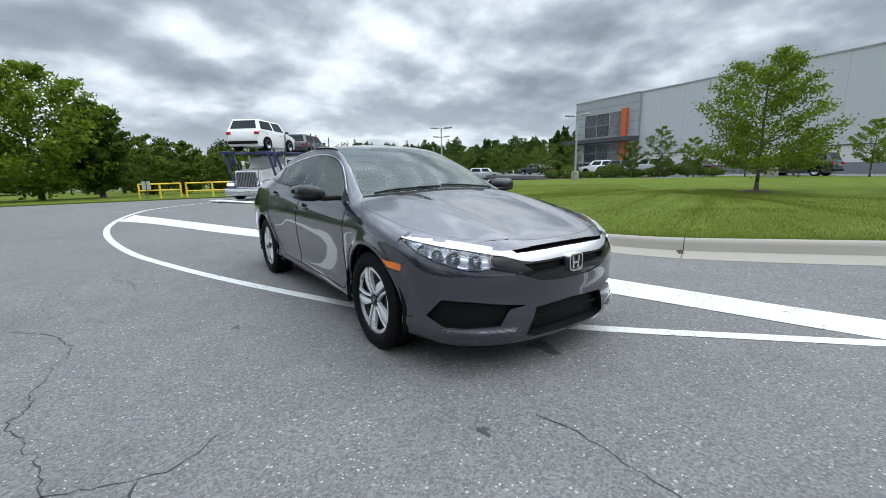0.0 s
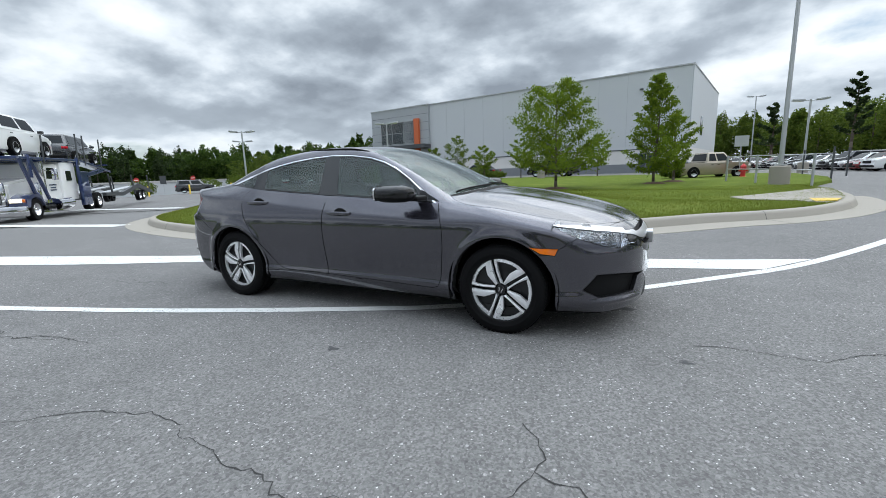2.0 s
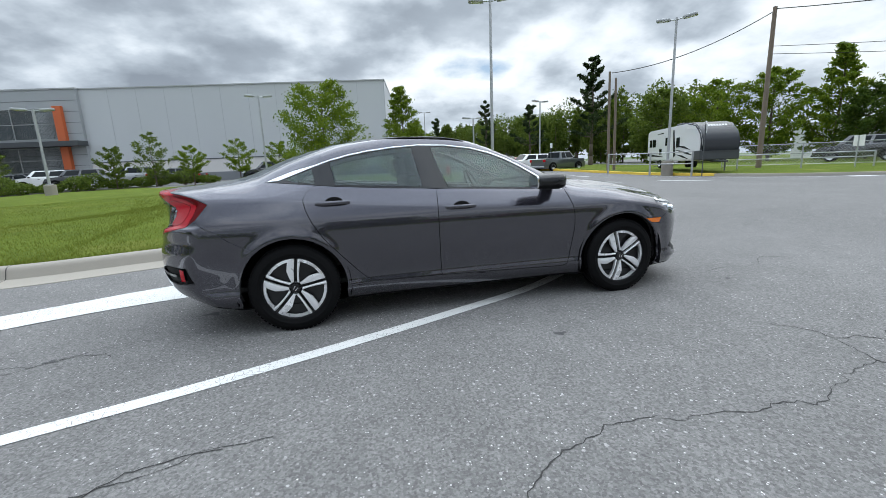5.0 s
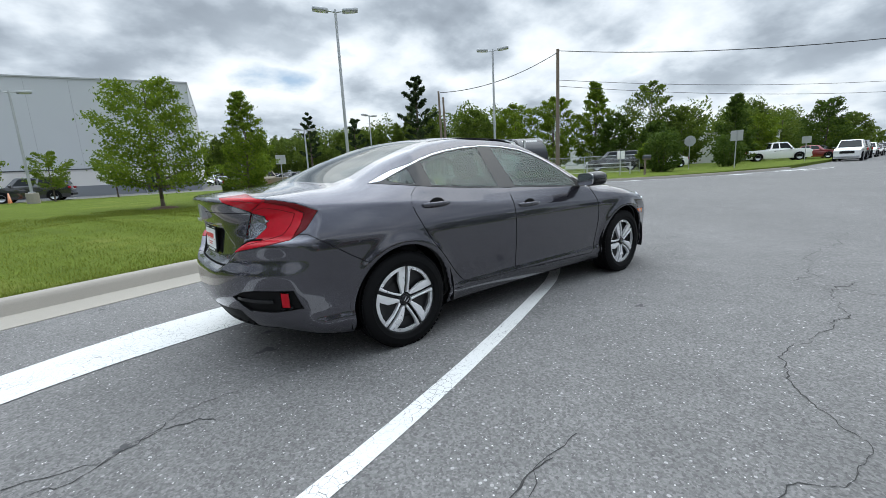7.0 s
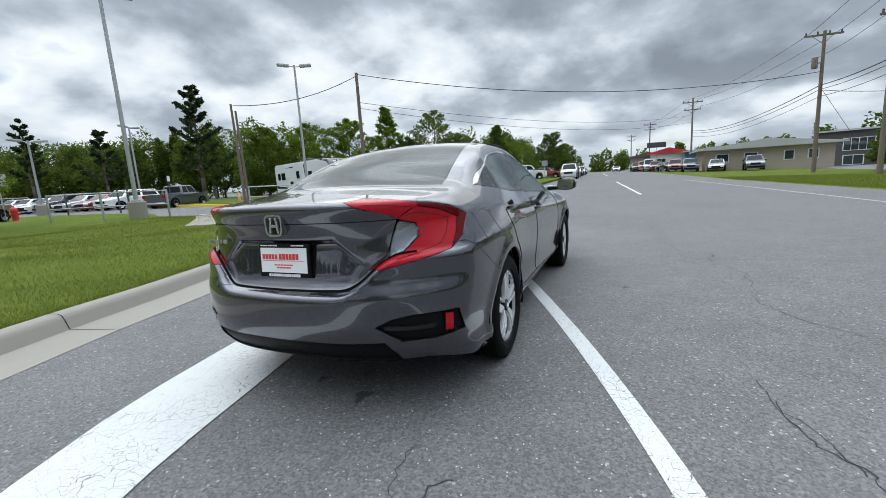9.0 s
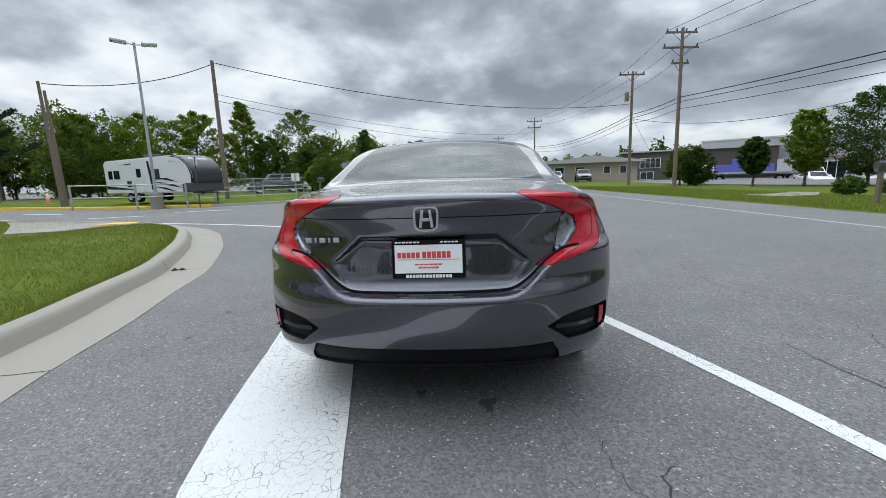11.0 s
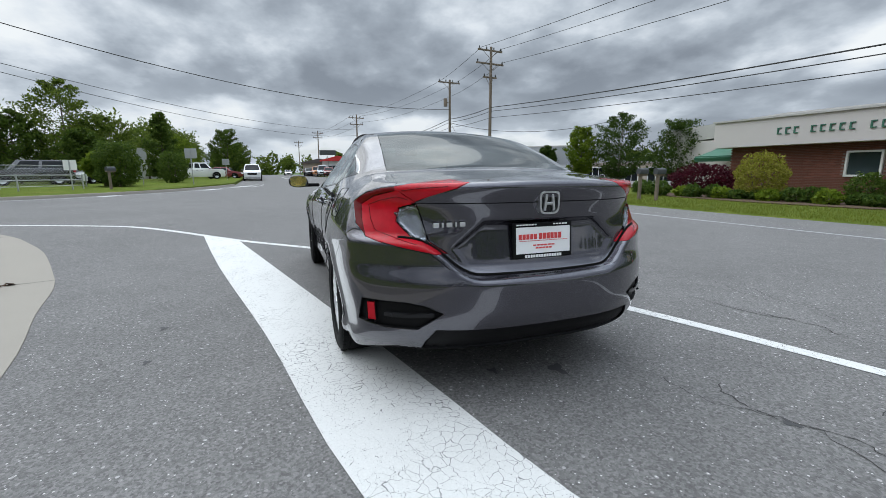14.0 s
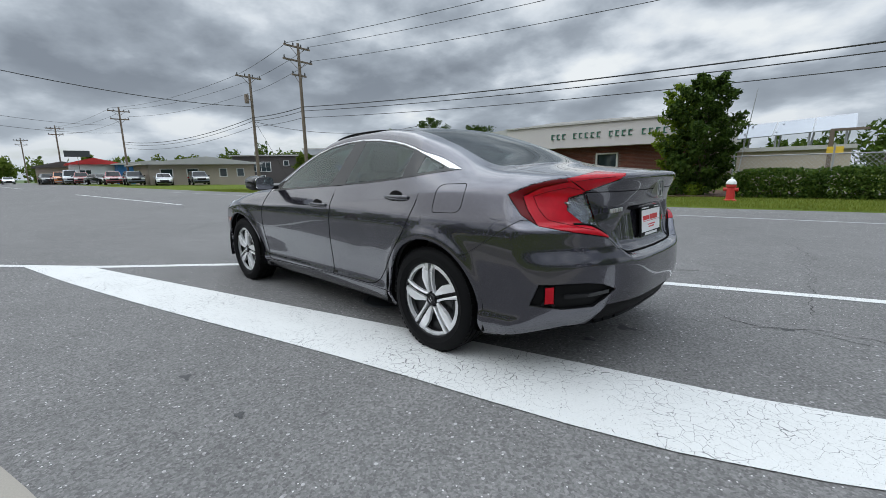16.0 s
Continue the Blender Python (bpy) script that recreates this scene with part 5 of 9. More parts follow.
def joined_halves(a, b):
    """Both halves of a middle panel as one mesh."""
    me = bpy.data.meshes.new("half")
    b.to_mesh(me)
    b.free()
    a.from_mesh(me)
    bpy.data.meshes.remove(me)
    bmesh.ops.remove_doubles(a, verts=[v for v in a.verts if abs(v.co.y) < 2e-4], dist=0.0005)
    return a
def build_sedan():
    car = thing("sedan", (0, 0, 0), "dark grey metallic four-door sedan parked across painted road lines", "car")
    bm = body_grid()
    for name, axes, poly, may in REGIONS:
        cut_outline(bm, poly, AXES[axes], may)
    for line in ([(x / 10, float(CREASE(x / 10))) for x in range(-18, 17)],):
        cut_outline(bm, line, AXES["side"], SIDE, closed=False)
    for lift in (-0.013, 0.0, 0.013):
        cut_outline(bm, [(y / 50, float(SHELF(y / 50)) + lift) for y in range(0, 38)], AXES["end"], BACK, closed=False)
    for k in (1.0, 0.955, 0.91):
        cut_outline(bm, [(y * k, 0.765 + (z - 0.765) * (1 - (1 - k) * 1.9)) for y, z in RECESS], AXES["end"], BACK)
    settle_on_shell(bm)
    bm.normal_update()
    bm.faces.ensure_lookup_table()
    c, n = face_table(bm)
    ids = np.full(len(c), "quarter", dtype=object)
    left = np.ones(len(c), bool)
    under = (n[:, 2] < -0.75) & (c[:, 2] < 0.34)
    ids[under], left[under] = "underbody", False
    for name, axes, poly, may in REGIONS:
        u, v = view(c, AXES[axes])
        hit = left & in_outline(u, v, poly) & may(c, n)
        ids[hit], left[hit] = name, False
    ids[ids == "trunk_face"] = "trunk_lid"
    for w in WELLS:
        ids[(c[:, 1] <= 0.5) & (ids == w)] = "underbody"
    middle = {"hood": (PAINT, ""), "roof": (PAINT, ""), "trunk_lid": (PAINT, ""), "front_bumper": (PAINT, ""), "rear_bumper": (PAINT, ""), "windscreen": (GLASS, "curved clear windscreen"),
              "rear_window": (REARGLASS, "sloping rear window"), "valance": (BLACKPLASTIC, "black plastic lower valance"), "lower_intake": (BLACKPLASTIC, "black lower air intake"),
              "upper_slot": (BLACKPLASTIC, "black grille slot"), "chrome_wing": (BRIGHT, "chrome grille bar"), "lower_slot": (BLACKPLASTIC, "black grille slot"),
              "grille_panel": (BLACKGLOSS, "gloss black grille panel"), "cowl": (BLACKPLASTIC, "black cowl strip under the windscreen"), "underbody": (UNDER, "black underbody")}
    sided = {"quarter": PAINT, "fender": PAINT, "front_door": PAINT, "rear_door": PAINT, "sill": PAINT, "quarter_glass": GLASS, "rear_side_glass": GLASS, "front_side_glass": GLASS, "chrome_strip": CHROME,
             "window_frame": BLACKGLOSS, "tail_lamp_lid": REDLENS, "tail_lamp": REDLENS, "tail_lamp_edge": REDDARK, "reverse_lamp": LENS, "rear_reflector": REDLENS, "rear_vent": BLACKPLASTIC, "head_lamp": LENS,
             "fog_vent": BLACKPLASTIC, "side_marker": AMBER}
    labels = {"chrome_strip": "bright chrome window strip", "tail_lamp": "red tail lamp", "side_marker": "amber side marker", "head_lamp": "clear head lamp", "reverse_lamp": "clear reversing lamp",
              "window_frame": "black window frame", "fog_vent": "black fog lamp recess", "rear_vent": "black rear vent", "tail_lamp_lid": "red tail lamp"}
    sunk = {"lower_intake": 0.05, "upper_slot": 0.03, "lower_slot": 0.03, "fog_vent": 0.030, "rear_vent": 0.016, "valance": 0.012, "grille_panel": 0.004}
    clearish = {"windscreen", "rear_window", "quarter_glass", "rear_side_glass", "front_side_glass", "head_lamp", "reverse_lamp"}

    def made(name, mirrored):
        glassy = name in clearish
        b = panel_mesh(bm, ids, {name}, 0.0008 if glassy else 0.0025, 0.0 if glassy or name in ("underbody",) else 0.014, mirrored)
        if name in sunk:
            b.free()
            b = panel_mesh(bm, ids, {name}, 0.001, 0.0, mirrored)
            b.normal_update()
            deep = [(v, v.normal.copy()) for v in b.verts]
            rim = [e for e in b.edges if e.is_boundary and not all(abs(v.co.y) < 1e-4 for v in e.verts)]
            bmesh.ops.extrude_edge_only(b, edges=rim)
            for v, nn in deep:
                v.co -= nn * sunk[name]
            bmesh.ops.recalc_face_normals(b, faces=b.faces)
        return b

    def glaze(b, thick):
        b.normal_update()
        outer = b.faces[:]
        rim = [e for e in b.edges if e.is_boundary]
        twin = {v: b.verts.new(v.co - v.normal * thick) for v in b.verts[:]}
        for f in outer:
            b.faces.new([twin[v] for v in f.verts][::-1])
        for e in rim:
            a, c = e.verts
            try:
                b.faces.new((a, c, twin[c], twin[a]))
            except ValueError:
                pass
        bmesh.ops.recalc_face_normals(b, faces=b.faces)
        return b

    def true_normals(ob):
        """Shades a panel by the shell's own slope, so that reflections run smoothly across cuts."""
        me = ob.data
        co = np.empty(len(me.vertices) * 3)
        me.vertices.foreach_get("co", co)
        co = co.reshape(-1, 3)
        e = 0.004
        g = np.stack([(shell(*(co + d).T) - shell(*(co - d).T)) / (2 * e) for d in np.eye(3) * e], 1)
        g /= np.linalg.norm(g, axis=1, keepdims=True) + 1e-9
        if ob.name.split(".")[0] in clearish:
            g[shell(*co.T) < -0.002] *= -1
        me.normals_split_custom_set_from_vertices(g.tolist())

    for name, (m, label) in middle.items():
        b = joined_halves(made(name, False), made(name, True))
        if name in clearish:
            glaze(b, 0.004)
        ob = part(name, b, m, car, label, True, 40 if name not in clearish else None)
        ob.visible_shadow = name not in clearish
        if name not in sunk and name not in ("underbody", "cowl"):
            true_normals(ob)
    for name, m in sided.items():
        for mirrored in (False, True):
            b = made(name, mirrored)
            if name in clearish:
                glaze(b, 0.004)
            ob = part(name, b, m, car, labels.get(name, ""), True, 40 if name not in clearish else None)
            ob.visible_shadow = name not in clearish
            if name not in sunk:
                true_normals(ob)
    # dark inner skin behind the joints
    solid = set(middle) | set(sided)
    solid -= clearish | {"underbody"}
    halves = []
    for mirrored in (False, True):
        b = panel_mesh(bm, ids, solid | {"head_lamp", "reverse_lamp"}, 0, 0, mirrored)
        b.normal_update()
        deep = [(v, v.normal.copy()) for v in b.verts]
        for v, nn in deep:
            v.co -= nn * 0.06
        halves.append(b)
    part("inner_skin", joined_halves(*halves), CABIN, car, "dark cabin lining", True)
    # silver bowls behind the clear lamps
    for name, deep in (("head_lamp", 0.05), ("reverse_lamp", 0.02)):
        for mirrored in (False, True):
            b = panel_mesh(bm, ids, {name}, 0.003, 0.0, mirrored)
            b.normal_update()
            rim_v = {v for e in b.edges if e.is_boundary for v in e.verts}
            moved = [(v, v.normal.copy(), 0.006 if v in rim_v else deep) for v in b.verts]
            for v, nn, d in moved:
                v.co -= nn * d
            part("lamp_bowl", b, LAMPSILVER if name == "head_lamp" else LAMPDARK, car, "silver lamp reflector", True)
    bm.free()
    return car


sedan = build_sedan()
def on_shell(x, z, s=1, proud=0.0):
    """The point of the car's flank at x, z; s is the side."""
    y = 0.6
    lo, hi = 0.3, 1.1
    for _ in range(30):
        y = (lo + hi) / 2
        if shell(np.array([x]), np.array([y]), np.array([z]))[0] < 0:
            lo = y
        else:
            hi = y
    return Vector((x, s * (lo + proud), z))


def on_corner(u, z, s, rear, proud=0.0):
    """The point of the car's corner at u across the slanting view and z."""
    lo, hi = 0.3, 2.6
    for _ in range(30):
        w = (lo + hi) / 2
        x, y = ((u - w) * R2, (u + w) * R2) if rear else ((u + w) * R2, (w - u) * R2)
        if shell(np.array([x]), np.array([y]), np.array([z]))[0] < 0:
            lo = w
        else:
            hi = w
    w = lo + proud
    return Vector(((u - w) * R2, s * (u + w) * R2, z)) if rear else Vector(((u + w) * R2, s * (w - u) * R2, z))


def along(line, n):
    """n points spread evenly along a run of pairs."""
    d = np.r_[0, np.cumsum([math.hypot(b[0] - a[0], b[1] - a[1]) for a, b in zip(line, line[1:])])]
    at = np.linspace(0, d[-1], n)
    return list(zip(np.interp(at, d, [p[0] for p in line]), np.interp(at, d, [p[1] for p in line])))


def seam(points, r, material, name, parent, label=""):
    bm = bmesh.new()
    tube(bm, points, r)
    return part(name, bm, material, parent, label, True)


def wheel_mesh_parts(wheel, s):
    """Tyre, dark disc, five silver petals, cap and nuts; the outer face looks along s * y."""
    bm = bmesh.new()
    prof = [(0.220, -0.095), (0.240, -0.106), (0.275, -0.108), (0.302, -0.098), (0.316, -0.084), (0.3215, -0.068), (0.322, -0.058), (0.314, -0.056), (0.314, -0.046), (0.322, -0.044), (0.322, -0.006),
            (0.314, -0.005), (0.314, 0.005), (0.322, 0.006), (0.322, 0.044), (0.314, 0.046), (0.314, 0.056), (0.322, 0.058), (0.3215, 0.068), (0.316, 0.084), (0.302, 0.098), (0.275, 0.108), (0.266, 0.1075),
            (0.263, 0.109), (0.259, 0.109), (0.256, 0.1065), (0.246, 0.105), (0.230, 0.099), (0.225, 0.088), (0.221, 0.06), (0.220, -0.095)]
    lathe(bm, [(r, h * s) for r, h in prof], 72, "Y")
    # tread blocks on both shoulders
    for i in range(60):
        a = 2 * math.pi * i / 60
        for side in (-1, 1):
            box(bm, (0.3195 * math.cos(a), side * 0.078, 0.3195 * math.sin(a)), (0.006, 0.022, 0.022), (0, -math.degrees(a), 0))
    bmesh.ops.recalc_face_normals(bm, faces=bm.faces)
    part("tyre", bm, RUBBER, wheel, "black road tyre", True, 35)
    bm = bmesh.new()
    lathe(bm, [(0.02, 0.030 * s), (0.10, 0.032 * s), (0.205, 0.040 * s), (0.221, 0.06 * s), (0.221, -0.09 * s)], 48, "Y")
    lathe(bm, [(0.13, 0.034 * s), (0.135, 0.040 * s), (0.06, 0.042 * s)], 40, "Y")
    bmesh.ops.recalc_face_normals(bm, faces=bm.faces)
    part("wheel_disc", bm, WHEELDARK, wheel, "dark wheel disc", True, 40)
    bm = bmesh.new()
    lathe(bm, [(0.217, 0.070 * s), (0.220, 0.082 * s), (0.224, 0.088 * s), (0.228, 0.086 * s), (0.228, 0.07 * s)], 72, "Y")
    part("rim", bm, WHEELDARK, wheel, "dark rim flange", True, 50)

    def polar(r, deg, y):
        a = radians(deg)
        return Vector((r * math.cos(a), y * s, r * math.sin(a)))

    for k in range(5):
        bm = bmesh.new()
        base = 90 + 72 * k

        def sheet(rows):
            """A blade from rows of (radius, from, to, height), with its own thickness."""
            grid = []
            for r, a0, a1, y in rows:
                swirl = (r - 0.05) / 0.15 * 2 * s
                grid.append([polar(r, base + swirl + a0 + (a1 - a0) * i / 4, y + 0.004 * math.sin(math.pi * i / 4)) for i in range(5)])
            top = [[bm.verts.new(p) for p in row] for row in grid]
            low_ = [[bm.verts.new(p - Vector((0, 0.022 * s, 0))) for p in row] for row in grid]
            for a, b in zip(range(len(grid) - 1), range(1, len(grid))):
                for i in range(4):
                    bm.faces.new((top[a][i], top[a][i + 1], top[b][i + 1], top[b][i]))
                for i in (0, 4):
                    bm.faces.new((top[a][i], top[b][i], low_[b][i], low_[a][i]))
            for a in (0, len(grid) - 1):
                for i in range(4):
                    bm.faces.new((top[a][i], top[a][i + 1], low_[a][i + 1], low_[a][i]))

        for q in (-1, 1):
            rows = []
            for r, broad, slim, y in ((0.047, 0.017, 0.017, 0.078), (0.07, 0.025, 0.014, 0.082), (0.10, 0.037, 0.0125, 0.086), (0.14, 0.052, 0.0135, 0.089), (0.185, 0.050, 0.017, 0.087), (0.221, 0.040, 0.026, 0.081)):
                rim_at = 36 - math.degrees(math.asin(0.0115 / r))
                wide = math.degrees((broad if q == s else slim) / r)
                rows.append((r, q * rim_at, q * (rim_at - wide), y))
            sheet(rows)
        sheet([(0.201, -25, 25, 0.0855), (0.211, -26, 26, 0.084), (0.221, -26, 26, 0.0805)])
        bmesh.ops.recalc_face_normals(bm, faces=bm.faces)
        part("spoke", bm, ALLOY, wheel, "silver spoke petal", True, 40)
    bm = bmesh.new()
    lathe(bm, [(0.001, 0.090 * s), (0.030, 0.089 * s), (0.034, 0.084 * s), (0.036, 0.07 * s), (0.05, 0.06 * s)], 32, "Y")
    bmesh.ops.recalc_face_normals(bm, faces=bm.faces)
    part("centre_cap", bm, BLACKGLOSS, wheel, "black centre cap", True, 40)
    bm = bmesh.new()
    for q in (-1, 1):
        box(bm, (q * 0.010, 0.0905 * s, 0), (0.006, 0.004, 0.030), (0, q * 8, 0), 0.001)
    part("cap_badge", bm, CHROME, wheel, "bright cap emblem")


def add_wheels(car):
    for x in (1.35, -1.35):
        for s in (1, -1):
            wheel = new("wheel")
            wheel.parent = car
            wheel.matrix_basis = pose(x, s * 0.775, 0.3175, 0, 17 if x > 0 else 40, 0)
            wheel_mesh_parts(wheel, s)
            bm = bmesh.new()
            rows = []
            for i in range(25):
                a = radians(-14 + 208 * i / 24)
                rows.append([bm.verts.new((x + 0.405 * math.cos(a), s * y, 0.315 + 0.405 * math.sin(a))) for y in (0.50, 0.872)] + [bm.verts.new((x + 0.36 * math.cos(a), s * 0.50, 0.315 + 0.36 * math.sin(a)))])
            for a, b in zip(rows, rows[1:]):
                bm.faces.new((a[0], a[1], b[1], b[0]))
            wall = [r[0] for r in rows]
            bm.faces.new(wall if s > 0 else wall[::-1])
            part("wheel_well", bm, UNDER, car, "black wheel arch liner", True, 40)


def add_trim(car):
    for s in (1, -1):
        for xc, zc in ((-1.035, 0.917), (-0.075, 0.833)):
            p = on_shell(xc, zc, s)
            # hollow behind the grip: a black dome, its shade put into the colour
            bm = bmesh.new()
            cup = bmesh.ops.create_uvsphere(bm, u_segments=24, v_segments=12, radius=1.0)["verts"]
            for v in cup:
                v.co = Vector((v.co.x * 0.068 + 0.01, v.co.y * 0.012, v.co.z * 0.043))
            bmesh.ops.translate(bm, verts=cup, vec=p + Vector((0, -s * 0.006, 0)))
            handle = part("door_handle", bm, UNDER, car, "door handle over a black dome standing for its shaded cup", True)
            bm = bmesh.new()
            rows = []
            for i in range(13):
                u = i / 12
                x = -0.122 + 0.244 * u
                out = 0.030 * math.sin(math.pi * min(max((u + 0.02) / 1.04, 0), 1)) ** 0.35
                q = on_shell(xc + x, zc, s)
                half = 0.0155 - 0.005 * abs(2 * u - 1) ** 3
                rows.append([bm.verts.new(q + Vector((0, s * dy, dz))) for dy, dz in ((-0.008, half), (out * 0.75, half), (out, half * 0.4), (out, -half * 0.5), (out * 0.7, -half), (-0.008, -half))])
            for a, b in zip(rows, rows[1:]):
                for i in range(5):
                    bm.faces.new((a[i], a[i + 1], b[i + 1], b[i]))
            bm.faces.new(rows[0])
            bm.faces.new(rows[-1][::-1])
            bmesh.ops.recalc_face_normals(bm, faces=bm.faces)
            part("grip", bm, PAINT, handle, "body-coloured grip", True, 50)
        # mirror: lofted housing, arm and glass
        bm = bmesh.new()
        rings = []
        for y, x0, x1, z0, z1 in ((0.905, 0.56, 0.72, 0.958, 1.010), (0.93, 0.50, 0.735, 0.942, 1.045), (0.99, 0.472, 0.732, 0.936, 1.062), (1.04, 0.468, 0.715, 0.940, 1.060), (1.075, 0.475, 0.68, 0.955, 1.045), (1.09, 0.49, 0.63, 0.975, 1.02)):
            ring = []
            for i in range(20):
                a = 2 * math.pi * i / 20
                cx_, cz_ = math.copysign(abs(math.cos(a)) ** 0.55, math.cos(a)), math.copysign(abs(math.sin(a)) ** 0.6, math.sin(a))
                ring.append(bm.verts.new(((x0 + x1) / 2 + cx_ * (x1 - x0) / 2, s * y, (z0 + z1) / 2 + cz_ * (z1 - z0) / 2)))
            rings.append(ring)
        for a, b in zip(rings, rings[1:]):
            for i in range(20):
                bm.faces.new((a[i], a[(i + 1) % 20], b[(i + 1) % 20], b[i]))
        bm.faces.new(rings[0])
        bm.faces.new(rings[-1])
        bmesh.ops.recalc_face_normals(bm, faces=bm.faces)
        for f in bm.faces:
            f.material_index = 1 if f.calc_center_median().z < 0.975 else 0
        mirror = part("wing_mirror", bm, [BLACKGLOSS, BLACKPLASTIC], car, "gloss black wing mirror", True, 50)
        bm = bmesh.new()
        box(bm, (0.70, s * 0.865, 0.958), (0.11, 0.15, 0.035), (0, 0, 0), 0.012)
        part("mirror_arm", bm, BLACKPLASTIC, mirror, "black arm", True, 40)
        bm = bmesh.new()
        prism(bm, [(s * (1.0 + 0.075 * math.copysign(abs(math.cos(a)) ** 0.5, math.cos(a))), 1.0 + 0.050 * math.copysign(abs(math.sin(a)) ** 0.5, math.sin(a))) for a in (2 * math.pi * i / 24 for i in range(24))], 0.458, 0.470, "yz")
        part("mirror_glass", bm, CHROME, mirror, "mirror glass")
        # black corner pane in front of the front window
        bm = bmesh.new()
        tri = [on_shell(x, z, s, 0.003) for x, z in ((0.845, 0.93), (0.66, 0.94), (0.66, 1.02))]
        f = bm.faces.new([bm.verts.new(p) for p in tri])
        bmesh.ops.solidify(bm, geom=[f], thickness=0.004)
        part("corner_cover", bm, BLACKGLOSS, car, "black mirror corner")
        # lamps' inner cups
        for u_, cz_, r in ((0.745, 0.716, 0.024), (0.835, 0.690, 0.030), (0.925, 0.672, 0.036), (1.045, 0.658, 0.034)):
            lo, hi = 0.6, 2.2
            for _ in range(30):
                m_ = (lo + hi) / 2
                if shell(np.array([(m_ + u_) * R2]), np.array([(m_ - u_) * R2]), np.array([cz_]))[0] < 0:
                    lo = m_
                else:
                    hi = m_
            cx_, cy_ = (lo - 0.022 + u_) * R2, (lo - 0.022 - u_) * R2
            bm = bmesh.new()
            lathe(bm, [(0.004, -0.02), (r * 0.5, -0.018), (r * 0.85, -0.004), (r, 0.016), (r * 1.08, 0.016), (r * 1.1, -0.02)], 24)
            bmesh.ops.create_uvsphere(bm, u_segments=16, v_segments=8, radius=r * 0.42)
            bmesh.ops.transform(bm, matrix=Matrix.Translation((cx_, s * cy_, cz_)) @ Vector((0.85, s * 0.5, 0.05)).to_track_quat("Z", "Y").to_matrix().to_4x4(), verts=bm.verts)
            part("lamp_cup", bm, LAMPSILVER, car, "round silver lamp cup", True, 50)
        # dark ribs inside the tail lamp
        for line in ([(-0.865, 0.945), (-0.94, 0.968), (-1.03, 0.985), (-1.085, 0.972)], [(-0.865, 0.945), (-0.885, 0.885), (-0.925, 0.832), (-1.05, 0.802), (-1.15, 0.782)], [(-1.06, 1.012), (-1.15, 1.024), (-1.27, 1.032)]):
            seam([on_corner(u_, z_, s, True, 0.0008) for u_, z_ in along(line, 22)], 0.0016, REDDARK, "lamp_rib", car, "dark red rib in the tail lamp")
        # bars in the vents
        bm = bmesh.new()
        for dz in (0.0,):
            rod(bm, (2.145, s * 0.40, 0.318), (1.90, s * 0.715, 0.322), 0.006, seg=6)
        part("vent_bar", bm, BLACKGLOSS, car)
        bm = bmesh.new()
        rows = [[bm.verts.new(on_corner(u_, z_ + dz, s, True, lift)) for dz, lift in ((0.011, -0.014), (0.009, 0.0), (-0.009, 0.0), (-0.011, -0.014))] for u_, z_ in along([(-1.235, 0.474), (-1.12, 0.462), (-1.0, 0.460)], 9)]
        for a, b in zip(rows, rows[1:]):
            for i in range(3):
                bm.faces.new((a[i], a[i + 1], b[i + 1], b[i]))
        bmesh.ops.recalc_face_normals(bm, faces=bm.faces)
        part("vent_bar", bm, BLACKGLOSS, car, "gloss black fin in the rear vent", True, 40)
        # dark joints round the doors below the windows
        for line in (DOOR_F, DOOR_R):
            line = list(line) + [line[0]]
            run = []
            for x, z in along(line, 160) + [(0, 9)]:
                if 0.24 < z < 0.93:
                    run.append(on_shell(x, z, s, 0.0002))
                elif len(run) > 3:
                    seam(run, 0.0026, UNDER, "door_joint", car, "dark joint round the door")
                    run = []
                else:
                    run = []
        # bright strip over the head lamp, widening towards the nose
        bm = bmesh.new()
        line = along([(0.615, 0.780), (0.70, 0.771), (0.85, 0.756), (1.0, 0.737), (1.135, 0.716)], 31)
        rows = [[bm.verts.new(on_corner(u_, z_ + k * (0.004 + 0.012 * min(1, i / 14)), s, False, lift)) for k, lift in ((1.1, -0.012), (1.0, 0.008), (0.0, 0.011), (-1.0, 0.008), (-1.1, -0.012))] for i, (u_, z_) in enumerate(line)]
        for a, b in zip(rows, rows[1:]):
            for i in range(4):
                bm.faces.new((a[i], a[i + 1], b[i + 1], b[i]))
        bmesh.ops.recalc_face_normals(bm, faces=bm.faces)
        part("lamp_brow", bm, BRIGHT, car, "bright brow over the head lamp", True, 40)
    bm = bmesh.new()
    box(bm, (2.205, 0, 0.315), (0.03, 0.60, 0.022), (0, 0, 0), 0.006)
    box(bm, (2.185, 0, 0.255), (0.02, 0.60, 0.012), (0, 0, 0), 0.004)
    part("intake_bar", bm, BLACKPLASTIC, car, "black intake bar")
    # boot joint under the lip
    pts = []
    for i in range(41):
        y = -0.60 + 1.2 * i / 40
        lo, hi = -2.6, -1.7
        for _ in range(30):
            m = (lo + hi) / 2
            if shell(np.array([m]), np.array([y]), np.array([0.958]))[0] < 0:
                hi = m
            else:
                lo = m
        pts.append((hi - 0.0005, y, 0.958))
    seam(pts, 0.0022, UNDER, "lid_joint", car, "dark joint line")
    pts = []
    for i in range(61):
        y = -0.66 + 1.32 * i / 60
        z = float(SHELF(abs(y))) + 0.010
        lo, hi = -2.6, -1.7
        for _ in range(30):
            m = (lo + hi) / 2
            if shell(np.array([m]), np.array([y]), np.array([z]))[0] < 0:
                hi = m
            else:
                lo = m
        pts.append((hi - 0.001, y, z))
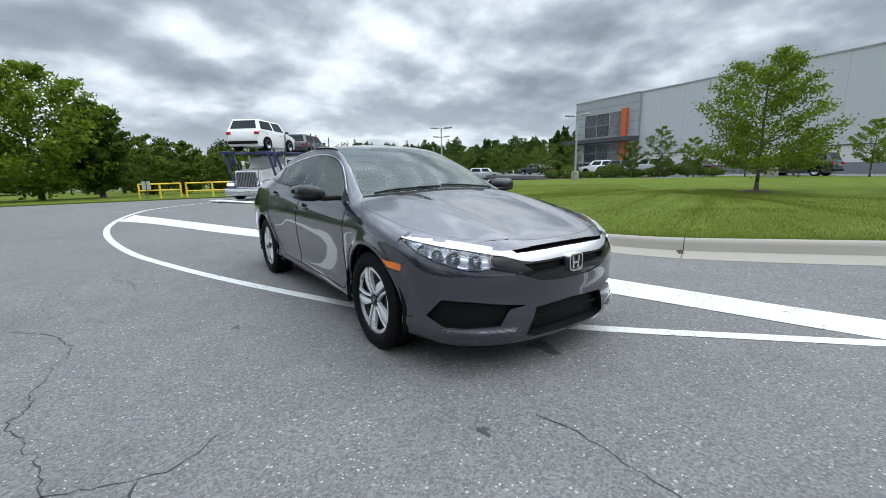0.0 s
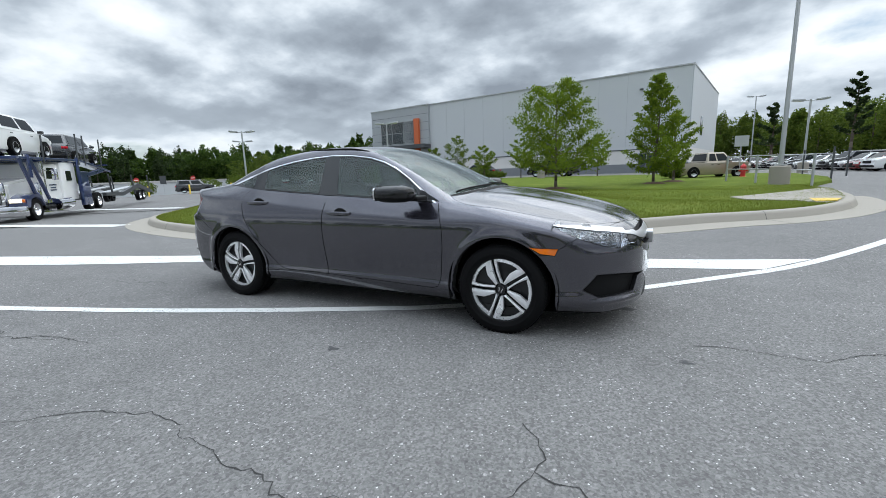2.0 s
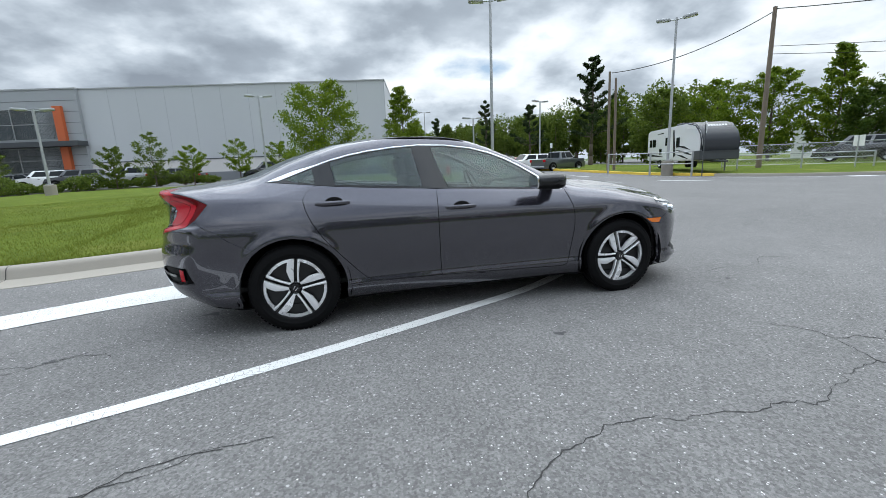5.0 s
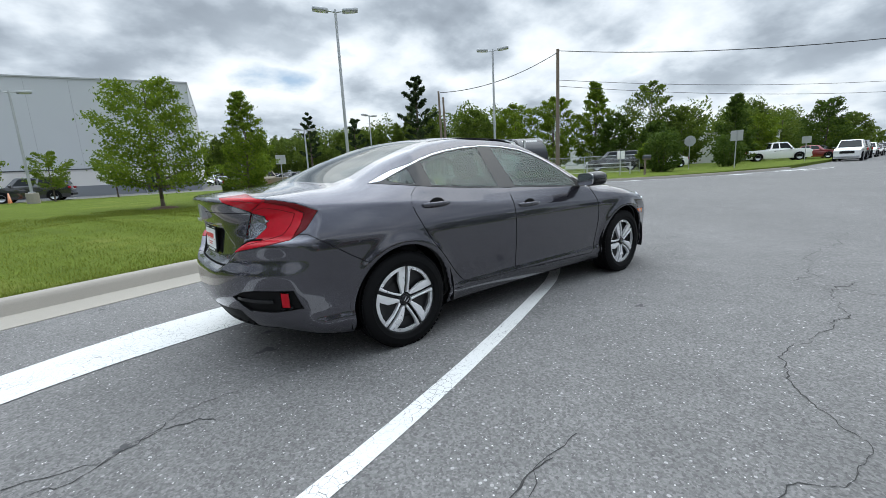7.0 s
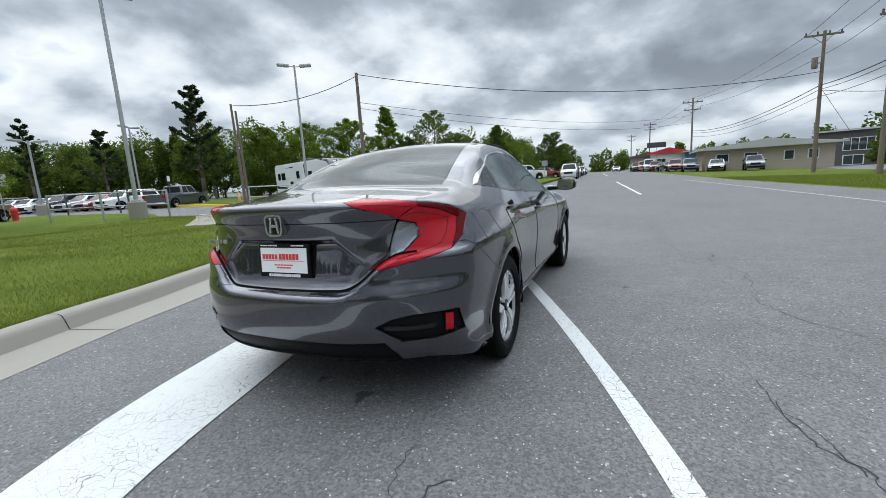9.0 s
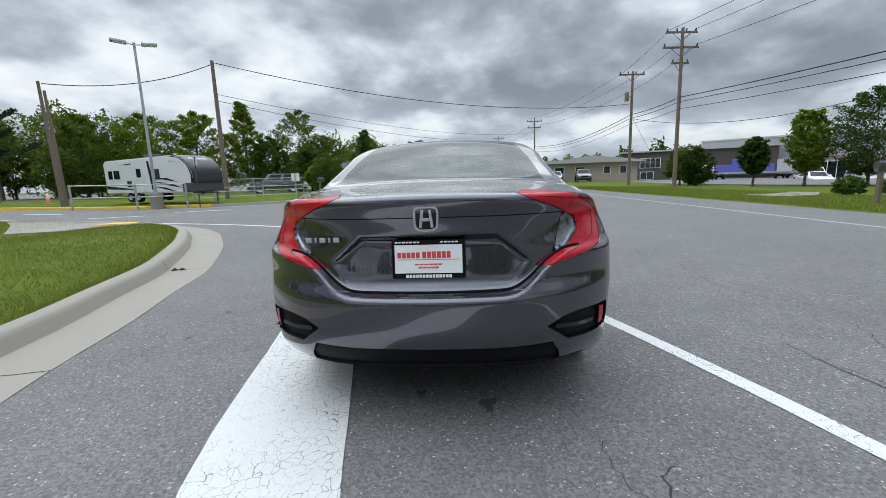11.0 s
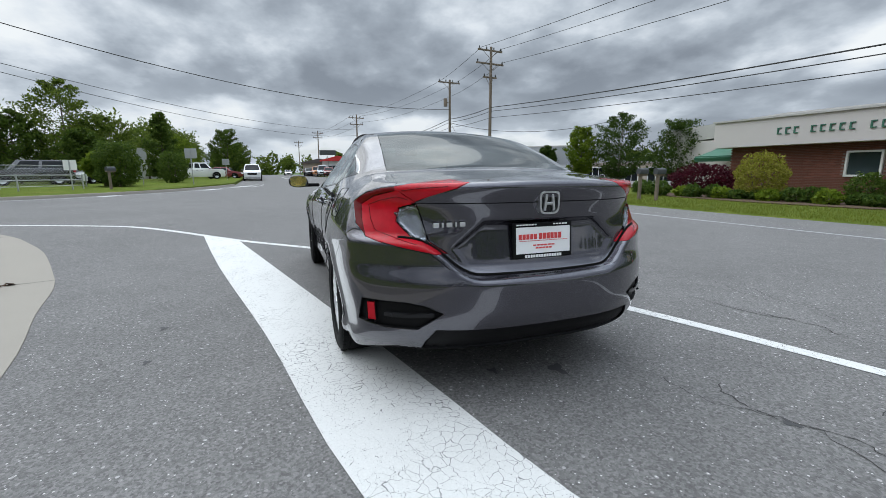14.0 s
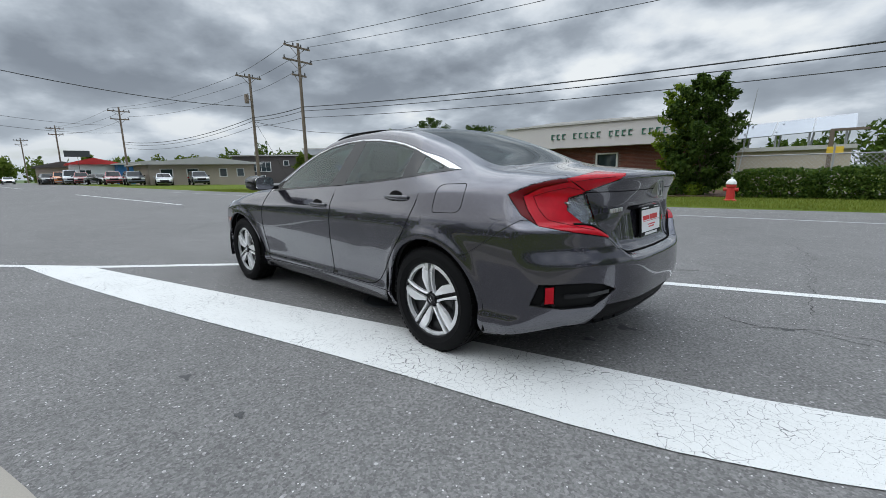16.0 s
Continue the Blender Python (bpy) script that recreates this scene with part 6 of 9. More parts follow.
    seam(pts, 0.0065, UNDER, "bumper_joint", car, "dark joint between boot and bumper")
    # fuel flap on the driver's side
    loop = [(-1.488 + 0.105 * math.copysign(abs(math.cos(a)) ** 0.35, math.cos(a)), 0.925 + 0.078 * math.copysign(abs(math.sin(a)) ** 0.35, math.sin(a)) - 0.12 * 0.105 * math.cos(a)) for a in (2 * math.pi * i / 48 for i in range(49))]
    seam([on_shell(x, z, 1, 0.0003) for x, z in loop], 0.0018, UNDER, "fuel_flap_joint", car, "dark joint of the fuel flap")
    for s in (1, -1):
        # roof mouldings
        seam([(x, s * (0.522 - 0.05 * max(0, -0.45 - x)), float(top_of(np.array([x]), np.array([0.522 - 0.05 * max(0, -0.45 - x)]))[0]) - 0.004) for x in np.linspace(-0.86, 0.05, 20)], 0.006, BLACKPLASTIC, "roof_moulding", car, "black roof moulding")
    # emblem, model letters and plate
    bm = bmesh.new()
    for sx, z, tilt, size in ((-2.318, 0.955, 0, 0.052),):
        outer = [(size * math.copysign(abs(math.cos(a)) ** 0.45, math.cos(a)) * (1 + 0.08 * math.sin(a)), z + size * math.copysign(abs(math.sin(a)) ** 0.45, math.sin(a))) for a in (2 * math.pi * i / 32 for i in range(32))]
        small = [(y * 0.84, z + (w - z) * 0.84) for y, w in outer]
        for k in range(32):
            j = (k + 1) % 32
            quad = [outer[k], outer[j], small[j], small[k]]
            prism(bm, quad, sx - 0.012, sx + 0.02, "yz")
        for q in (-1, 1):
            box(bm, (sx - 0.004, q * 0.020, z), (0.016, 0.012, 0.074), (q * 7, 0, 0), 0.002)
        box(bm, (sx - 0.004, 0, z - 0.004), (0.014, 0.034, 0.012), (0, 0, 0), 0.002)
    part("rear_emblem", bm, BRIGHT, car, "chrome emblem frame")
    bm = bmesh.new()
    prism(bm, [(0.044 * math.copysign(abs(math.cos(a)) ** 0.45, math.cos(a)), 0.955 + 0.044 * math.copysign(abs(math.sin(a)) ** 0.45, math.sin(a))) for a in (2 * math.pi * i / 32 for i in range(32))], -2.319, -2.30, "yz")
    part("emblem_back", bm, BLACKGLOSS, car, "dark emblem field")
    bm = bmesh.new()
    z, sx = 0.613, 2.268
    outer = [(0.060 * math.copysign(abs(math.cos(a)) ** 0.45, math.cos(a)) * (1 + 0.08 * math.sin(a)), z + 0.052 * math.copysign(abs(math.sin(a)) ** 0.45, math.sin(a))) for a in (2 * math.pi * i / 32 for i in range(32))]
    small = [(y * 0.84, z + (w - z) * 0.84) for y, w in outer]
    for k in range(32):
        j = (k + 1) % 32
        prism(bm, [outer[k], outer[j], small[j], small[k]], sx - 0.03, sx + 0.014, "yz")
    for q in (-1, 1):
        box(bm, (sx + 0.004, q * 0.023, z), (0.016, 0.013, 0.076), (-q * 7, 0, 0), 0.002)
    box(bm, (sx + 0.004, 0, z - 0.004), (0.014, 0.036, 0.012), (0, 0, 0), 0.002)
    part("front_emblem", bm, BRIGHT, car, "chrome emblem frame")
    bm = bmesh.new()
    prism(bm, [(y * 0.86, z + (w - z) * 0.86) for y, w in outer], sx - 0.025, sx + 0.002, "yz")
    part("emblem_back", bm, BLACKGLOSS, car, "dark emblem field")
    for i in range(5):
        bm = bmesh.new()
        w = 0.008 if i in (1, 3) else 0.026
        box(bm, (-2.272, 0.525 - 0.0305 * i, 0.868), (0.008, w, 0.020), (0, 0, 0), 0.002)
        part("letter_bar", bm, BRIGHT, car, "bright letter bar")
    bm = bmesh.new()
    box(bm, (-2.283, 0, 0.778), (0.012, 0.318, 0.166), (0, 4, 0), 0.005)
    frame_ = part("plate_frame", bm, BLACKPLASTIC, car, "black plate frame")
    bm = bmesh.new()
    box(bm, (-2.2905, 0, 0.780), (0.003, 0.290, 0.122), (0, 4, 0))
    plate = part("plate", bm, WHITEPLATE, frame_, "white dealer plate with red print")
    bm = bmesh.new()
    for y, z, w, h in ((0.085, 0.797, 0.10, 0.024), (-0.035, 0.798, 0.125, 0.028), (0.0, 0.778, 0.26, 0.002), (0.0, 0.757, 0.12, 0.006), (0.0, 0.744, 0.09, 0.007)):
        n_ = max(1, int(w / 0.018))
        for i in range(n_):
            box(bm, (-2.2925 + (z - 0.78) * 0.07, y + w / 2 - (i + 0.5) * w / n_, z), (0.002, w / n_ * (0.8 if h > 0.003 else 1.0), h), (0, 4, 0))
    part("plate_print", bm, PLATERED, frame_, "red bars of print")
    bm = bmesh.new()
    for y, z, w, h in ((0.0, 0.706, 0.20, 0.013), (0.09, 0.852, 0.11, 0.006), (-0.09, 0.852, 0.08, 0.006)):
        n_ = max(1, int(w / 0.014))
        for i in range(n_):
            box(bm, (-2.2905 + (z - 0.78) * 0.07, y + w / 2 - (i + 0.5) * w / n_, z), (0.002, w / n_ * 0.75, h), (0, 4, 0))
    part("frame_print", bm, WHITEPLATE, frame_, "white bars of print")
    # wipers
    for y0, y1 in ((0.52, -0.02), (-0.06, -0.60)):
        bm = bmesh.new()
        pts = []
        for i in range(9):
            y = y0 + (y1 - y0) * i / 8
            x = 1.015 - 0.16 * y * y - 0.02 - 0.03 * i / 8
            pts.append((x, y, float(top_of(np.array([x]), np.array([abs(y)]))[0]) + 0.008))
        tube(bm, pts, 0.007)
        part("wiper", bm, BLACKPLASTIC, car, "black wiper arm")


def add_cabin(car):
    bm = bmesh.new()
    box(bm, (-0.35, 0, 0.30), (2.9, 1.40, 0.04), (0, 0, 0), 0.01)
    part("cabin_floor", bm, CABIN, car)
    bm = bmesh.new()
    box(bm, (0.78, 0, 0.84), (0.50, 1.40, 0.22), (0, 6, 0), 0.06)
    box(bm, (0.60, 0.37, 0.96), (0.20, 0.36, 0.08), (0, 0, 0), 0.03)
    part("dashboard", bm, CABIN, car, "black dashboard", True, 40)
    bm = bmesh.new()
    lathe(bm, [(0.185 + 0.014 * math.cos(a), 0.014 * math.sin(a)) for a in (2 * math.pi * i / 10 for i in range(11))], 36)
    box(bm, (0, 0, 0), (0.34, 0.05, 0.02), (0, 0, 0), 0.008)
    lathe(bm, [(0.001, 0.03), (0.05, 0.025), (0.06, 0.0)], 20)
    bmesh.ops.transform(bm, matrix=pose(0.42, 0.37, 0.92, 0, 65, 0), verts=bm.verts)
    part("steering_wheel", bm, CABIN, car, "black steering wheel", True, 40)
    for y in (0.37, -0.37):
        bm = bmesh.new()
        box(bm, (0.10, y, 0.50), (0.54, 0.52, 0.16), (0, -6, 0), 0.05)
        box(bm, (-0.24, y, 0.78), (0.14, 0.50, 0.62), (0, -18, 0), 0.06, 0.86)
        seat = part("front_seat", bm, SEAT, car, "grey cloth front seat", True, 50)
        bm = bmesh.new()
        box(bm, (-0.36, y, 1.16), (0.10, 0.26, 0.18), (0, -14, 0), 0.045)
        for q in (-0.06, 0.06):
            rod(bm, (-0.345, y + q, 1.10), (-0.325, y + q, 1.02), 0.006, seg=6)
        part("headrest", bm, SEAT, seat, "", True, 50)
    bm = bmesh.new()
    box(bm, (-0.92, 0, 0.50), (0.50, 1.26, 0.18), (0, -6, 0), 0.05)
    box(bm, (-1.20, 0, 0.78), (0.16, 1.22, 0.58), (0, -22, 0), 0.06)
    bench = part("rear_bench", bm, SEAT, car, "grey cloth rear bench", True, 50)
    for y in (0.38, -0.38, 0.0):
        bm = bmesh.new()
        box(bm, (-1.34, y, 1.105), (0.10, 0.24, 0.13 if y else 0.09), (0, -14, 0), 0.04)
        part("headrest", bm, SEAT, bench, "", True, 50)
    bm = bmesh.new()
    box(bm, (-1.52, 0, 1.045), (0.40, 1.20, 0.03), (0, 4, 0), 0.01)
    part("parcel_shelf", bm, CABIN, car)
    bm = bmesh.new()
    box(bm, (0.12, 0, 1.275), (0.03, 0.22, 0.07), (0, 20, 0), 0.02)
    part("inside_mirror", bm, CABIN, car)
    # pillars' inner trim and belts
    for s in (1, -1):
        bm = bmesh.new()
        box(bm, (-0.285, s * 0.640, 1.13), (0.09, 0.02, 0.36), (s * 30, 0, 0), 0.008)
        part("pillar_trim", bm, CABIN, car)


add_wheels(sedan)
add_trim(sedan)
add_cabin(sedan)


# ---- trees and shrubs ----
RNG = np.random.default_rng(7)


def leaf_mesh(name, centres, size, material, parent=None, label="", flat=0.0):
    """Single leaves or sprays, each its own small bent quad, at the centres."""
    n = len(centres)
    d = RNG.normal(size=(n, 3))
    d[:, 2] *= 1 - flat
    d /= np.linalg.norm(d, axis=1, keepdims=True)
    e = np.cross(d, RNG.normal(size=(n, 3)))
    e /= np.linalg.norm(e, axis=1, keepdims=True) + 1e-9
    s = size * RNG.uniform(0.55, 1.25, (n, 1))
    up = np.cross(d, e) * s * 0.22
    co = np.stack([centres - d * s, centres - e * s * 0.5 + up, centres + d * s, centres + e * s * 0.5 + up], 1).reshape(-1, 3)
    me = bpy.data.meshes.new(name)
    me.vertices.add(4 * n)
    me.vertices.foreach_set("co", co.ravel())
    me.loops.add(4 * n)
    me.loops.foreach_set("vertex_index", np.arange(4 * n, dtype=np.int32))
    me.polygons.add(n)
    me.polygons.foreach_set("loop_start", np.arange(0, 4 * n, 4, dtype=np.int32))
    me.update(calc_edges=True)
    me.materials.append(material)
    ob = new(name, me)
    ob.parent = parent
    if label:
        tagged(ob, label)
    return ob


def crown_points(height, base, width, n, shape, clumps):
    """Points in clumps along limbs; shape gives the crown's outline. Returns points and limb ends."""
    ends, pts = [], []
    for i in range(clumps):
        t = (i + RNG.uniform(0, 1)) / clumps
        r = {"round": math.sqrt(max(0.0, 1 - (2 * t - 0.95) ** 2)) * 0.95 + 0.12, "cone": math.sin(math.pi * (0.17 + 0.78 * t)) ** 0.7 * (1.12 - 0.62 * t), "spread": min(1.0, 0.62 + 1.3 * t) * (1.12 - 0.72 * t ** 1.7),
             "oval": math.sin(math.pi * (0.12 + 0.80 * t)) ** 0.7, "pine": (0.45 + 0.55 * abs(math.sin(t * 9.5))) * (1.12 - t) ** 0.75}[shape]
        r *= width / 2 * (RNG.uniform(0.35, 1.15) if shape == "pine" else RNG.uniform(0.55, 1.0))
        a = i * 2.399963 + RNG.uniform(-0.5, 0.5)
        end = np.array([math.cos(a) * r, math.sin(a) * r, base + (height - base) * t])
        ends.append(end)
    ends = np.array(ends)
    per = n // clumps
    for e in ends:
        reach = np.hypot(e[0], e[1])
        root = np.array([0, 0, max(base * 0.9, e[2] - 0.45 * reach - 0.1)])
        u = RNG.beta(2.6, 1.1, (per, 1)) * 1.06
        thick = (0.035 * width + 0.08 * reach) * (1.25 - 0.7 * u) * (0.6 if shape == "pine" else 1.0)
        p = root + (e - root) * u + RNG.normal(size=(per, 3)) * np.array([1.0, 1.0, 0.5]) * thick
        p[:, 2] -= 0.05 * reach * np.sin(u[:, 0] * 3)
        pts.append(p)
    return np.concatenate(pts), ends


def tree(name, at, height, width, base, n, leaf, material, shape="round", clumps=34, trunk=0.10, label="", bare=0.0, group="", stake=False):
    t = thing(name, at, label, "tree", group)
    pts, ends = crown_points(height, base, width, n, shape, clumps)
    bm = bmesh.new()
    knots = [(0, 0, -0.15), (RNG.uniform(-0.05, 0.05), RNG.uniform(-0.05, 0.05), base), (RNG.uniform(-0.1, 0.1) * width * 0.3, RNG.uniform(-0.1, 0.1) * width * 0.3, height * 0.62), (0, 0, height * 0.93)]
    line = smooth_line(knots, height / 9)
    for i, (a, b) in enumerate(zip(line, line[1:])):
        ra, rb = trunk * (1 - 0.9 * i / len(line)), trunk * (1 - 0.9 * (i + 1) / len(line))
        rod(bm, a, b, ra * (1.35 if i == 0 else 1), rb, seg=8)
    part("trunk", bm, TRUNK, t, "", True)
    bm = bmesh.new()
    for e in ends[:: max(1, len(ends) // 26)]:
        z0 = max(base * 0.85, e[2] - (0.30 + 0.25 * RNG.uniform()) * (np.hypot(e[0], e[1]) + 0.4))
        k = min(1.0, z0 / height)
        a = Vector((0, 0, z0))
        mid = (a + Vector(e)) / 2 + Vector((0, 0, -0.06 * width * RNG.uniform()))
        r = trunk * 0.42 * (1.05 - k)
        rod(bm, a, mid, r, r * 0.65, seg=5, caps=False)
        rod(bm, mid, e, r * 0.65, r * 0.15, seg=5, caps=False)
    part("bough_frame", bm, TRUNK, t, "", True)
    leaf_mesh("crown", pts, leaf, material, t)
    return t


def shrub(name, at, size, n, leaf, material, label, category="shrub", square=2.0, group=""):
    """A bush: leaves over a rounded, lumpy body, thicker at its skin; square above 2 makes it clipped."""
    t = thing(name, at, label, category, group)
    d = RNG.normal(size=(n, 3))
    k = (np.abs(d) ** square).sum(1, keepdims=True) ** (1 / square)
    d = d / k
    lump = 1 + 0.10 * np.sin(d[:, :1] * 7 + at[0]) * np.cos(d[:, 1:2] * 6) + 0.06 * np.sin(d[:, 2:] * 9)
    r = RNG.uniform(0.25, 1, (n, 1)) ** 0.35 * (lump if square < 4 else 1 + 0.02 * RNG.normal(size=(n, 1)))
    p = d * r * np.array(size) / 2
    p[:, 2] += size[2] / 2
    p = p[p[:, 2] > 0.02]
    leaf_mesh("foliage", p, leaf, material, t)
    bm = bmesh.new()
    for i in range(5):
        a = 2 * math.pi * i / 5
        rod(bm, (0.04 * math.cos(a), 0.04 * math.sin(a), -0.1), (size[0] * 0.22 * math.cos(a), size[1] * 0.22 * math.sin(a), size[2] * 0.6), 0.035, 0.012, seg=5)
    part("stem_frame", bm, TRUNK, t)
    return t


def woodland(name, line, depth, low_, high, gap, leaf, per, material, label, ground=gz, pines=0.2):
    """A belt of far trees, as one sheet of crowns and trunks."""
    pts, bm = [], bmesh.new()
    l = smooth_line([(x, y, 0) for x, y in line], gap)
    for p in l:
        for row in range(3):
            x, y = p.x + RNG.normal() * gap * 0.4, p.y + RNG.normal() * gap * 0.4
            nx = p - Vector((0, -3, 0))
            d = nx.normalized()
            x, y = x + d.x * depth * row / 2, y + d.y * depth * row / 2
            h = RNG.uniform(low_, high) * (1 + 0.12 * row)
            w = h * RNG.uniform(0.45, 0.8)
            z0 = ground(x, y)
            if RNG.uniform() < pines:
                h, w, base = h * 1.12, w * 0.5, h * 0.30
            else:
                base = h * 0.06
            u = RNG.normal(size=(per, 3))
            u /= np.linalg.norm(u, axis=1, keepdims=True)
            lump = 1 + 0.22 * np.sin(u[:, :1] * 5 + x) * np.cos(u[:, 1:2] * 6 + y) + 0.14 * np.sin(u[:, 2:] * 8 + x)
            q = u * lump * RNG.uniform(0.55, 1, (per, 1)) ** 0.5 * np.array([w / 2, w / 2, (h - base) / 2])
            q += np.array([x, y, z0 + (h + base) / 2])
            pts.append(q)
            rod(bm, (x, y, z0 - 0.3), (x, y, z0 + h * 0.8), 0.14, 0.05, seg=5, caps=False)
    ob = leaf_mesh(name, np.concatenate(pts), leaf, material)
    tagged(ob, label, "woodland", kind="stuff")
    trunks = link("woodland_trunks", bm, TRUNK)
    tagged(trunks, "grey brown trunks standing in the distant woodland", "woodland", kind="stuff")
    return ob


def on_lawn(x, y):
    return (x, y, float(lawn_height(x, y)))


# lawn trees before the warehouse
def mulch_ring(x, y, z, r):
    bm = bmesh.new()
    lathe(bm, [(0.02, 0.07), (r * 0.5, 0.06), (r, -0.02)], 20)
    ob = link("mulch_ring", bm, MULCH)
    ob.location = (x, y, z)
    tagged(ob, "brown mulch ring round a tree on the lawn", "mulch", "mulch rings", "structure")


SPREAD = "green deciduous tree with loose spreading limbs on the lawn"
for x, y, h, w, b, n, shape, cl in ((-1.38, 13.8, 4.15, 4.1, 0.85, 13500, "spread", 46), (2.15, 16.7, 4.4, 2.6, 0.55, 12000, "cone", 56), (2.9, 18.6, 2.95, 1.95, 0.65, 5000, "round", 26)):
    tree("lawn_tree", on_lawn(x, y), h, w, b, n, 0.055, LEAF_A, shape, cl, 0.065, SPREAD if shape == "spread" else "green young tree with a dense upright crown on the lawn", group="trees on the lawn")
    mulch_ring(x, y, float(lawn_height(x, y)), 0.55)
for x, y, h, w in ((-8.6, 33.5, 3.4, 2.4), (-5.4, 33.0, 3.1, 2.6), (-2.2, 33.8, 3.4, 2.5), (-11.8, 32.8, 2.9, 2.2), (-14.6, 33.2, 4.0, 3.0), (-17.5, 33.8, 3.2, 2.4), (-30.5, 42.0, 4.2, 3.0), (-34.0, 41.0, 3.6, 2.4)):
    tree("lawn_tree", on_lawn(x, y), h, w, 0.95, 2600, 0.08, LEAF_A if x > -12 else LEAF_D, "round", 22, 0.05, "small young tree in new leaf near the warehouse", group="young trees near the warehouse")
for i in range(11):
    x = -27 + 1.55 * i
    shrub("lawn_shrub", on_lawn(x, 34.6 + 0.6 * math.sin(i * 2.1)), (2.0, 1.6, 1.0 + 0.35 * math.sin(i * 1.7)), 900, 0.10, LEAF_D, "low green shrub beside the warehouse lane", group="shrubs along the lane")
shrub("lawn_shrub", on_lawn(3.0, 23.6), (1.3, 1.1, 0.85), 900, 0.10, LEAF_D, "rounded green shrub by the parked pickup")
# big trees at the west
for x, y, h, w, m, lab in ((-34.5, -7.3, 8.7, 8.5, LEAF_A, "large leafy tree in bright spring green"), (-37.5, -13.5, 9.0, 9.0, LEAF_D, "large leafy tree in dull green"), (-36.5, -4.2, 6.9, 4.6, LEAF_B, "dense dark green tree")):
    tree("field_tree", (x, y, gz(x, y)), h, w, 0.9, 15000, 0.16, m, "round", 60, 0.22, lab, group="trees on the field")
for x, y, h in ((-40, 1.5, 4.6), (-42, -1.0, 5.2), (-39, 5, 4.2), (-43, 8, 5)):
    tree("field_tree", (x, y, gz(x, y)), h, h * 0.85, 0.4, 2600, 0.20, LEAF_D, "round", 30, 0.10, "rounded green tree at the field's edge", group="trees on the field")
woodland("pine_woodland", [(-84, -40), (-88, -12), (-90, 10), (-88, 30), (-82, 50)], 14, 5.8, 8.2, 4.2, 0.23, 1300, LEAF_C, "dark pine wood across the western field", pines=0.6)
woodland("west_woodland", [(-56, -6), (-57, 3), (-57, 12)], 6, 3.8, 5.4, 3.0, 0.19, 1200, LEAF_D, "mixed green wood behind the field", pines=0.1)
woodland("north_west_woodland", [(-98, 36), (-86, 50), (-74, 58), (-62, 64), (-50, 70), (-38, 76), (-28, 82)], 8, 6.4, 7.8, 3.0, 0.40, 1500, LEAF_E, "dark green wood beyond the western lot", pines=0.3)
woodland("lot_woodland", [(2, 105), (18, 92), (29, 72), (33, 55), (35, 44), (37, 37)], 9, 5.6, 8.2, 2.9, 0.23, 2300, LEAF_D, "mixed green wood along the parking lot", pines=0.25)
woodland("street_woodland", [(48, 20), (56, 17), (66, 17), (80, 18), (105, 22)], 8, 4.5, 7.0, 3.0, 0.21, 1000, LEAF_D, "leafy trees along the northern side of the street", pines=0.1)
woodland("hill_woodland", [(190, 30), (200, 0), (190, -30), (170, -60), (140, -85), (100, -100)], 30, 7, 10, 9.0, 0.75, 420, LEAF_D, "hazy wooded ridge at the end of the street", ground=lambda x, y: -2.0, pines=0.1)
woodland("south_woodland", [(96, -40), (86, -62), (66, -80), (40, -86), (10, -80), (-20, -72), (-60, -60)], 12, 5, 8, 5.5, 0.45, 420, LEAF_B, "distant wood behind the southern yards", ground=lambda x, y: -1.5, pines=0.15)
# young trees and bushes along the western lane
for x, y, h, w in ((-49.5, 40.5, 5.4, 4.6), (-48.5, 46.5, 5.4, 5.0), (-49.0, 51.5, 5.3, 5.0), (-47.0, 56.5, 6.2, 5.6), (-55.5, 41.5, 4.6, 4.2), (-52.5, 60.5, 6.0, 5.4)):
    tree("lane_tree", (x, y, gz(x, y)), h, w, 0.3, 4200, 0.12, LEAF_D, "round", 40, 0.07, "rounded young green tree beside the western lane", group="trees along the western lane")
for x, y, w, h in ((-56.5, 37.0, 3.2, 2.1), (-56.0, 27.5, 3.2, 2.0), (-51.5, 38.2, 3.4, 2.3)):
    shrub("lane_bush", (x, y, gz(x, y)), (w, w, h), 1800, 0.11, LEAF_D, "loose green bush beside the western lane", group="bushes along the western lane")
# conifers and lot trees
tree("conifer", (22.4, 32.4, gz(22, 32)), 9.9, 5.4, 3.2, 5200, 0.16, LEAF_C, "pine", 40, 0.20, "tall ragged dark conifer behind the lot", group="conifers behind the lot")
for x, y, h, w in ((18.6, 51, 8.6, 4.2), (24, 49, 8.0, 5.0), (14.5, 62, 7.6, 4.4)):
    tree("conifer", (x, y, gz(x, y)), h, w, h * 0.40, 1700, 0.22, LEAF_C, "pine", 20, 0.16, "thin half-bare dark conifer behind the lot", group="conifers behind the lot")
for x, y, h, w, m, s in ((34.5, 30.5, 7.6, 6.5, LEAF_A, "round"), (37.0, 27.0, 8.0, 6.0, LEAF_A, "round"), (39.5, 23.5, 9.2, 5.2, LEAF_A, "cone"), (31.5, 34.0, 7.2, 6.0, LEAF_D, "round")):
    tree("verge_tree", (x, y, gz(x, y) + 0.2), h, w, 0.8, 9500, 0.15, m, s, 52, 0.18, "full leafy tree in bright green behind the trailer", group="trees behind the trailer")
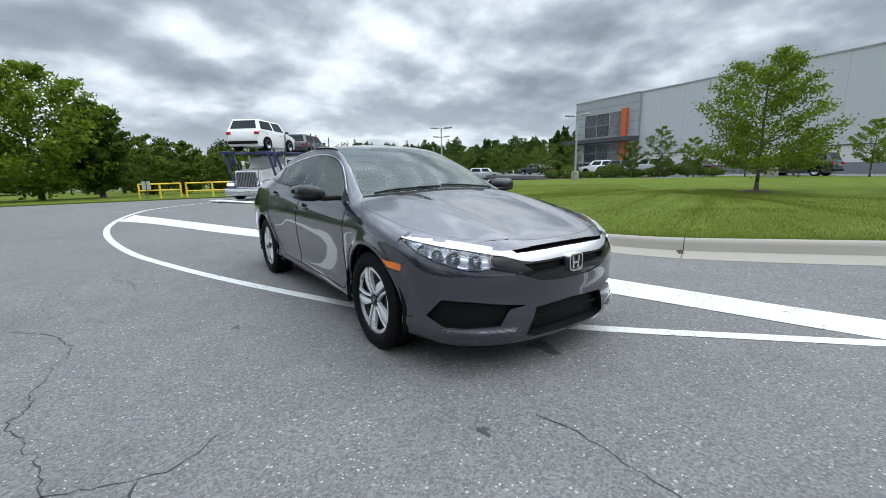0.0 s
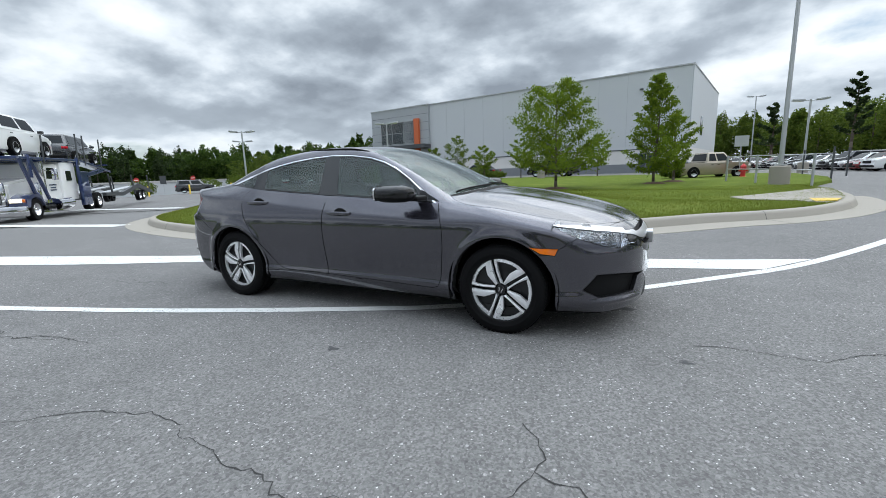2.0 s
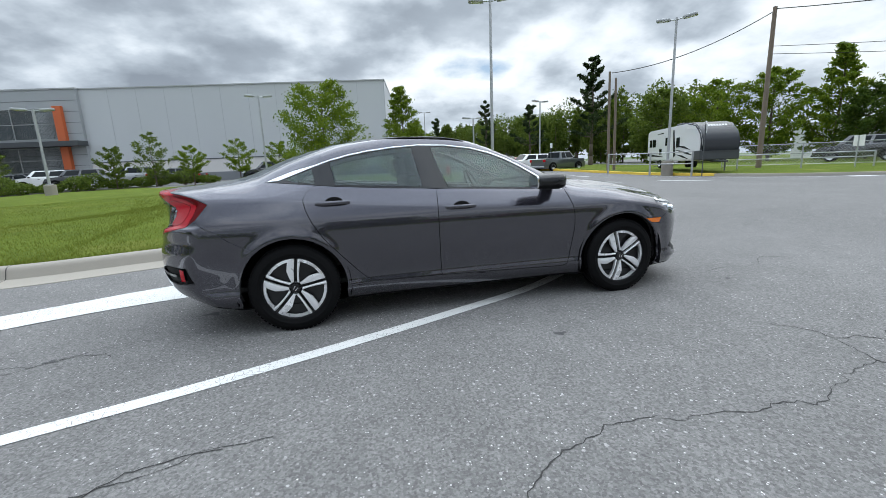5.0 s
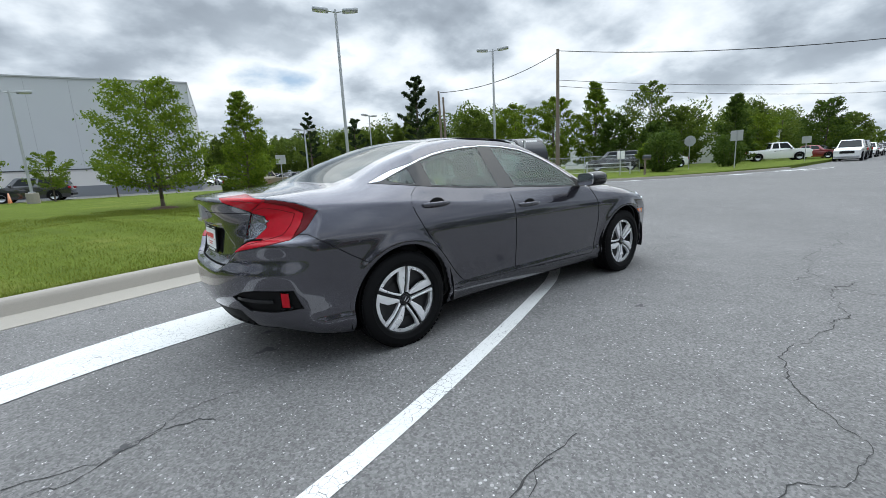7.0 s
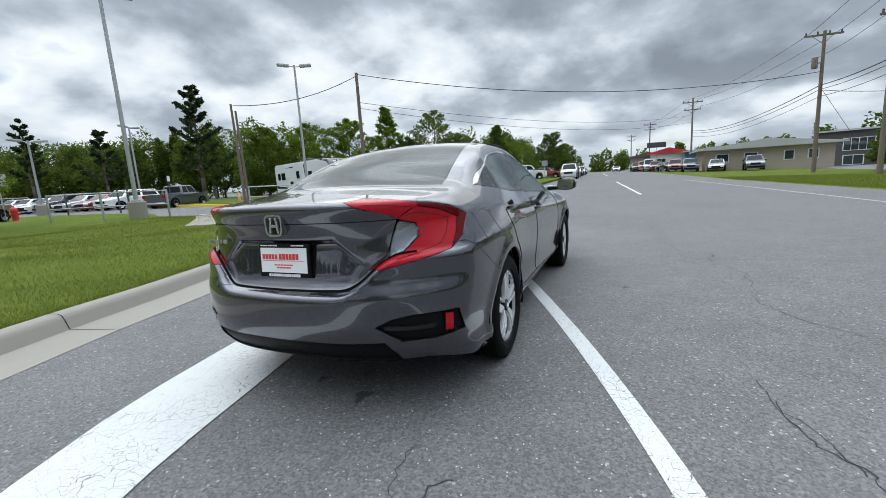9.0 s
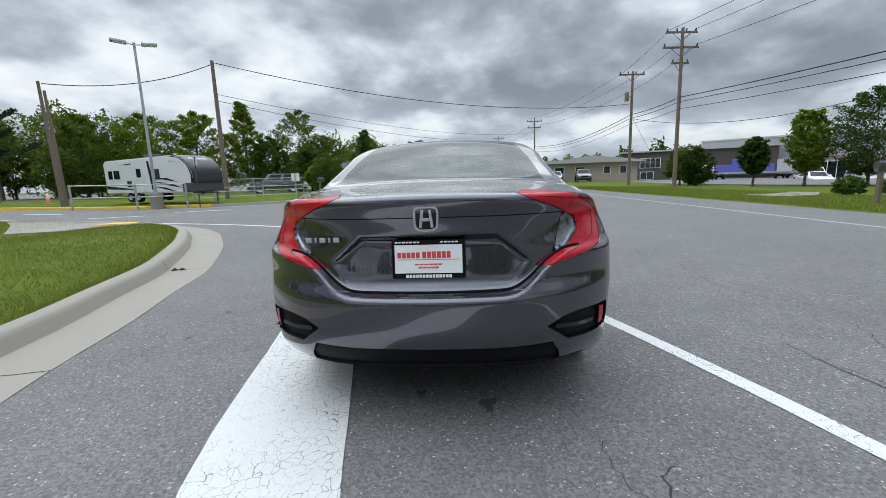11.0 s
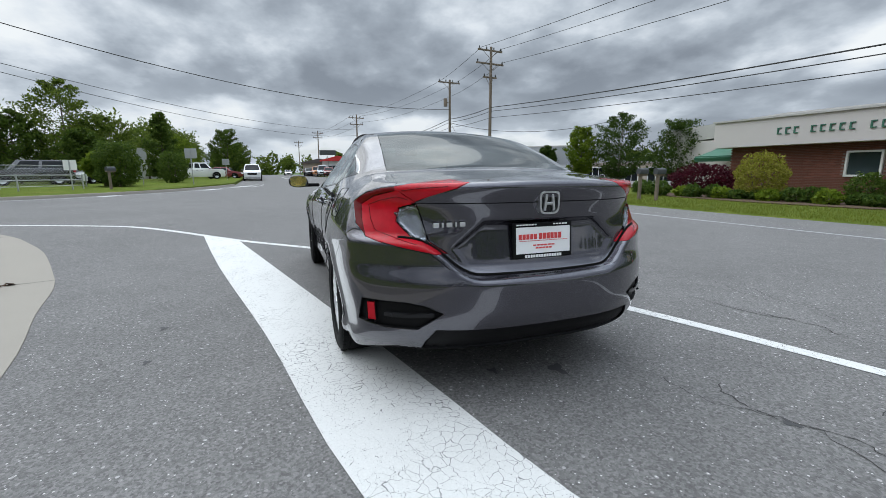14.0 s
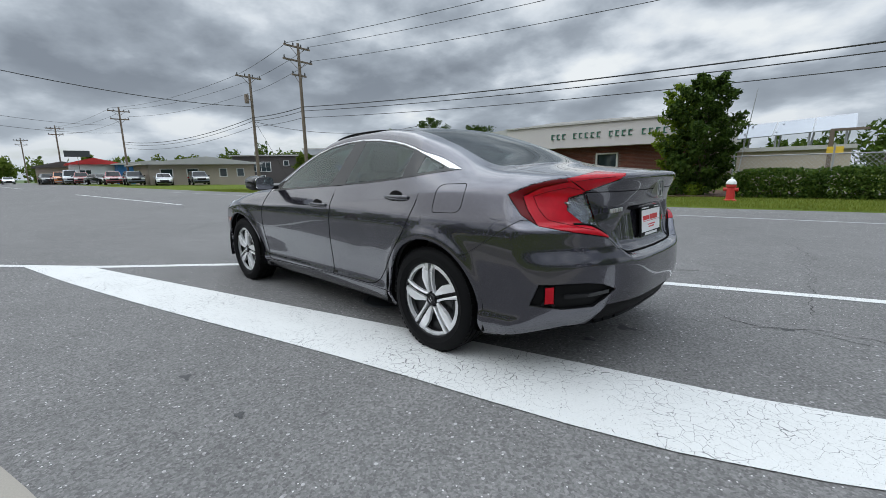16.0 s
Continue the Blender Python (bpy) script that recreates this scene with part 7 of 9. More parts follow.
for x, y, h, w, m, s in ((40.5, 18.0, 8.3, 6.4, LEAF_D, "round"), (38.5, 20.5, 5.6, 4.5, LEAF_B, "round"), (43, 16.2, 5.8, 5.6, LEAF_D, "round"), (36.5, 15.5, 4.2, 3.6, LEAF_B, "round"), (46.5, 12.6, 6.7, 4.6, LEAF_B, "cone"), (60, 14.5, 5.6, 5.6, LEAF_A, "round"),
                         (62, 8.6, 6.6, 6.0, LEAF_B, "spread"), (70, 9.5, 5.0, 4.4, LEAF_A, "round"), (76, 8.4, 5.6, 4.6, LEAF_D, "round"), (28.3, 8.2 + 3.5, 2.2, 2.0, LEAF_A, "round")):
    tree("street_tree", (x, y, gz(x, y) + 0.15), h, w, 0.6, 8500, 0.13, m, s, 56, 0.13, "leafy green tree beside the street", group="trees beside the street")
shrub("clipped_bush", (27.4, 10.7, 0.2), (2.3, 2.3, 2.65), 5200, 0.085, LEAF_B, "dense clipped dark green bush beside the street", square=3.0)
shrub("clipped_bush", (36.0, 9.6, 0.2), (2.0, 2.0, 2.4), 2600, 0.10, LEAF_B, "dense clipped dark green bush beside the street", square=3.0)
# across the street
for x, y, h, w, b, m, s in ((26.6, -19.2, 3.3, 1.9, 0.95, LEAF_E, "round"), (25.0, -21.4, 4.75, 2.8, 1.1, LEAF_A, "oval"), (23.2, -23.7, 5.7, 4.4, 0.9, LEAF_E, "round"), (20.3, -26.6, 5.0, 5.0, 1.0, LEAF_E, "spread"),
                            (33.5, -17.6, 3.0, 2.8, 0.7, LEAF_D, "spread"), (30.2, -17.2, 2.9, 2.6, 0.2, LEAF_E, "round")):
    tree("yard_tree", (x, y, vz(x, y)), h, w, b, 11000, 0.085, m, s, 72, 0.09, "leafy tree on the verge across the street", group="trees across the street")
tree("yard_tree", (1.35, -17.4, vz(1.3, -17.4)), 4.75, 3.0, 0.25, 13000, 0.095, LEAF_E, "oval", 80, 0.16, "dense dark evergreen tree at the low building's corner", group="trees across the street")
tree("yard_tree", (2.4, -17.9, vz(2.4, -17.9)), 4.6, 2.2, 0.6, 4200, 0.10, LEAF_A, "oval", 40, 0.10, "lighter green tree beside the evergreen", group="trees across the street")
shrub("yellow_bush", (8.0, -17.1, vz(8, -17)), (1.95, 1.9, 1.95), 4200, 0.06, LEAF_YELLOW, "rounded yellow green bush beside the low building")
shrub("red_bush", (12.6, -19.6, vz(12.6, -19.6)), (3.6, 2.4, 1.55), 4200, 0.08, LEAF_RED, "dark red spreading maple shrub beside the low building")
shrub("low_bush", (4.75, -17.5, vz(5, -17)), (1.15, 1.1, 1.15), 1600, 0.06, LEAF_B, "small rounded green bush in the bed", group="bushes in the bed")
for i in range(16):
    x = 10.8 - 0.62 * i
    shrub("bed_plant", (x, -16.2 + 0.25 * math.sin(i * 2.3) - 0.05 * i, vz(x, -16.3)), (0.85, 0.75, 0.52 + 0.1 * math.sin(i)), 420, 0.09, LEAF_HEDGE if i % 3 else LEAF_A, "tufted green bed plant before the brick wall", "plant", group="plants in the bed")
for i in range(5):
    x = -0.15 - 2.1 * i
    shrub("hedge", (x - 1.0, -17.0 - 0.28 * i, vz(x, -17) - 0.05), (2.4, 1.1, 1.12), 4200, 0.075, LEAF_HEDGE, "clipped bright green hedge along the fence", "hedge", 6.0, "hedge along the fence")
for x, y in ((11.9, -15.9), (13.2, -16.2), (14.4, -15.4)):
    shrub("bed_plant", (x, y, vz(x, y)), (1.2, 1.0, 0.75), 700, 0.09, LEAF_HEDGE, "tufted green bed plant before the brick wall", "plant", group="plants in the bed")


# ---- other vehicles ----
KINDS = {  # length, half width, height, belt, hood height, rear glass base, roof rear, roof front, windscreen base, wheelbase, wheel radius
    "sedan": (4.7, 0.90, 1.45, 0.95, 0.88, -1.75, -1.0, 0.35, 1.05, 2.75, 0.33),
    "suv": (4.7, 0.94, 1.70, 1.08, 1.05, -2.25, -1.95, 0.55, 1.15, 2.75, 0.36),
    "pickup": (5.7, 1.00, 1.92, 1.18, 1.15, -0.75, -0.55, 0.75, 1.35, 3.55, 0.40),
    "van": (5.4, 0.98, 2.15, 1.15, 1.10, -2.62, -2.55, 1.25, 1.95, 3.3, 0.36),
}


def vehicle(name, at, turn, kind, paint, label, group="", lift=0.0, category="car"):
    L, W, H, belt, hoodz, xr0, xr1, xf1, xf0, wb, wr = KINDS[kind]
    car = thing(name, at, label, category, group, turn=turn)
    g = wr * 0.62
    bm = bmesh.new()
    if kind == "pickup":
        out = [(-L / 2, g + 0.25), (-L / 2, belt - 0.02), (xr0, belt - 0.02), (xf0, belt), (L / 2 - 0.25, hoodz), (L / 2 - 0.04, hoodz - 0.16), (L / 2, g + 0.25), (L / 2 - 0.1, g), (-L / 2 + 0.1, g)]
    else:
        out = [(-L / 2 + 0.03, g + 0.2), (-L / 2, 0.75), (-L / 2 + 0.08, belt - 0.04), (xr0, belt), (xf0, belt), (L / 2 - 0.45, hoodz - 0.06), (L / 2 - 0.10, hoodz - 0.20), (L / 2, g + 0.25), (L / 2 - 0.12, g), (-L / 2 + 0.12, g)]
    prism(bm, out, -W, W, "xz")
    bmesh.ops.bevel(bm, geom=[e for e in bm.edges if abs(e.verts[0].co.y - e.verts[1].co.y) < 0.01], offset=0.07, segments=2, affect="EDGES", profile=0.6)
    for v in bm.verts:
        k = abs(v.co.x) / (L / 2)
        v.co.y *= 1 - 0.12 * max(0, k - 0.75) / 0.25
    part("body", bm, paint, car, "", True, 35)
    lowq = {(-1, -1): (xr0, -W * 0.95), (-1, 1): (xr0, W * 0.95), (1, -1): (xf0, -W * 0.95), (1, 1): (xf0, W * 0.95)}
    topq = {(-1, -1): (xr1, -W * 0.74), (-1, 1): (xr1, W * 0.74), (1, -1): (xf1, -W * 0.74), (1, 1): (xf1, W * 0.74)}
    bm = bmesh.new()
    lo = {k: bm.verts.new((x, y, belt - 0.03)) for k, (x, y) in lowq.items()}
    hi = {k: bm.verts.new((x, y, H)) for k, (x, y) in topq.items()}
    order = [(-1, -1), (1, -1), (1, 1), (-1, 1)]
    bm.faces.new([hi[k] for k in order])
    for a, b in zip(order, order[1:] + order[:1]):
        bm.faces.new((lo[a], lo[b], hi[b], hi[a]))
    bmesh.ops.recalc_face_normals(bm, faces=bm.faces)
    bmesh.ops.bevel(bm, geom=[e for e in bm.edges if max(v.co.z for v in e.verts) > H - 0.01], offset=0.07, segments=2, affect="EDGES", profile=0.6)
    part("cabin", bm, paint, car, "", True, 35)

    def glaze_(a, b, u0, u1, v0, v1, name_):
        p00, p10 = Vector((*lowq[a], belt - 0.03)), Vector((*lowq[b], belt - 0.03))
        p01, p11 = Vector((*topq[a], H)), Vector((*topq[b], H))
        def at_(u, v):
            return (p00 * (1 - u) + p10 * u) * (1 - v) + (p01 * (1 - u) + p11 * u) * v
        n = (p10 - p00).cross(p01 - p00).normalized()
        if n.dot((p00 + p10 + p01 + p11) / 4 - Vector((0, 0, 1))) < 0:
            n = -n
        bm = bmesh.new()
        q = [at_(u0, v0), at_(u1, v0), at_(u1, v1), at_(u0, v1)]
        f0 = [bm.verts.new(p + n * 0.012) for p in q]
        f1 = [bm.verts.new(p - n * 0.02) for p in q]
        bm.faces.new(f0)
        for i in range(4):
            bm.faces.new((f0[i], f0[(i + 1) % 4], f1[(i + 1) % 4], f1[i]))
        bmesh.ops.recalc_face_normals(bm, faces=bm.faces)
        part(name_, bm, CARGLASS, car)

    glaze_((1, -1), (1, 1), 0.06, 0.94, 0.12, 0.90, "windscreen")
    glaze_((-1, -1), (-1, 1), 0.08, 0.92, 0.18, 0.86, "rear_window")
    split = 0.52 if kind != "pickup" else 0.40
    for s in (-1, 1):
        glaze_((-1, s), (1, s), 0.07, split - 0.03, 0.16, 0.86, "side_window")
        glaze_((-1, s), (1, s), split + 0.03, 0.90, 0.16, 0.86, "side_window")
    for x in (wb / 2, -wb / 2):
        for s in (-1, 1):
            bm = bmesh.new()
            lathe(bm, [(wr + 0.065, s * (W - 0.25)), (wr + 0.065, s * (W + 0.006)), (0.01, s * (W + 0.006))], 20, "Y", at=(x, 0, wr))
            bmesh.ops.delete(bm, geom=[v for v in bm.verts if v.co.z < g - 0.02], context="VERTS")
            part("wheel_arch", bm, UNDER, car)
            wheel = new("wheel")
            wheel.parent = car
            wheel.matrix_basis = pose(x, s * (W - 0.10), wr)
            bm = bmesh.new()
            lathe(bm, [(wr * 0.62, s * 0.10), (wr * 0.75, s * 0.12), (wr * 0.95, s * 0.11), (wr, s * 0.08), (wr, -s * 0.10), (wr * 0.6, -s * 0.11)], 22, "Y")
            part("tyre", bm, RUBBER, wheel, "", True, 40)
            bm = bmesh.new()
            lathe(bm, [(0.01, s * 0.085), (wr * 0.2, s * 0.085), (wr * 0.25, s * 0.06), (wr * 0.52, s * 0.075), (wr * 0.63, s * 0.115), (wr * 0.65, s * 0.10)], 22, "Y")
            part("rim", bm, SILVERPAINT, wheel, "silver rim", True, 40)
    for s in (-1, 1):
        bm = bmesh.new()
        box(bm, (L / 2 - 0.13, s * W * 0.70, hoodz - 0.24), (0.22, W * 0.42, 0.16), (0, 0, -s * 12), 0.03)
        part("head_lamp", bm, SIGNWHITE, car, "pale head lamp")
        bm = bmesh.new()
        box(bm, (-L / 2 + 0.06, s * W * 0.82, belt - 0.16), (0.16, W * 0.26, 0.24 if kind == "pickup" else 0.14), (0, 0, s * 8), 0.03)
        part("tail_lamp", bm, REDLENS, car, "red tail lamp")
        bm = bmesh.new()
        box(bm, (xf0 - 0.35, s * (W + 0.10), belt + 0.06), (0.16, 0.20, 0.14), (0, 0, 0), 0.03)
        part("wing_mirror", bm, DARKPAINT if kind != "sedan" else paint, car)
        for x in (0.15, xr0 + 0.75 if kind != "pickup" else -0.35):
            bm = bmesh.new()
            box(bm, (x, s * (W + 0.004), belt - 0.16), (0.18, 0.03, 0.035), (0, 0, 0), 0.008)
            part("door_handle", bm, paint if kind == "sedan" else DARKPAINT, car)
    bm = bmesh.new()
    box(bm, (L / 2 - 0.01, 0, hoodz - 0.34), (0.06, W * 1.0, 0.22), (0, 0, 0), 0.03)
    part("grille", bm, BLACKGLOSS, car, "dark grille")
    bm = bmesh.new()
    box(bm, (L / 2 - 0.02, 0, g + 0.18), (0.14, W * 1.72, 0.16), (0, 0, 0), 0.04)
    part("front_bumper", bm, GALV if kind == "pickup" else BLACKPLASTIC, car)
    bm = bmesh.new()
    box(bm, (-L / 2 + 0.02, 0, g + 0.20), (0.14, W * 1.72, 0.16), (0, 0, 0), 0.04)
    part("rear_bumper", bm, GALV if kind == "pickup" else BLACKPLASTIC, car)
    if kind == "pickup":
        bm = bmesh.new()
        box(bm, ((-L / 2 + xr0) / 2, 0, belt - 0.01), (L / 2 + xr0 - 0.2, W * 1.72, 0.03))
        part("load_bed", bm, BLACKPLASTIC, car, "dark load bed")
    return car


LOT = "cars in the parking lot"
gold = vehicle("pickup_truck", (4.75, 25.0, 0.31), 33, "pickup", GOLDPAINT, "pale gold pickup truck parked by the warehouse", category="pickup truck")
slate = vehicle("pickup_truck", (15.8, 26.5, gz(15.8, 26.5)), 20, "pickup", SLATEPAINT, "dark slate pickup truck parked at the lot's end", category="pickup truck")
gold.scale, slate.scale = (0.74, 0.74, 0.72), (0.82, 0.80, 0.74)
lot_paints = [(WHITEPAINT, "white"), (REDPAINT, "dark red"), (SILVERPAINT, "silver"), (DARKPAINT, "black"), (WHITEPAINT, "white"), (WHITEPAINT, "white"), (SILVERPAINT, "silver"), (DARKPAINT, "black"), (WHITEPAINT, "white"), (SILVERPAINT, "silver"), (DARKPAINT, "black"), (WHITEPAINT, "white"), (REDPAINT, "dark red"), (WHITEPAINT, "white")]
for i, (p, c) in enumerate(lot_paints):
    x, y = 15.6 - 0.10 * i, 31.6 + 2.35 * i
    kind = "suv" if i in (0, 3, 7, 10) else "sedan"
    one = vehicle("parked_car", (x, y, gz(x, y)), 188, kind, p, c + (" sport utility car" if kind == "suv" else " sedan") + " parked in the lot row", LOT)
    one.scale = (0.88, 0.85, 0.80)
for i, (p, c) in enumerate(lot_paints[3:9]):
    x, y = 5.5 + 2.6 * i, 78.5 + 0.3 * i
    vehicle("parked_car", (x, y, gz(x, y)), -90, "sedan", p, c + " sedan parked at the lot's far end", LOT)
for x, y, tn, kind, p, c in ((-28, 44.5, 190, "suv", WHITEPAINT, "white"), (-25.2, 44.0, 190, "suv", DARKPAINT, "black"), (-30.8, 45.0, 190, "sedan", DARKPAINT, "black"), (-15.5, 40.6, 172, "sedan", DARKPAINT, "black"), (-20, 41.3, 172, "suv", SILVERPAINT, "silver"), (-7.0, 39.0, 172, "suv", DARKPAINT, "black"),
                             (-39, 45, 188, "sedan", DARKPAINT, "black")):
    vehicle("parked_car", (x, y, 0.28), tn, kind, p, c + " car parked before the warehouse", "cars before the warehouse")
for x, y, tn, kind, p, c in ((-68, 44, 150, "suv", DARKPAINT, "black"), (-63, 56, 160, "sedan", BLUEPAINT, "navy blue"), (-60, 61, 165, "suv", SILVERPAINT, "silver"), (-57, 66, 165, "sedan", DARKPAINT, "black")):
    vehicle("parked_car", (x, y, gz(x, y)), tn, kind, p, c + " car parked on the western lot", "cars on the western lot")
for x, y, tn, k, p, c in ((-53.0, 32.6, 58, "suv", DARKPAINT, "black"), (-47.0, 37.0, 52, "sedan", SLATEPAINT, "dark grey"), (-44.2, 40.0, 48, "suv", SILVERPAINT, "silver white")):
    vehicle("parked_car", (x, y, gz(x, y) + 0.12), tn, k, p, c + " car parked along the western lane", "cars along the western lane")
# along the street
vehicle("pickup_truck", (54.0, 11.0, gz(54, 11) + 0.22), -62, "pickup", WHITEPAINT, "white crew cab pickup truck parked on the grass", category="pickup truck")
vehicle("parked_car", (58.8, 8.6, 0.22), -100, "sedan", REDPAINT, "dark red sedan parked by the street", "cars beside the street")
vehicle("pickup_truck", (52.5, 4.9, 0.0), 183, "pickup", WHITEPAINT, "white pickup truck facing along the street", category="pickup truck")
for i, (p, c, k) in enumerate(((SLATEPAINT, "slate grey", "pickup"), (WHITEPAINT, "white", "suv"), (DARKPAINT, "black", "sedan"), (SILVERPAINT, "silver", "suv"), (DARKPAINT, "black", "sedan"))):
    vehicle("parked_car", (61 + 8.5 * i, 5.6 + 0.35 * i, 0.0), 183, k, p, c + " car standing along the street", "cars along the street")
vehicle("parked_car", (118, 0.6, 0.0), 182, "sedan", WHITEPAINT, "white sedan far down the street", "cars along the street")
for x, y, tn, k, p, c in ((61.0, -9.4, 176, "suv", SLATEPAINT, "slate grey"), (58.5, -12.0, 168, "sedan", SILVERPAINT, "silver grey"), (56.5, -15.3, 172, "suv", SLATEPAINT, "dark grey"), (66.5, -8.2, 174, "suv", REDPAINT, "dark red"), (72.5, -7.6, 200, "sedan", DARKPAINT, "black"),
                          (88, -4.8, 180, "pickup", ORANGEPAINT, "orange"), (94, -3.6, 184, "suv", DARKPAINT, "black"), (79, -6.4, 175, "suv", REDPAINT, "red"), (84, -5.6, 178, "van", SILVERPAINT, "silver")):
    vehicle("parked_car", vaz(x, y, 0.06), tn, k, p, c + " vehicle parked before the shops", "vehicles before the shops")
vehicle("parked_van", vaz(98, -5.5, 0.05), 95, "van", WHITEPAINT, "long white van parked by the street", category="van")
for x, y, tn, k, p, c in ((45.5, -37, 160, "pickup", WHITEPAINT, "white"), (40.5, -38.5, 165, "suv", SILVERPAINT, "silver"), (42.6, -35.2, 165, "sedan", WHITEPAINT, "white"), (64, -33, 70, "sedan", SLATEPAINT, "blue grey"), (50.5, -46.5, 150, "pickup", WHITEPAINT, "white")):
    vehicle("parked_car", vaz(x, y, 0.03), tn, k, p, c + " vehicle parked in the yard", "vehicles in the yard")
vehicle("parked_car", (33.2, 17.6, 0.22), 120, "suv", DARKPAINT, "dark jeep-like car behind the wire fence", "cars behind the fence")
vehicle("parked_car", (36.5, 15.0, 0.22), 160, "sedan", WHITEPAINT, "white car behind the wire fence", "cars behind the fence")


# ---- lamps, poles, signs, wires ----
def light_pole(at, height, turn, heads=2, plinth=True, label="tall galvanised car park lamp with two flat heads"):
    t = thing("street_lamp", at, label, "street lamp", "car park lamps", turn=turn)
    if plinth:
        bm = bmesh.new()
        lathe(bm, [(0.001, 0.66), (0.27, 0.66), (0.30, 0.63), (0.30, -0.3)], 28)
        bmesh.ops.recalc_face_normals(bm, faces=bm.faces)
        part("plinth", bm, CONCRETE, t, "round concrete plinth", True, 40)
        bm = bmesh.new()
        box(bm, (0, 0, 0.69), (0.30, 0.30, 0.06), (0, 0, 0), 0.01)
        part("base_plate", bm, GALV, t)
    bm = bmesh.new()
    z0 = 0.66 if plinth else -0.2
    rod(bm, (0, 0, z0), (0, 0, height), 0.075, 0.055, seg=14)
    part("pole", bm, GALV, t, "grey steel pole", True, 40)
    for k in range(heads):
        s = 1 if k == 0 else -1
        bm = bmesh.new()
        rod(bm, (0, 0, height - 0.10), (s * 0.30, 0, height - 0.06), 0.03, seg=8)
        box(bm, (s * 0.62, 0, height - 0.02), (0.66, 0.34, 0.13), (0, -s * 5, 0), 0.03)
        head = part("lamp_head", bm, GALV, t, "flat grey lamp head", True, 35)
        bm = bmesh.new()
        box(bm, (s * 0.63, 0, height - 0.085), (0.42, 0.26, 0.02), (0, -s * 5, 0))
        part("lens", bm, SIGNWHITE, head)
    return t


light_pole((6.05, 14.9, 0.30), 7.75, -25)
light_pole((16.7, 16.1, 0.16), 7.9, -50)
for x, y, h, tn in ((10.7, 32.0, 4.6, 0), (12.2, 60, 8.4, 10), (9.0, 78, 8.4, 10), (3.5, 88, 8.4, 10), (17.9, 33.9, 6.2, 20), (-17.6, 26.1, 4.95, 12), (-6.2, 31.0, 6.3, 10)):
    light_pole((x, y, gz(x, y)), h, tn)


# the lamp with two tiers of heads on the western lot
tiers = light_pole((-27.4, 20.2, gz(-27.4, 20.2)), 4.85, 40, label="grey car park lamp with two tiers of flat heads")
for k in (1, -1):
    bm = bmesh.new()
    rod(bm, (0, 0, 4.02), (k * 0.25, 0, 4.05), 0.03, seg=8)
    box(bm, (k * 0.48, 0, 4.08), (0.50, 0.30, 0.11), (0, -k * 5, 0), 0.03)
    part("lamp_head", bm, GALV, tiers, "flat grey lamp head", True, 35)


def utility_pole(at, height, turn, arms, lean=(0, 0), thick=0.15, label="weathered wooden utility pole with crossarms and insulators"):
    t = thing("utility_pole", at, label, "utility pole", "utility poles", turn=turn)
    bm = bmesh.new()
    rod(bm, (0, 0, -0.5), (lean[0], lean[1], height), thick, thick * 0.68, seg=12)
    part("pole", bm, WOODPOLE, t, "round wooden pole", True, 40)
    for z, w, pins in arms:
        k = z / height
        bm = bmesh.new()
        box(bm, (lean[0] * k, lean[1] * k - 0.13, z), (w, 0.10, 0.13), (0, 0, 0), 0.01)
        rod(bm, (lean[0] * k - w * 0.3, lean[1] * k - 0.16, z), (lean[0] * k, lean[1] * k - 0.14, z - 0.6), 0.02, seg=6)
        rod(bm, (lean[0] * k + w * 0.3, lean[1] * k - 0.16, z), (lean[0] * k, lean[1] * k - 0.14, z - 0.6), 0.02, seg=6)
        arm = part("crossarm", bm, WOODPOLE, t, "wooden crossarm")
        for i in range(pins):
            x = -w / 2 + 0.12 + (w - 0.24) * i / (pins - 1)
            bm = bmesh.new()
            lathe(bm, [(0.02, 0.05), (0.06, 0.09), (0.05, 0.12), (0.06, 0.15), (0.05, 0.19), (0.06, 0.22), (0.025, 0.28)], 10)
            bmesh.ops.translate(bm, verts=bm.verts, vec=(lean[0] * k + x, lean[1] * k - 0.13, z))
            part("insulator", bm, DARKSTEEL, arm, "dark insulator")
    return t


U_ARMS = [(9.95, 2.6, 5), (8.9, 2.2, 3)]
utility_pole(vaz(28.7, -15.0), 11.0, 97, [(10.75, 2.3, 4), (9.75, 2.6, 3), (8.7, 1.3, 3)])
utility_pole(vaz(37.2, -14.7), 10.1, 97, [(9.85, 2.4, 4)])
utility_pole(vaz(70.2, -10.6), 10.5, 95, U_ARMS)
utility_pole(vaz(104, -6.5), 10.5, 95, U_ARMS, (0, 0.8))
utility_pole(vaz(140, -3.2), 10.5, 95, U_ARMS)
utility_pole((22.9, 16.0, 0.2), 8.6, 60, [], label="plain weathered wooden utility pole")
utility_pole((16.4, 21.0, 0.25), 6.2, 60, [], (0.05, 0.1), 0.10, "plain weathered wooden utility pole")
utility_pole((17.5, 21.9, 0.25), 6.0, 60, [], (0.0, 0.1), 0.10, "plain weathered wooden utility pole")
# transformers and pot heads on the near pole
t = thing("transformer", vaz(37.05, -14.2, 7.5), "grey brown transformer can fixed to a utility pole", "transformer")
bm = bmesh.new()
lathe(bm, [(0.001, 0.8), (0.17, 0.78), (0.19, 0.74), (0.19, 0.02), (0.001, 0.0)], 18)
rod(bm, (0, 0, 0.4), (0.15, -0.42, 0.4), 0.04, seg=6)
part("can", bm, WOODPOLE, t, "", True, 40)


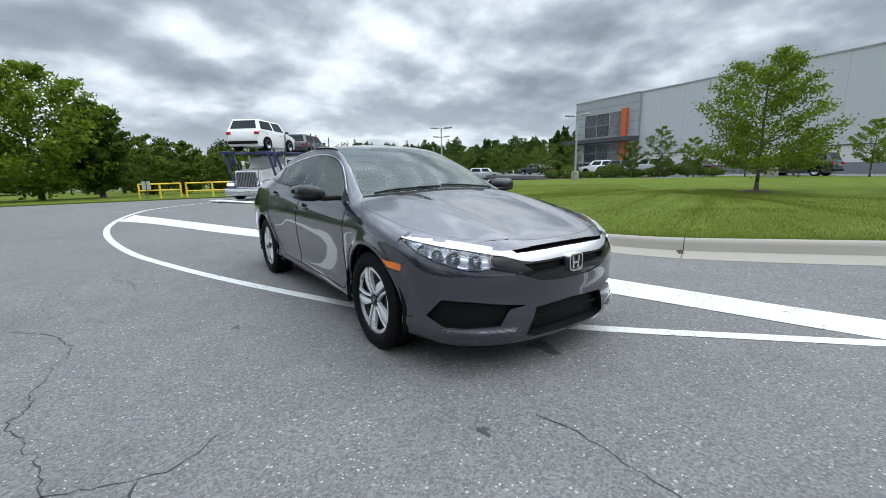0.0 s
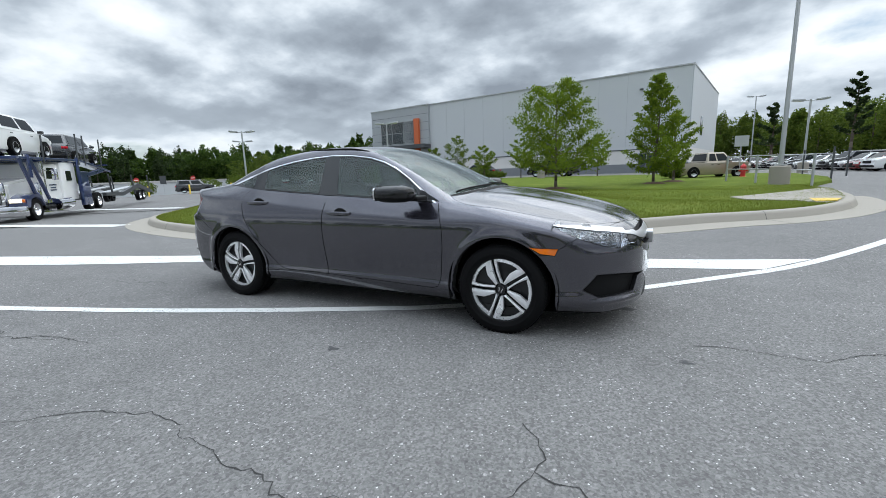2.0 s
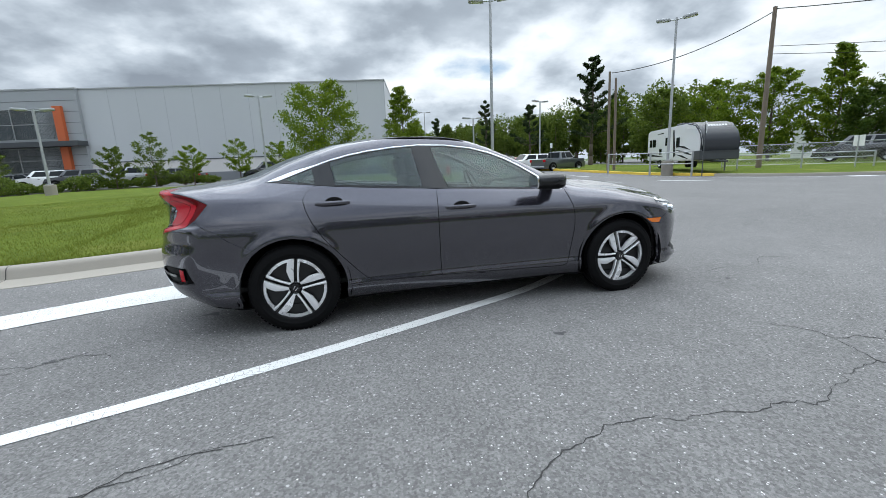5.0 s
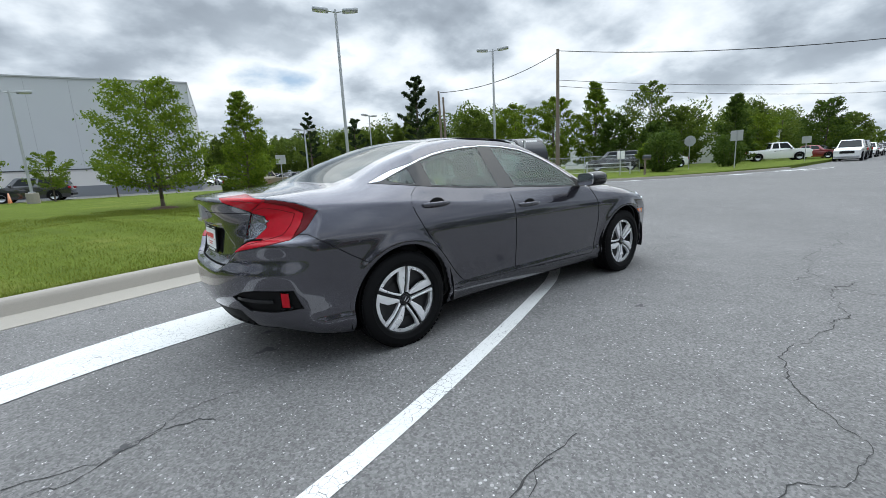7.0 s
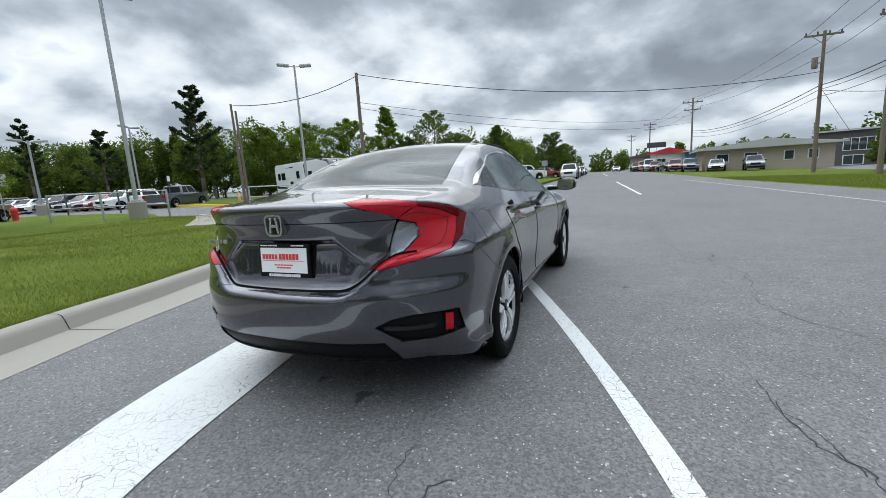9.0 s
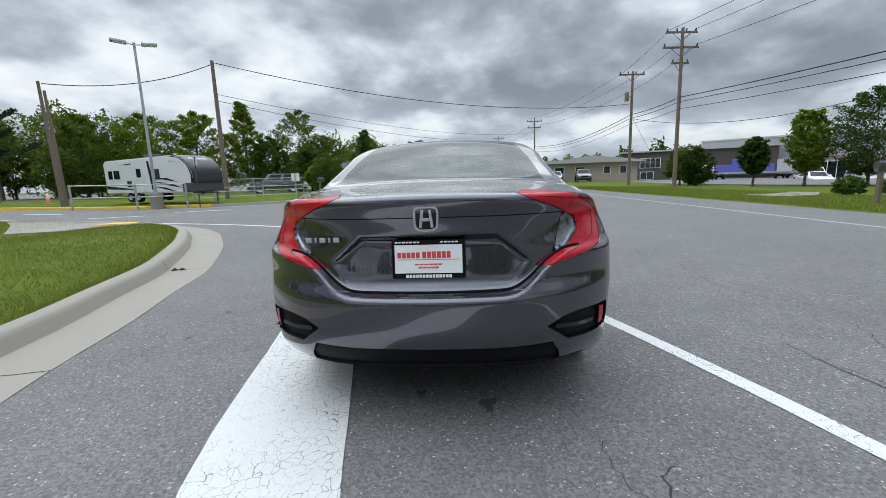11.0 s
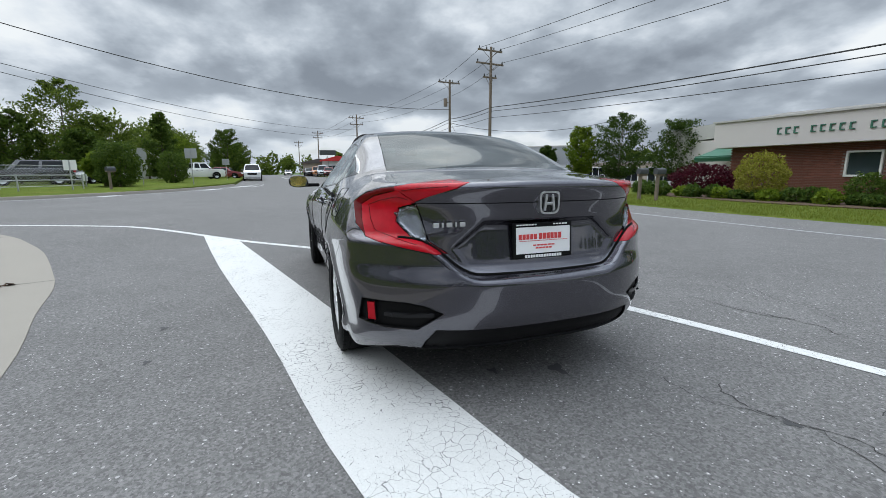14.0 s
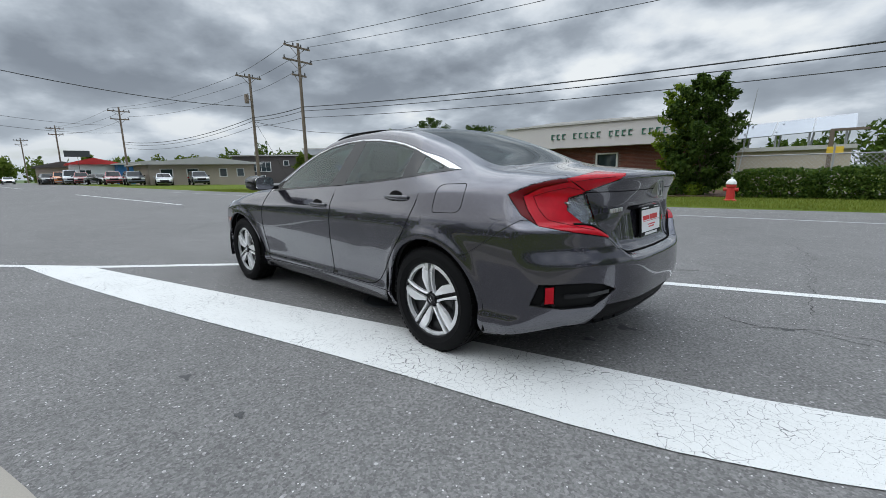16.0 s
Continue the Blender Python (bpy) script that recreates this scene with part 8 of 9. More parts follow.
def wire(a, b, sag, r=0.016):
    bm = bmesh.new()
    pts = []
    for i in range(25):
        u = i / 24
        p = Vector(a) * (1 - u) + Vector(b) * u
        p.z -= sag * 4 * u * (1 - u)
        pts.append(p)
    tube(bm, pts, r, 5)
    tagged(link("overhead_wire", bm, WIRE), "thin black overhead wire strung between poles", "wire", "overhead wires")


P1, P2, P3, P4 = (28.7, -15.0), (37.2, -14.7), (70.2, -10.6), (104, -6.0)
base = vz(28.7, -15)
WEST = (-45, -23.5)
for dz, dy in ((10.9, -0.9), (10.9, 0.9), (9.9, -1.1)):
    wire((P1[0], P1[1] + dy, base + dz), (P2[0], P2[1] + dy, base + dz - 0.9), 0.1)
    wire((P2[0], P2[1] + dy, base + dz - 0.9), (P3[0], P3[1] + dy, base + dz - 0.5), 0.6)
    wire((P3[0], P3[1] + dy, base + dz - 0.5), (P4[0], P4[1] + dy, base + dz - 0.6), 0.7)
    wire((P1[0], P1[1] + dy, base + dz), (WEST[0], WEST[1] + dy, base + dz - 0.2), 1.5)
for dz, r in ((6.35, 0.03), (6.05, 0.022), (5.55, 0.018)):
    wire((P2[0], P2[1], base + dz), (P3[0], P3[1], base + dz - 0.4), 0.9, r)
    wire((P2[0], P2[1], base + dz), (P1[0], P1[1], base + dz), 0.12, r)
    wire((P1[0], P1[1], base + dz), (WEST[0], WEST[1], base + dz + 0.3), 1.3, r)
wire((37.2, -14.7, base + 6.0), (24, -24, base + 5.2), 0.9, 0.02)
wire((37.2, -14.7, base + 6.2), (40.5, -19.5, base + 0.2), 0.0, 0.014)
wire((22.9, 16.0, 8.7), (37.2, -14.7, base + 7.3), 1.3, 0.024)
wire((22.9, 16.0, 6.8), (70.2, -10.6, base + 8.2), 1.2, 0.016)
wire((22.9, 16.0, 6.4), (70.2, -10.6, base + 7.2), 1.3, 0.016)
wire((22.9, 16.0, 8.6), (16.4, 21.0, 6.35), 0.55, 0.024)


def road_sign(at, turn, face, size, z, mat_face, label, shape="rect", post=GALV):
    t = thing("road_sign", at, label, "sign", turn=turn)
    bm = bmesh.new()
    box(bm, (0, 0.03, (z + size[1] / 2) / 2 - 0.1), (0.05, 0.04, z + size[1] / 2 + 0.2))
    part("post", bm, post, t, "metal sign post")
    bm = bmesh.new()
    if shape == "rect":
        box(bm, (0, 0, z), (size[0], 0.012, size[1]), (0, 0, 0), 0.004)
    else:
        k = 8 if shape == "oct" else 28
        prism(bm, [(size[0] / 2 * math.cos(2 * math.pi * (i + 0.5) / k), z + size[1] / 2 * math.sin(2 * math.pi * (i + 0.5) / k)) for i in range(k)], -0.006, 0.006, "xz")
    part("sign_plate", bm, mat_face, t)
    return t


road_sign((30.9, 10.4, 0.18), 100, "", (0.78, 0.78), 2.05, SIGNBACK, "back of an octagonal stop sign beside the street", "oct")
road_sign((30.0, 7.2, 0.18), 75, "", (0.80, 0.66), 2.15, SIGNBACK, "back of a square road sign beside the street")
road_sign((46.5, 7.0, 0.18), 80, "", (0.7, 0.6), 1.9, SIGNBACK, "back of a square road sign beside the street")
s4 = road_sign((16.9, 13.9, 0.2), 60, "", (0.34, 0.46), 2.15, SIGNWHITE, "small white parking sign on a dark post", post=DARKSTEEL)
for i in range(5):
    bm = bmesh.new()
    box(bm, (0, -0.009, 2.30 - 0.075 * i), (0.24, 0.004, 0.028))
    part("print_bar", bm, SIGNRED if i == 2 else DARKSTEEL, s4, "plain bar of print")
road_sign((6.3, 25.1, 0.30), 10, "", (0.68, 0.58), 1.95, SIGNBACK, "grey square sign near the hydrant")
road_sign((14.75, 25.7, 0.3), 10, "", (0.22, 0.34), 1.85, SIGNWHITE, "small white sign at the lot entrance", post=DARKSTEEL)
road_sign((23.6, 11.6, 0.2), 62, "", (0.80, 0.52), 1.25, SIGNWHITE, "plain white board sign on the verge")
for x, y in ((-57, 27.5), (-54, 33.0)):
    dn = road_sign((x, y, gz(x, y)), 62, "", (0.6, 0.6), 2.1, SIGNRED, "round red no entry sign on the western lot", "round")
    bm = bmesh.new()
    box(bm, (0, -0.012, 2.1), (0.45, 0.006, 0.10))
    part("sign_bar", bm, SIGNWHITE, dn, "white bar")
road_sign((-56, 30.2, gz(-56, 30)), 62, "", (0.7, 1.1), 2.0, DARKSTEEL, "dark narrow sign on the western lot")
for x, y in ((-51, 25.5), (-50, 29.8), (-47.5, 33.8)):
    bm = bmesh.new()
    lathe(bm, [(0.001, 1.18), (0.06, 1.16), (0.09, 1.10), (0.09, -0.2)], 16)
    ob = link("bollard", bm, YELLOW, smooth=True, sharp=40)
    ob.location = (x, y, gz(x, y))
    tagged(ob, "yellow steel bollard at the lot entrance", "bollard", "yellow bollards")
road_sign((-28.6, -1.6, gz(-28, -1)), -88, "", (0.45, 0.5), 0.85, SIGNBACK, "small grey sign by the yellow gate", post=DARKSTEEL)


def hydrant(at, cap):
    t = thing("fire_hydrant", at, "red fire hydrant with a white cap on the grass" if cap else "small red fire hydrant on the grass", "hydrant")
    bm = bmesh.new()
    lathe(bm, [(0.17, -0.05), (0.17, 0.04), (0.12, 0.06), (0.11, 0.42), (0.14, 0.45), (0.14, 0.50), (0.11, 0.52)], 20)
    rod(bm, (-0.20, 0, 0.36), (0.20, 0, 0.36), 0.055, seg=12)
    rod(bm, (0, 0, 0.33), (0, -0.19, 0.33), 0.07, seg=12)
    part("barrel", bm, SIGNRED, t, "red barrel", True, 40)
    bm = bmesh.new()
    lathe(bm, [(0.145, 0.52), (0.14, 0.58), (0.10, 0.65), (0.03, 0.69), (0.03, 0.74), (0.001, 0.745)], 20)
    part("cap", bm, SIGNWHITE if cap else SIGNRED, t, "white cap" if cap else "", True, 40)


hydrant(vaz(-0.45, -13.2), True)
hydrant((6.4, 24.5, 0.31), False)


def rails(name, posts, zs, r, material, label, group, post_r=None):
    """A run of posts with rails between them."""
    t = thing(name, posts[0], label, "fence", group)
    o = Vector(posts[0])
    for p in posts:
        bm = bmesh.new()
        q = Vector(p) - o
        rod(bm, q - Vector((0, 0, 0.2)), q + Vector((0, 0, zs[-1] + 0.04)), post_r or r, seg=8)
        part("post", bm, material, t)
    for a, b in zip(posts, posts[1:]):
        for z in zs:
            bm = bmesh.new()
            rod(bm, Vector(a) - o + Vector((0, 0, z)), Vector(b) - o + Vector((0, 0, z)), r * 0.8, seg=8)
            part("rail", bm, material, t)
    return t


def g3(x, y, dz=0.0):
    return (x, y, gz(x, y) + dz)


rails("yellow_gate", [g3(-29.5, -2.0), g3(-28.9, -0.9), g3(-28.3, 0.2)], (0.55, 0.95), 0.06, YELLOW, "yellow steel gate at the field's edge", "yellow gates")
rails("yellow_gate", [g3(-28.1, 0.5), g3(-27.4, 1.9), g3(-26.7, 3.4)], (0.45, 0.95), 0.06, YELLOW, "yellow steel gate at the field's edge", "yellow gates")
rails("pole_barrier", [(15.3, 19.4, 0.25), (16.0, 16.6, 0.2), (16.9, 14.6, 0.2)], (0.45, 1.05), 0.035, GALV, "galvanised pipe barrier by the lot entrance", "pipe barriers", 0.05)
rails("pole_barrier", [(4.9, 18.2, 0.34), (5.6, 16.2, 0.34), (6.8, 14.3, 0.30)], (0.5, 1.0), 0.025, GALV, "thin pipe barrier beside the lamp plinth", "pipe barriers", 0.04)
rails("pole_barrier", [g3(-54, 46.5), g3(-52, 48.5), g3(-50, 50.5)], (0.5, 1.2), 0.05, SIGNWHITE, "white pipe barrier on the western lot", "pipe barriers")
for x, y in ((9.4, 26.5), (10.4, 23.6), (8.9, 20.2)):
    bm = bmesh.new()
    box(bm, (0, 0, 0.6), (0.06, 0.06, 1.4))
    ob = link("marker_post", bm, DARKSTEEL)
    ob.location = (x, y, 0.34)
    tagged(ob, "thin dark marker post on the lawn's edge", "post", "marker posts")


def wire_fence(name, a, b, h, ground, label, top=0):
    """A chain-link fence: posts, rails and woven wires."""
    t = thing(name, (a[0], a[1], ground(*a)), label, "fence", "wire fences")
    o = Vector((a[0], a[1], ground(*a)))
    A, B = Vector((a[0], a[1], ground(*a))) - o, Vector((b[0], b[1], ground(*b))) - o
    n = max(2, int((B - A).length / 2.6))
    for i in range(n + 1):
        p = A.lerp(B, i / n)
        bm = bmesh.new()
        rod(bm, p - Vector((0, 0, 0.2)), p + Vector((0, 0, h + (0.4 if top else 0.05))), 0.03, seg=8)
        part("post", bm, GALV, t)
    for z in (0.08, h):
        bm = bmesh.new()
        rod(bm, A + Vector((0, 0, z)), B + Vector((0, 0, z)), 0.02, seg=6)
        part("rail", bm, GALV, t)
    bm = bmesh.new()
    L = (B - A).length
    step = 0.16
    u = (B - A).normalized()
    for i in range(int((L + h) / step)):
        for s in (1, -1):
            x0 = i * step - (h if s > 0 else 0)
            p0, p1 = (x0, 0.08), (x0 + s * (h - 0.08), h)
            if s < 0:
                p0, p1 = (i * step, 0.08), (i * step - (h - 0.08), h)
            def clip(p, q):
                (xa, za), (xb, zb) = p, q
                lo, hi = 0.0, 1.0
                for lim, sg in ((0.0, 1), (L, -1)):
                    fa, fb = sg * (xa - lim), sg * (xb - lim)
                    if fa < 0 and fb < 0:
                        return None
                    if fa < 0:
                        lo = max(lo, fa / (fa - fb))
                    if fb < 0:
                        hi = min(hi, fa / (fa - fb))
                return None if hi <= lo else ((xa + (xb - xa) * lo, za + (zb - za) * lo), (xa + (xb - xa) * hi, za + (zb - za) * hi))
            c = clip(p0, p1)
            if c:
                rod(bm, A + u * c[0][0] + Vector((0, 0, c[0][1])), A + u * c[1][0] + Vector((0, 0, c[1][1])), 0.004, seg=3, caps=False)
    ob = part("mesh", bm, GALV, t, "woven wire mesh")
    tagged(ob, kind="stuff")
    return t


wire_fence("wire_fence", (22.6, 18.2), (28.0, 12.6), 1.25, lambda x, y: 0.22, "galvanised chain-link fence beside the trailer")
wire_fence("wire_fence", (0.6, -19.4), (-12.0, -20.2), 1.6, vz, "tall chain-link fence behind the hedge", 1)
rails("sagging_rail", [(20.9, 15.6, 0.2), (22.6, 13.4, 0.2), (24.8, 11.6, 0.18)], (0.5, 0.75), 0.03, GALV, "sagging pipe rail before the fence", "pipe barriers", 0.04)
# gantry and yellow notice behind the hedge
t = thing("steel_gantry", vaz(-2.4, -20.4), "rusty steel gantry post with a small yellow notice", "post")
bm = bmesh.new()
box(bm, (0, 0, 1.25), (0.14, 0.14, 2.6))
box(bm, (-0.5, 0, 2.52), (1.1, 0.10, 0.10))
part("frame", bm, WOODPOLE, t)
bm = bmesh.new()
box(bm, (-0.15, 0.09, 1.75), (0.5, 0.02, 0.26))
part("notice", bm, YELLOW, t, "yellow notice")
t = thing("flag_pole", vaz(0.55, -19.6), "thin pale pole leaning behind the evergreen", "pole")
bm = bmesh.new()
rod(bm, (0, 0, -0.1), (-0.5, 0, 4.3), 0.025, 0.012, seg=8)
part("pole", bm, GALV, t)


def mailbox(at, turn):
    t = thing("mailbox", at, "dark mailbox on a weathered wooden post", "mailbox", "mailboxes", turn=turn)
    bm = bmesh.new()
    box(bm, (0, 0, 0.45), (0.10, 0.10, 1.1), (0, 0, 0), 0.01)
    box(bm, (0, -0.1, 0.92), (0.09, 0.5, 0.08))
    part("post", bm, WOODPOLE, t, "wooden post")
    bm = bmesh.new()
    prism(bm, [(-0.09, 0)] + [(0.09 * math.cos(a), 0.12 + 0.09 * math.sin(a)) for a in (math.pi - math.pi * i / 10 for i in range(11))] + [(0.09, 0)], -0.34, 0.14, "xz")
    bmesh.ops.translate(bm, verts=bm.verts, vec=(0, 0, 0.96))
    part("box", bm, DARKSTEEL, t, "dark metal box", True, 40)


mailbox((23.4, 9.9, 0.2), 60)
mailbox(vaz(8.6, -11.4), 8)
mailbox(vaz(7.9, -11.5), 8)
# a cone here and there
for x, y, z in ((15.2, 26.1, 0.3), (20.6, 26.3, 0.3), (-8.0, 37.4, 0.28)):
    t = thing("traffic_cone", (x, y, z), "orange traffic cone standing on the asphalt", "cone", "traffic cones")
    bm = bmesh.new()
    lathe(bm, [(0.03, 0.70), (0.035, 0.70), (0.13, 0.03)], 16)
    part("cone", bm, ORANGEPAINT, t, "", True)
    bm = bmesh.new()
    box(bm, (0, 0, 0.015), (0.36, 0.36, 0.03), (0, 0, 0), 0.01)
    part("foot", bm, ORANGEPAINT, t)
# party tent down the street
t = thing("canopy_tent", vaz(93, -10.0, 0.1), "white pop-up canopy tent by the shops", "tent")
bm = bmesh.new()
prism(bm, [(-2.2, 2.0), (0, 3.0), (2.2, 2.0), (2.2, 1.8), (-2.2, 1.8)], -2.2, 2.2, "yz")
part("canopy", bm, SIGNWHITE, t, "white canopy")
for x in (-2.1, 2.1):
    for y in (-2.1, 2.1):
        bm = bmesh.new()
        rod(bm, (x, y, -0.1), (x, y, 1.9), 0.03, seg=6)
        part("leg", bm, GALV, t)
road_sign(vaz(80, -6.5, 0.1), 92, "", (3.0, 0.9), 4.4, DARKSTEEL, "tall dark shop sign on a post by the street", post=DARKSTEEL)


# ---- the car carrier, the travel trailer and the flatbed ----
def big_wheel(parent, x, y, r, s, rim_mat=CHROME):
    wheel = new("wheel")
    wheel.parent = parent
    wheel.matrix_basis = pose(x, y, r)
    bm = bmesh.new()
    lathe(bm, [(r * 0.55, s * 0.12), (r * 0.7, s * 0.14), (r * 0.95, s * 0.13), (r, s * 0.10), (r, -s * 0.12), (r * 0.55, -s * 0.13)], 26, "Y")
    part("tyre", bm, RUBBER, wheel, "", True, 40)
    bm = bmesh.new()
    lathe(bm, [(0.01, s * 0.13), (r * 0.18, s * 0.13), (r * 0.22, s * 0.06), (r * 0.45, s * 0.05), (r * 0.56, s * 0.13), (r * 0.58, s * 0.11)], 26, "Y")
    part("rim", bm, rim_mat, wheel, "bright steel rim", True, 40)


def car_carrier():
    t = thing("car_carrier_truck", (-17.6, 2.05, gz(-17.6, 2)), "white and blue conventional truck with a car carrier rack", "truck", turn=-40)
    t.scale = (0.92, 0.92, 0.80)
    W = 1.15
    bm = bmesh.new()
    box(bm, (-0.12, 0, 0.48), (0.22, 2.4, 0.44), (0, 0, 0), 0.05)
    part("bumper", bm, CHROME, t, "deep chrome bumper", True, 40)
    bm = bmesh.new()
    box(bm, (-0.045, -0.1, 0.46), (0.03, 0.32, 0.17))
    part("plate", bm, SIGNWHITE, t, "white plate")
    bm = bmesh.new()
    box(bm, (-0.22, 0, 1.22), (0.20, 1.22, 1.02), (0, 0, 0), 0.08)
    g = part("grille_shell", bm, CHROME, t, "chrome grille shell", True, 40)
    bm = bmesh.new()
    box(bm, (-0.115, 0, 1.20), (0.02, 1.02, 0.84), (0, 0, 0), 0.03)
    part("grille", bm, DARKSTEEL, g, "dark mesh grille")
    for i in range(13):
        bm = bmesh.new()
        box(bm, (-0.100, -0.48 + 0.08 * i, 1.20), (0.008, 0.008, 0.82))
        part("grille_bar", bm, GALV, g)
    bm = bmesh.new()
    prism(bm, [(-0.3, 0.8), (-0.3, 1.62), (-0.5, 1.72), (-2.3, 1.92), (-2.3, 0.8)], -0.64, 0.64, "xz")
    bmesh.ops.bevel(bm, geom=[e for e in bm.edges if abs(e.verts[0].co.y - e.verts[1].co.y) < 0.01], offset=0.10, segments=3, affect="EDGES")
    part("hood", bm, WHITEPAINT, t, "white long hood", True, 40)
    for s in (-1, 1):
        bm = bmesh.new()
        pts = [(-0.25, 0.62), (-0.3, 0.98), (-0.55, 1.12), (-1.0, 1.22), (-1.5, 1.12), (-1.75, 0.72), (-1.72, 0.62), (-1.45, 0.95), (-1.0, 1.06), (-0.65, 0.95), (-0.5, 0.62)]
        prism(bm, pts, s * 0.62, s * W, "xz")
        part("fender", bm, BLUEPAINT, t, "dark blue fender", True, 40)
        bm = bmesh.new()
        box(bm, (-0.22, s * 0.88, 0.92), (0.20, 0.44, 0.22), (0, 0, 0), 0.06)
        hl = part("head_lamp_pod", bm, CHROME, t, "chrome head lamp pod", True, 40)
        bm = bmesh.new()
        box(bm, (-0.115, s * 0.88, 0.92), (0.02, 0.36, 0.15), (0, 0, 0), 0.008)
        part("lens", bm, glow("warm head lamp", (1.0, 0.86, 0.62), 1.2) if s else None, hl, "lit warm head lamp")
        bm = bmesh.new()
        box(bm, (-0.18, s * 1.10, 0.92), (0.12, 0.06, 0.14), (0, 0, 0), 0.02)
        part("indicator", bm, AMBER, hl, "amber indicator")
        big_wheel(t, -1.1, s * 0.98, 0.50, s)
        bm = bmesh.new()
        rod(bm, (-2.55, s * 1.12, 0.62), (-4.0, s * 1.12, 0.62), 0.30, seg=22)
        part("fuel_tank", bm, CHROME, t, "chrome round fuel tank", True, 40)
        bm = bmesh.new()
        rod(bm, (-2.42, s * 0.98, 0.7), (-2.42, s * 0.98, 3.1), 0.07, seg=14)
        part("stack", bm, CHROME, t, "upright chrome pipe", True, 40)
        bm = bmesh.new()
        box(bm, (-2.15, s * 0.84, 1.25), (0.22, 0.22, 0.9), (0, 0, 0), 0.06)
        part("air_cleaner", bm, CHROME, t, "bright air cleaner", True, 40)
        bm = bmesh.new()
        box(bm, (-2.45, s * 1.38, 2.05), (0.12, 0.20, 0.55), (0, 0, 0), 0.04)
        rod(bm, (-2.5, s * 1.05, 2.25), (-2.45, s * 1.36, 2.25), 0.02, seg=6)
        part("wing_mirror", bm, CHROME, t, "tall chrome mirror", True, 40)
        for x in (-7.0, -8.3):
            big_wheel(t, x, s * 0.98, 0.50, s)
    bm = bmesh.new()
    prism(bm, [(-2.25, 0.75), (-2.25, 1.95), (-2.65, 2.55), (-3.9, 2.62), (-3.9, 0.75)], -1.02, 1.02, "xz")
    bmesh.ops.bevel(bm, geom=[e for e in bm.edges if abs(e.verts[0].co.y - e.verts[1].co.y) < 0.01], offset=0.08, segments=2, affect="EDGES")
    cab = part("cab", bm, WHITEPAINT, t, "white cab", True, 40)
    for s in (-1, 1):
        bm = bmesh.new()
        q = [(-2.30, 1.98), (-2.62, 2.44), (-2.66, 2.44), (-2.36, 1.96)]
        prism(bm, q, s * 0.05, s * 0.92, "xz")
        part("windscreen", bm, CARGLASS, cab, "dark split windscreen")
        bm = bmesh.new()
        prism(bm, [(-2.62, 1.85), (-2.75, 2.38), (-3.4, 2.38), (-3.4, 1.85)], s * 1.0, s * 1.03, "xz")
        part("side_window", bm, CARGLASS, cab)
        bm = bmesh.new()
        prism(bm, [(-4.4, 1.75), (-4.4, 2.25), (-4.95, 2.25), (-4.95, 1.75)], s * 1.09, s * 1.125, "xz")
        part("sleeper_window", bm, CARGLASS, cab)
        for z, w in ((1.55, 0.7), (1.42, 0.5), (1.3, 0.6)):
            bm = bmesh.new()
            box(bm, (-3.1, s * 1.025, z), (w, 0.012, 0.06))
            part("print_bar", bm, BLUEPAINT, cab, "plain bar of print")
    bm = bmesh.new()
    box(bm, (-4.75, 0, 1.72), (1.7, 2.2, 2.0), (0, 0, 0), 0.08)
    part("sleeper", bm, WHITEPAINT, t, "white sleeper box", True, 40)
    bm = bmesh.new()
    box(bm, (-5.2, 0, 0.75), (7.2, 0.9, 0.3), (0, 0, 0), 0.02)
    part("chassis", bm, DARKSTEEL, t, "dark chassis")
    for s in (-1, 1):
        bm = bmesh.new()
        box(bm, (-6.4, s * 1.12, 1.3), (1.1, 0.16, 1.9), (0, 0, 0), 0.03)
        box(bm, (-8.0, s * 1.12, 2.2), (3.2, 0.14, 0.25), (0, 8, 0), 0.03)
        part("tower", bm, BLUEPAINT, t, "dark blue rack tower")
        for p, q in (((-0.9, 1.9, 0), (-0.9, 2.9, 0)), ((-1.0, 1.2, 0), (-0.2, 2.75, 0)), ((-2.1, 0.9, 0), (-1.0, 2.78, 0)), ((-5.7, 0.7, 0), (-5.7, 3.0, 0))):
            bm = bmesh.new()
            rod(bm, (p[0], s * 1.18, p[1]), (q[0], s * 1.18, q[1]), 0.07, seg=8)
            part("strut", bm, BLUEPAINT, t, "dark blue strut")
        bm = bmesh.new()
        box(bm, (-3.1, s * 0.92, 2.80), (6.2, 0.55, 0.12), (0, 1.0, 0), 0.02)
        part("upper_runway", bm, BLUEPAINT, t, "dark blue upper runway")
        bm = bmesh.new()
        box(bm, (-8.4, s * 0.92, 2.58), (4.6, 0.55, 0.12), (0, -7, 0), 0.02)
        part("upper_runway", bm, BLUEPAINT, t, "dark blue upper runway")
        for x in (-2.2, -5.9, -6.8, -9.2):
            bm = bmesh.new()
            rod(bm, (x, s * 1.2, 2.6), (x - 0.1, s * 1.2, 4.3 if x < -5 else 3.9), 0.035, seg=8)
            part("stake", bm, DARKSTEEL, t, "dark upright stake")
    bm = bmesh.new()
    for x in (-0.3, -2.0, -4.0, -6.0, -8.0, -10.2):
        box(bm, (x, 0, 2.72), (0.14, 2.4, 0.10))
    part("cross_frame", bm, BLUEPAINT, t, "dark blue cross members")
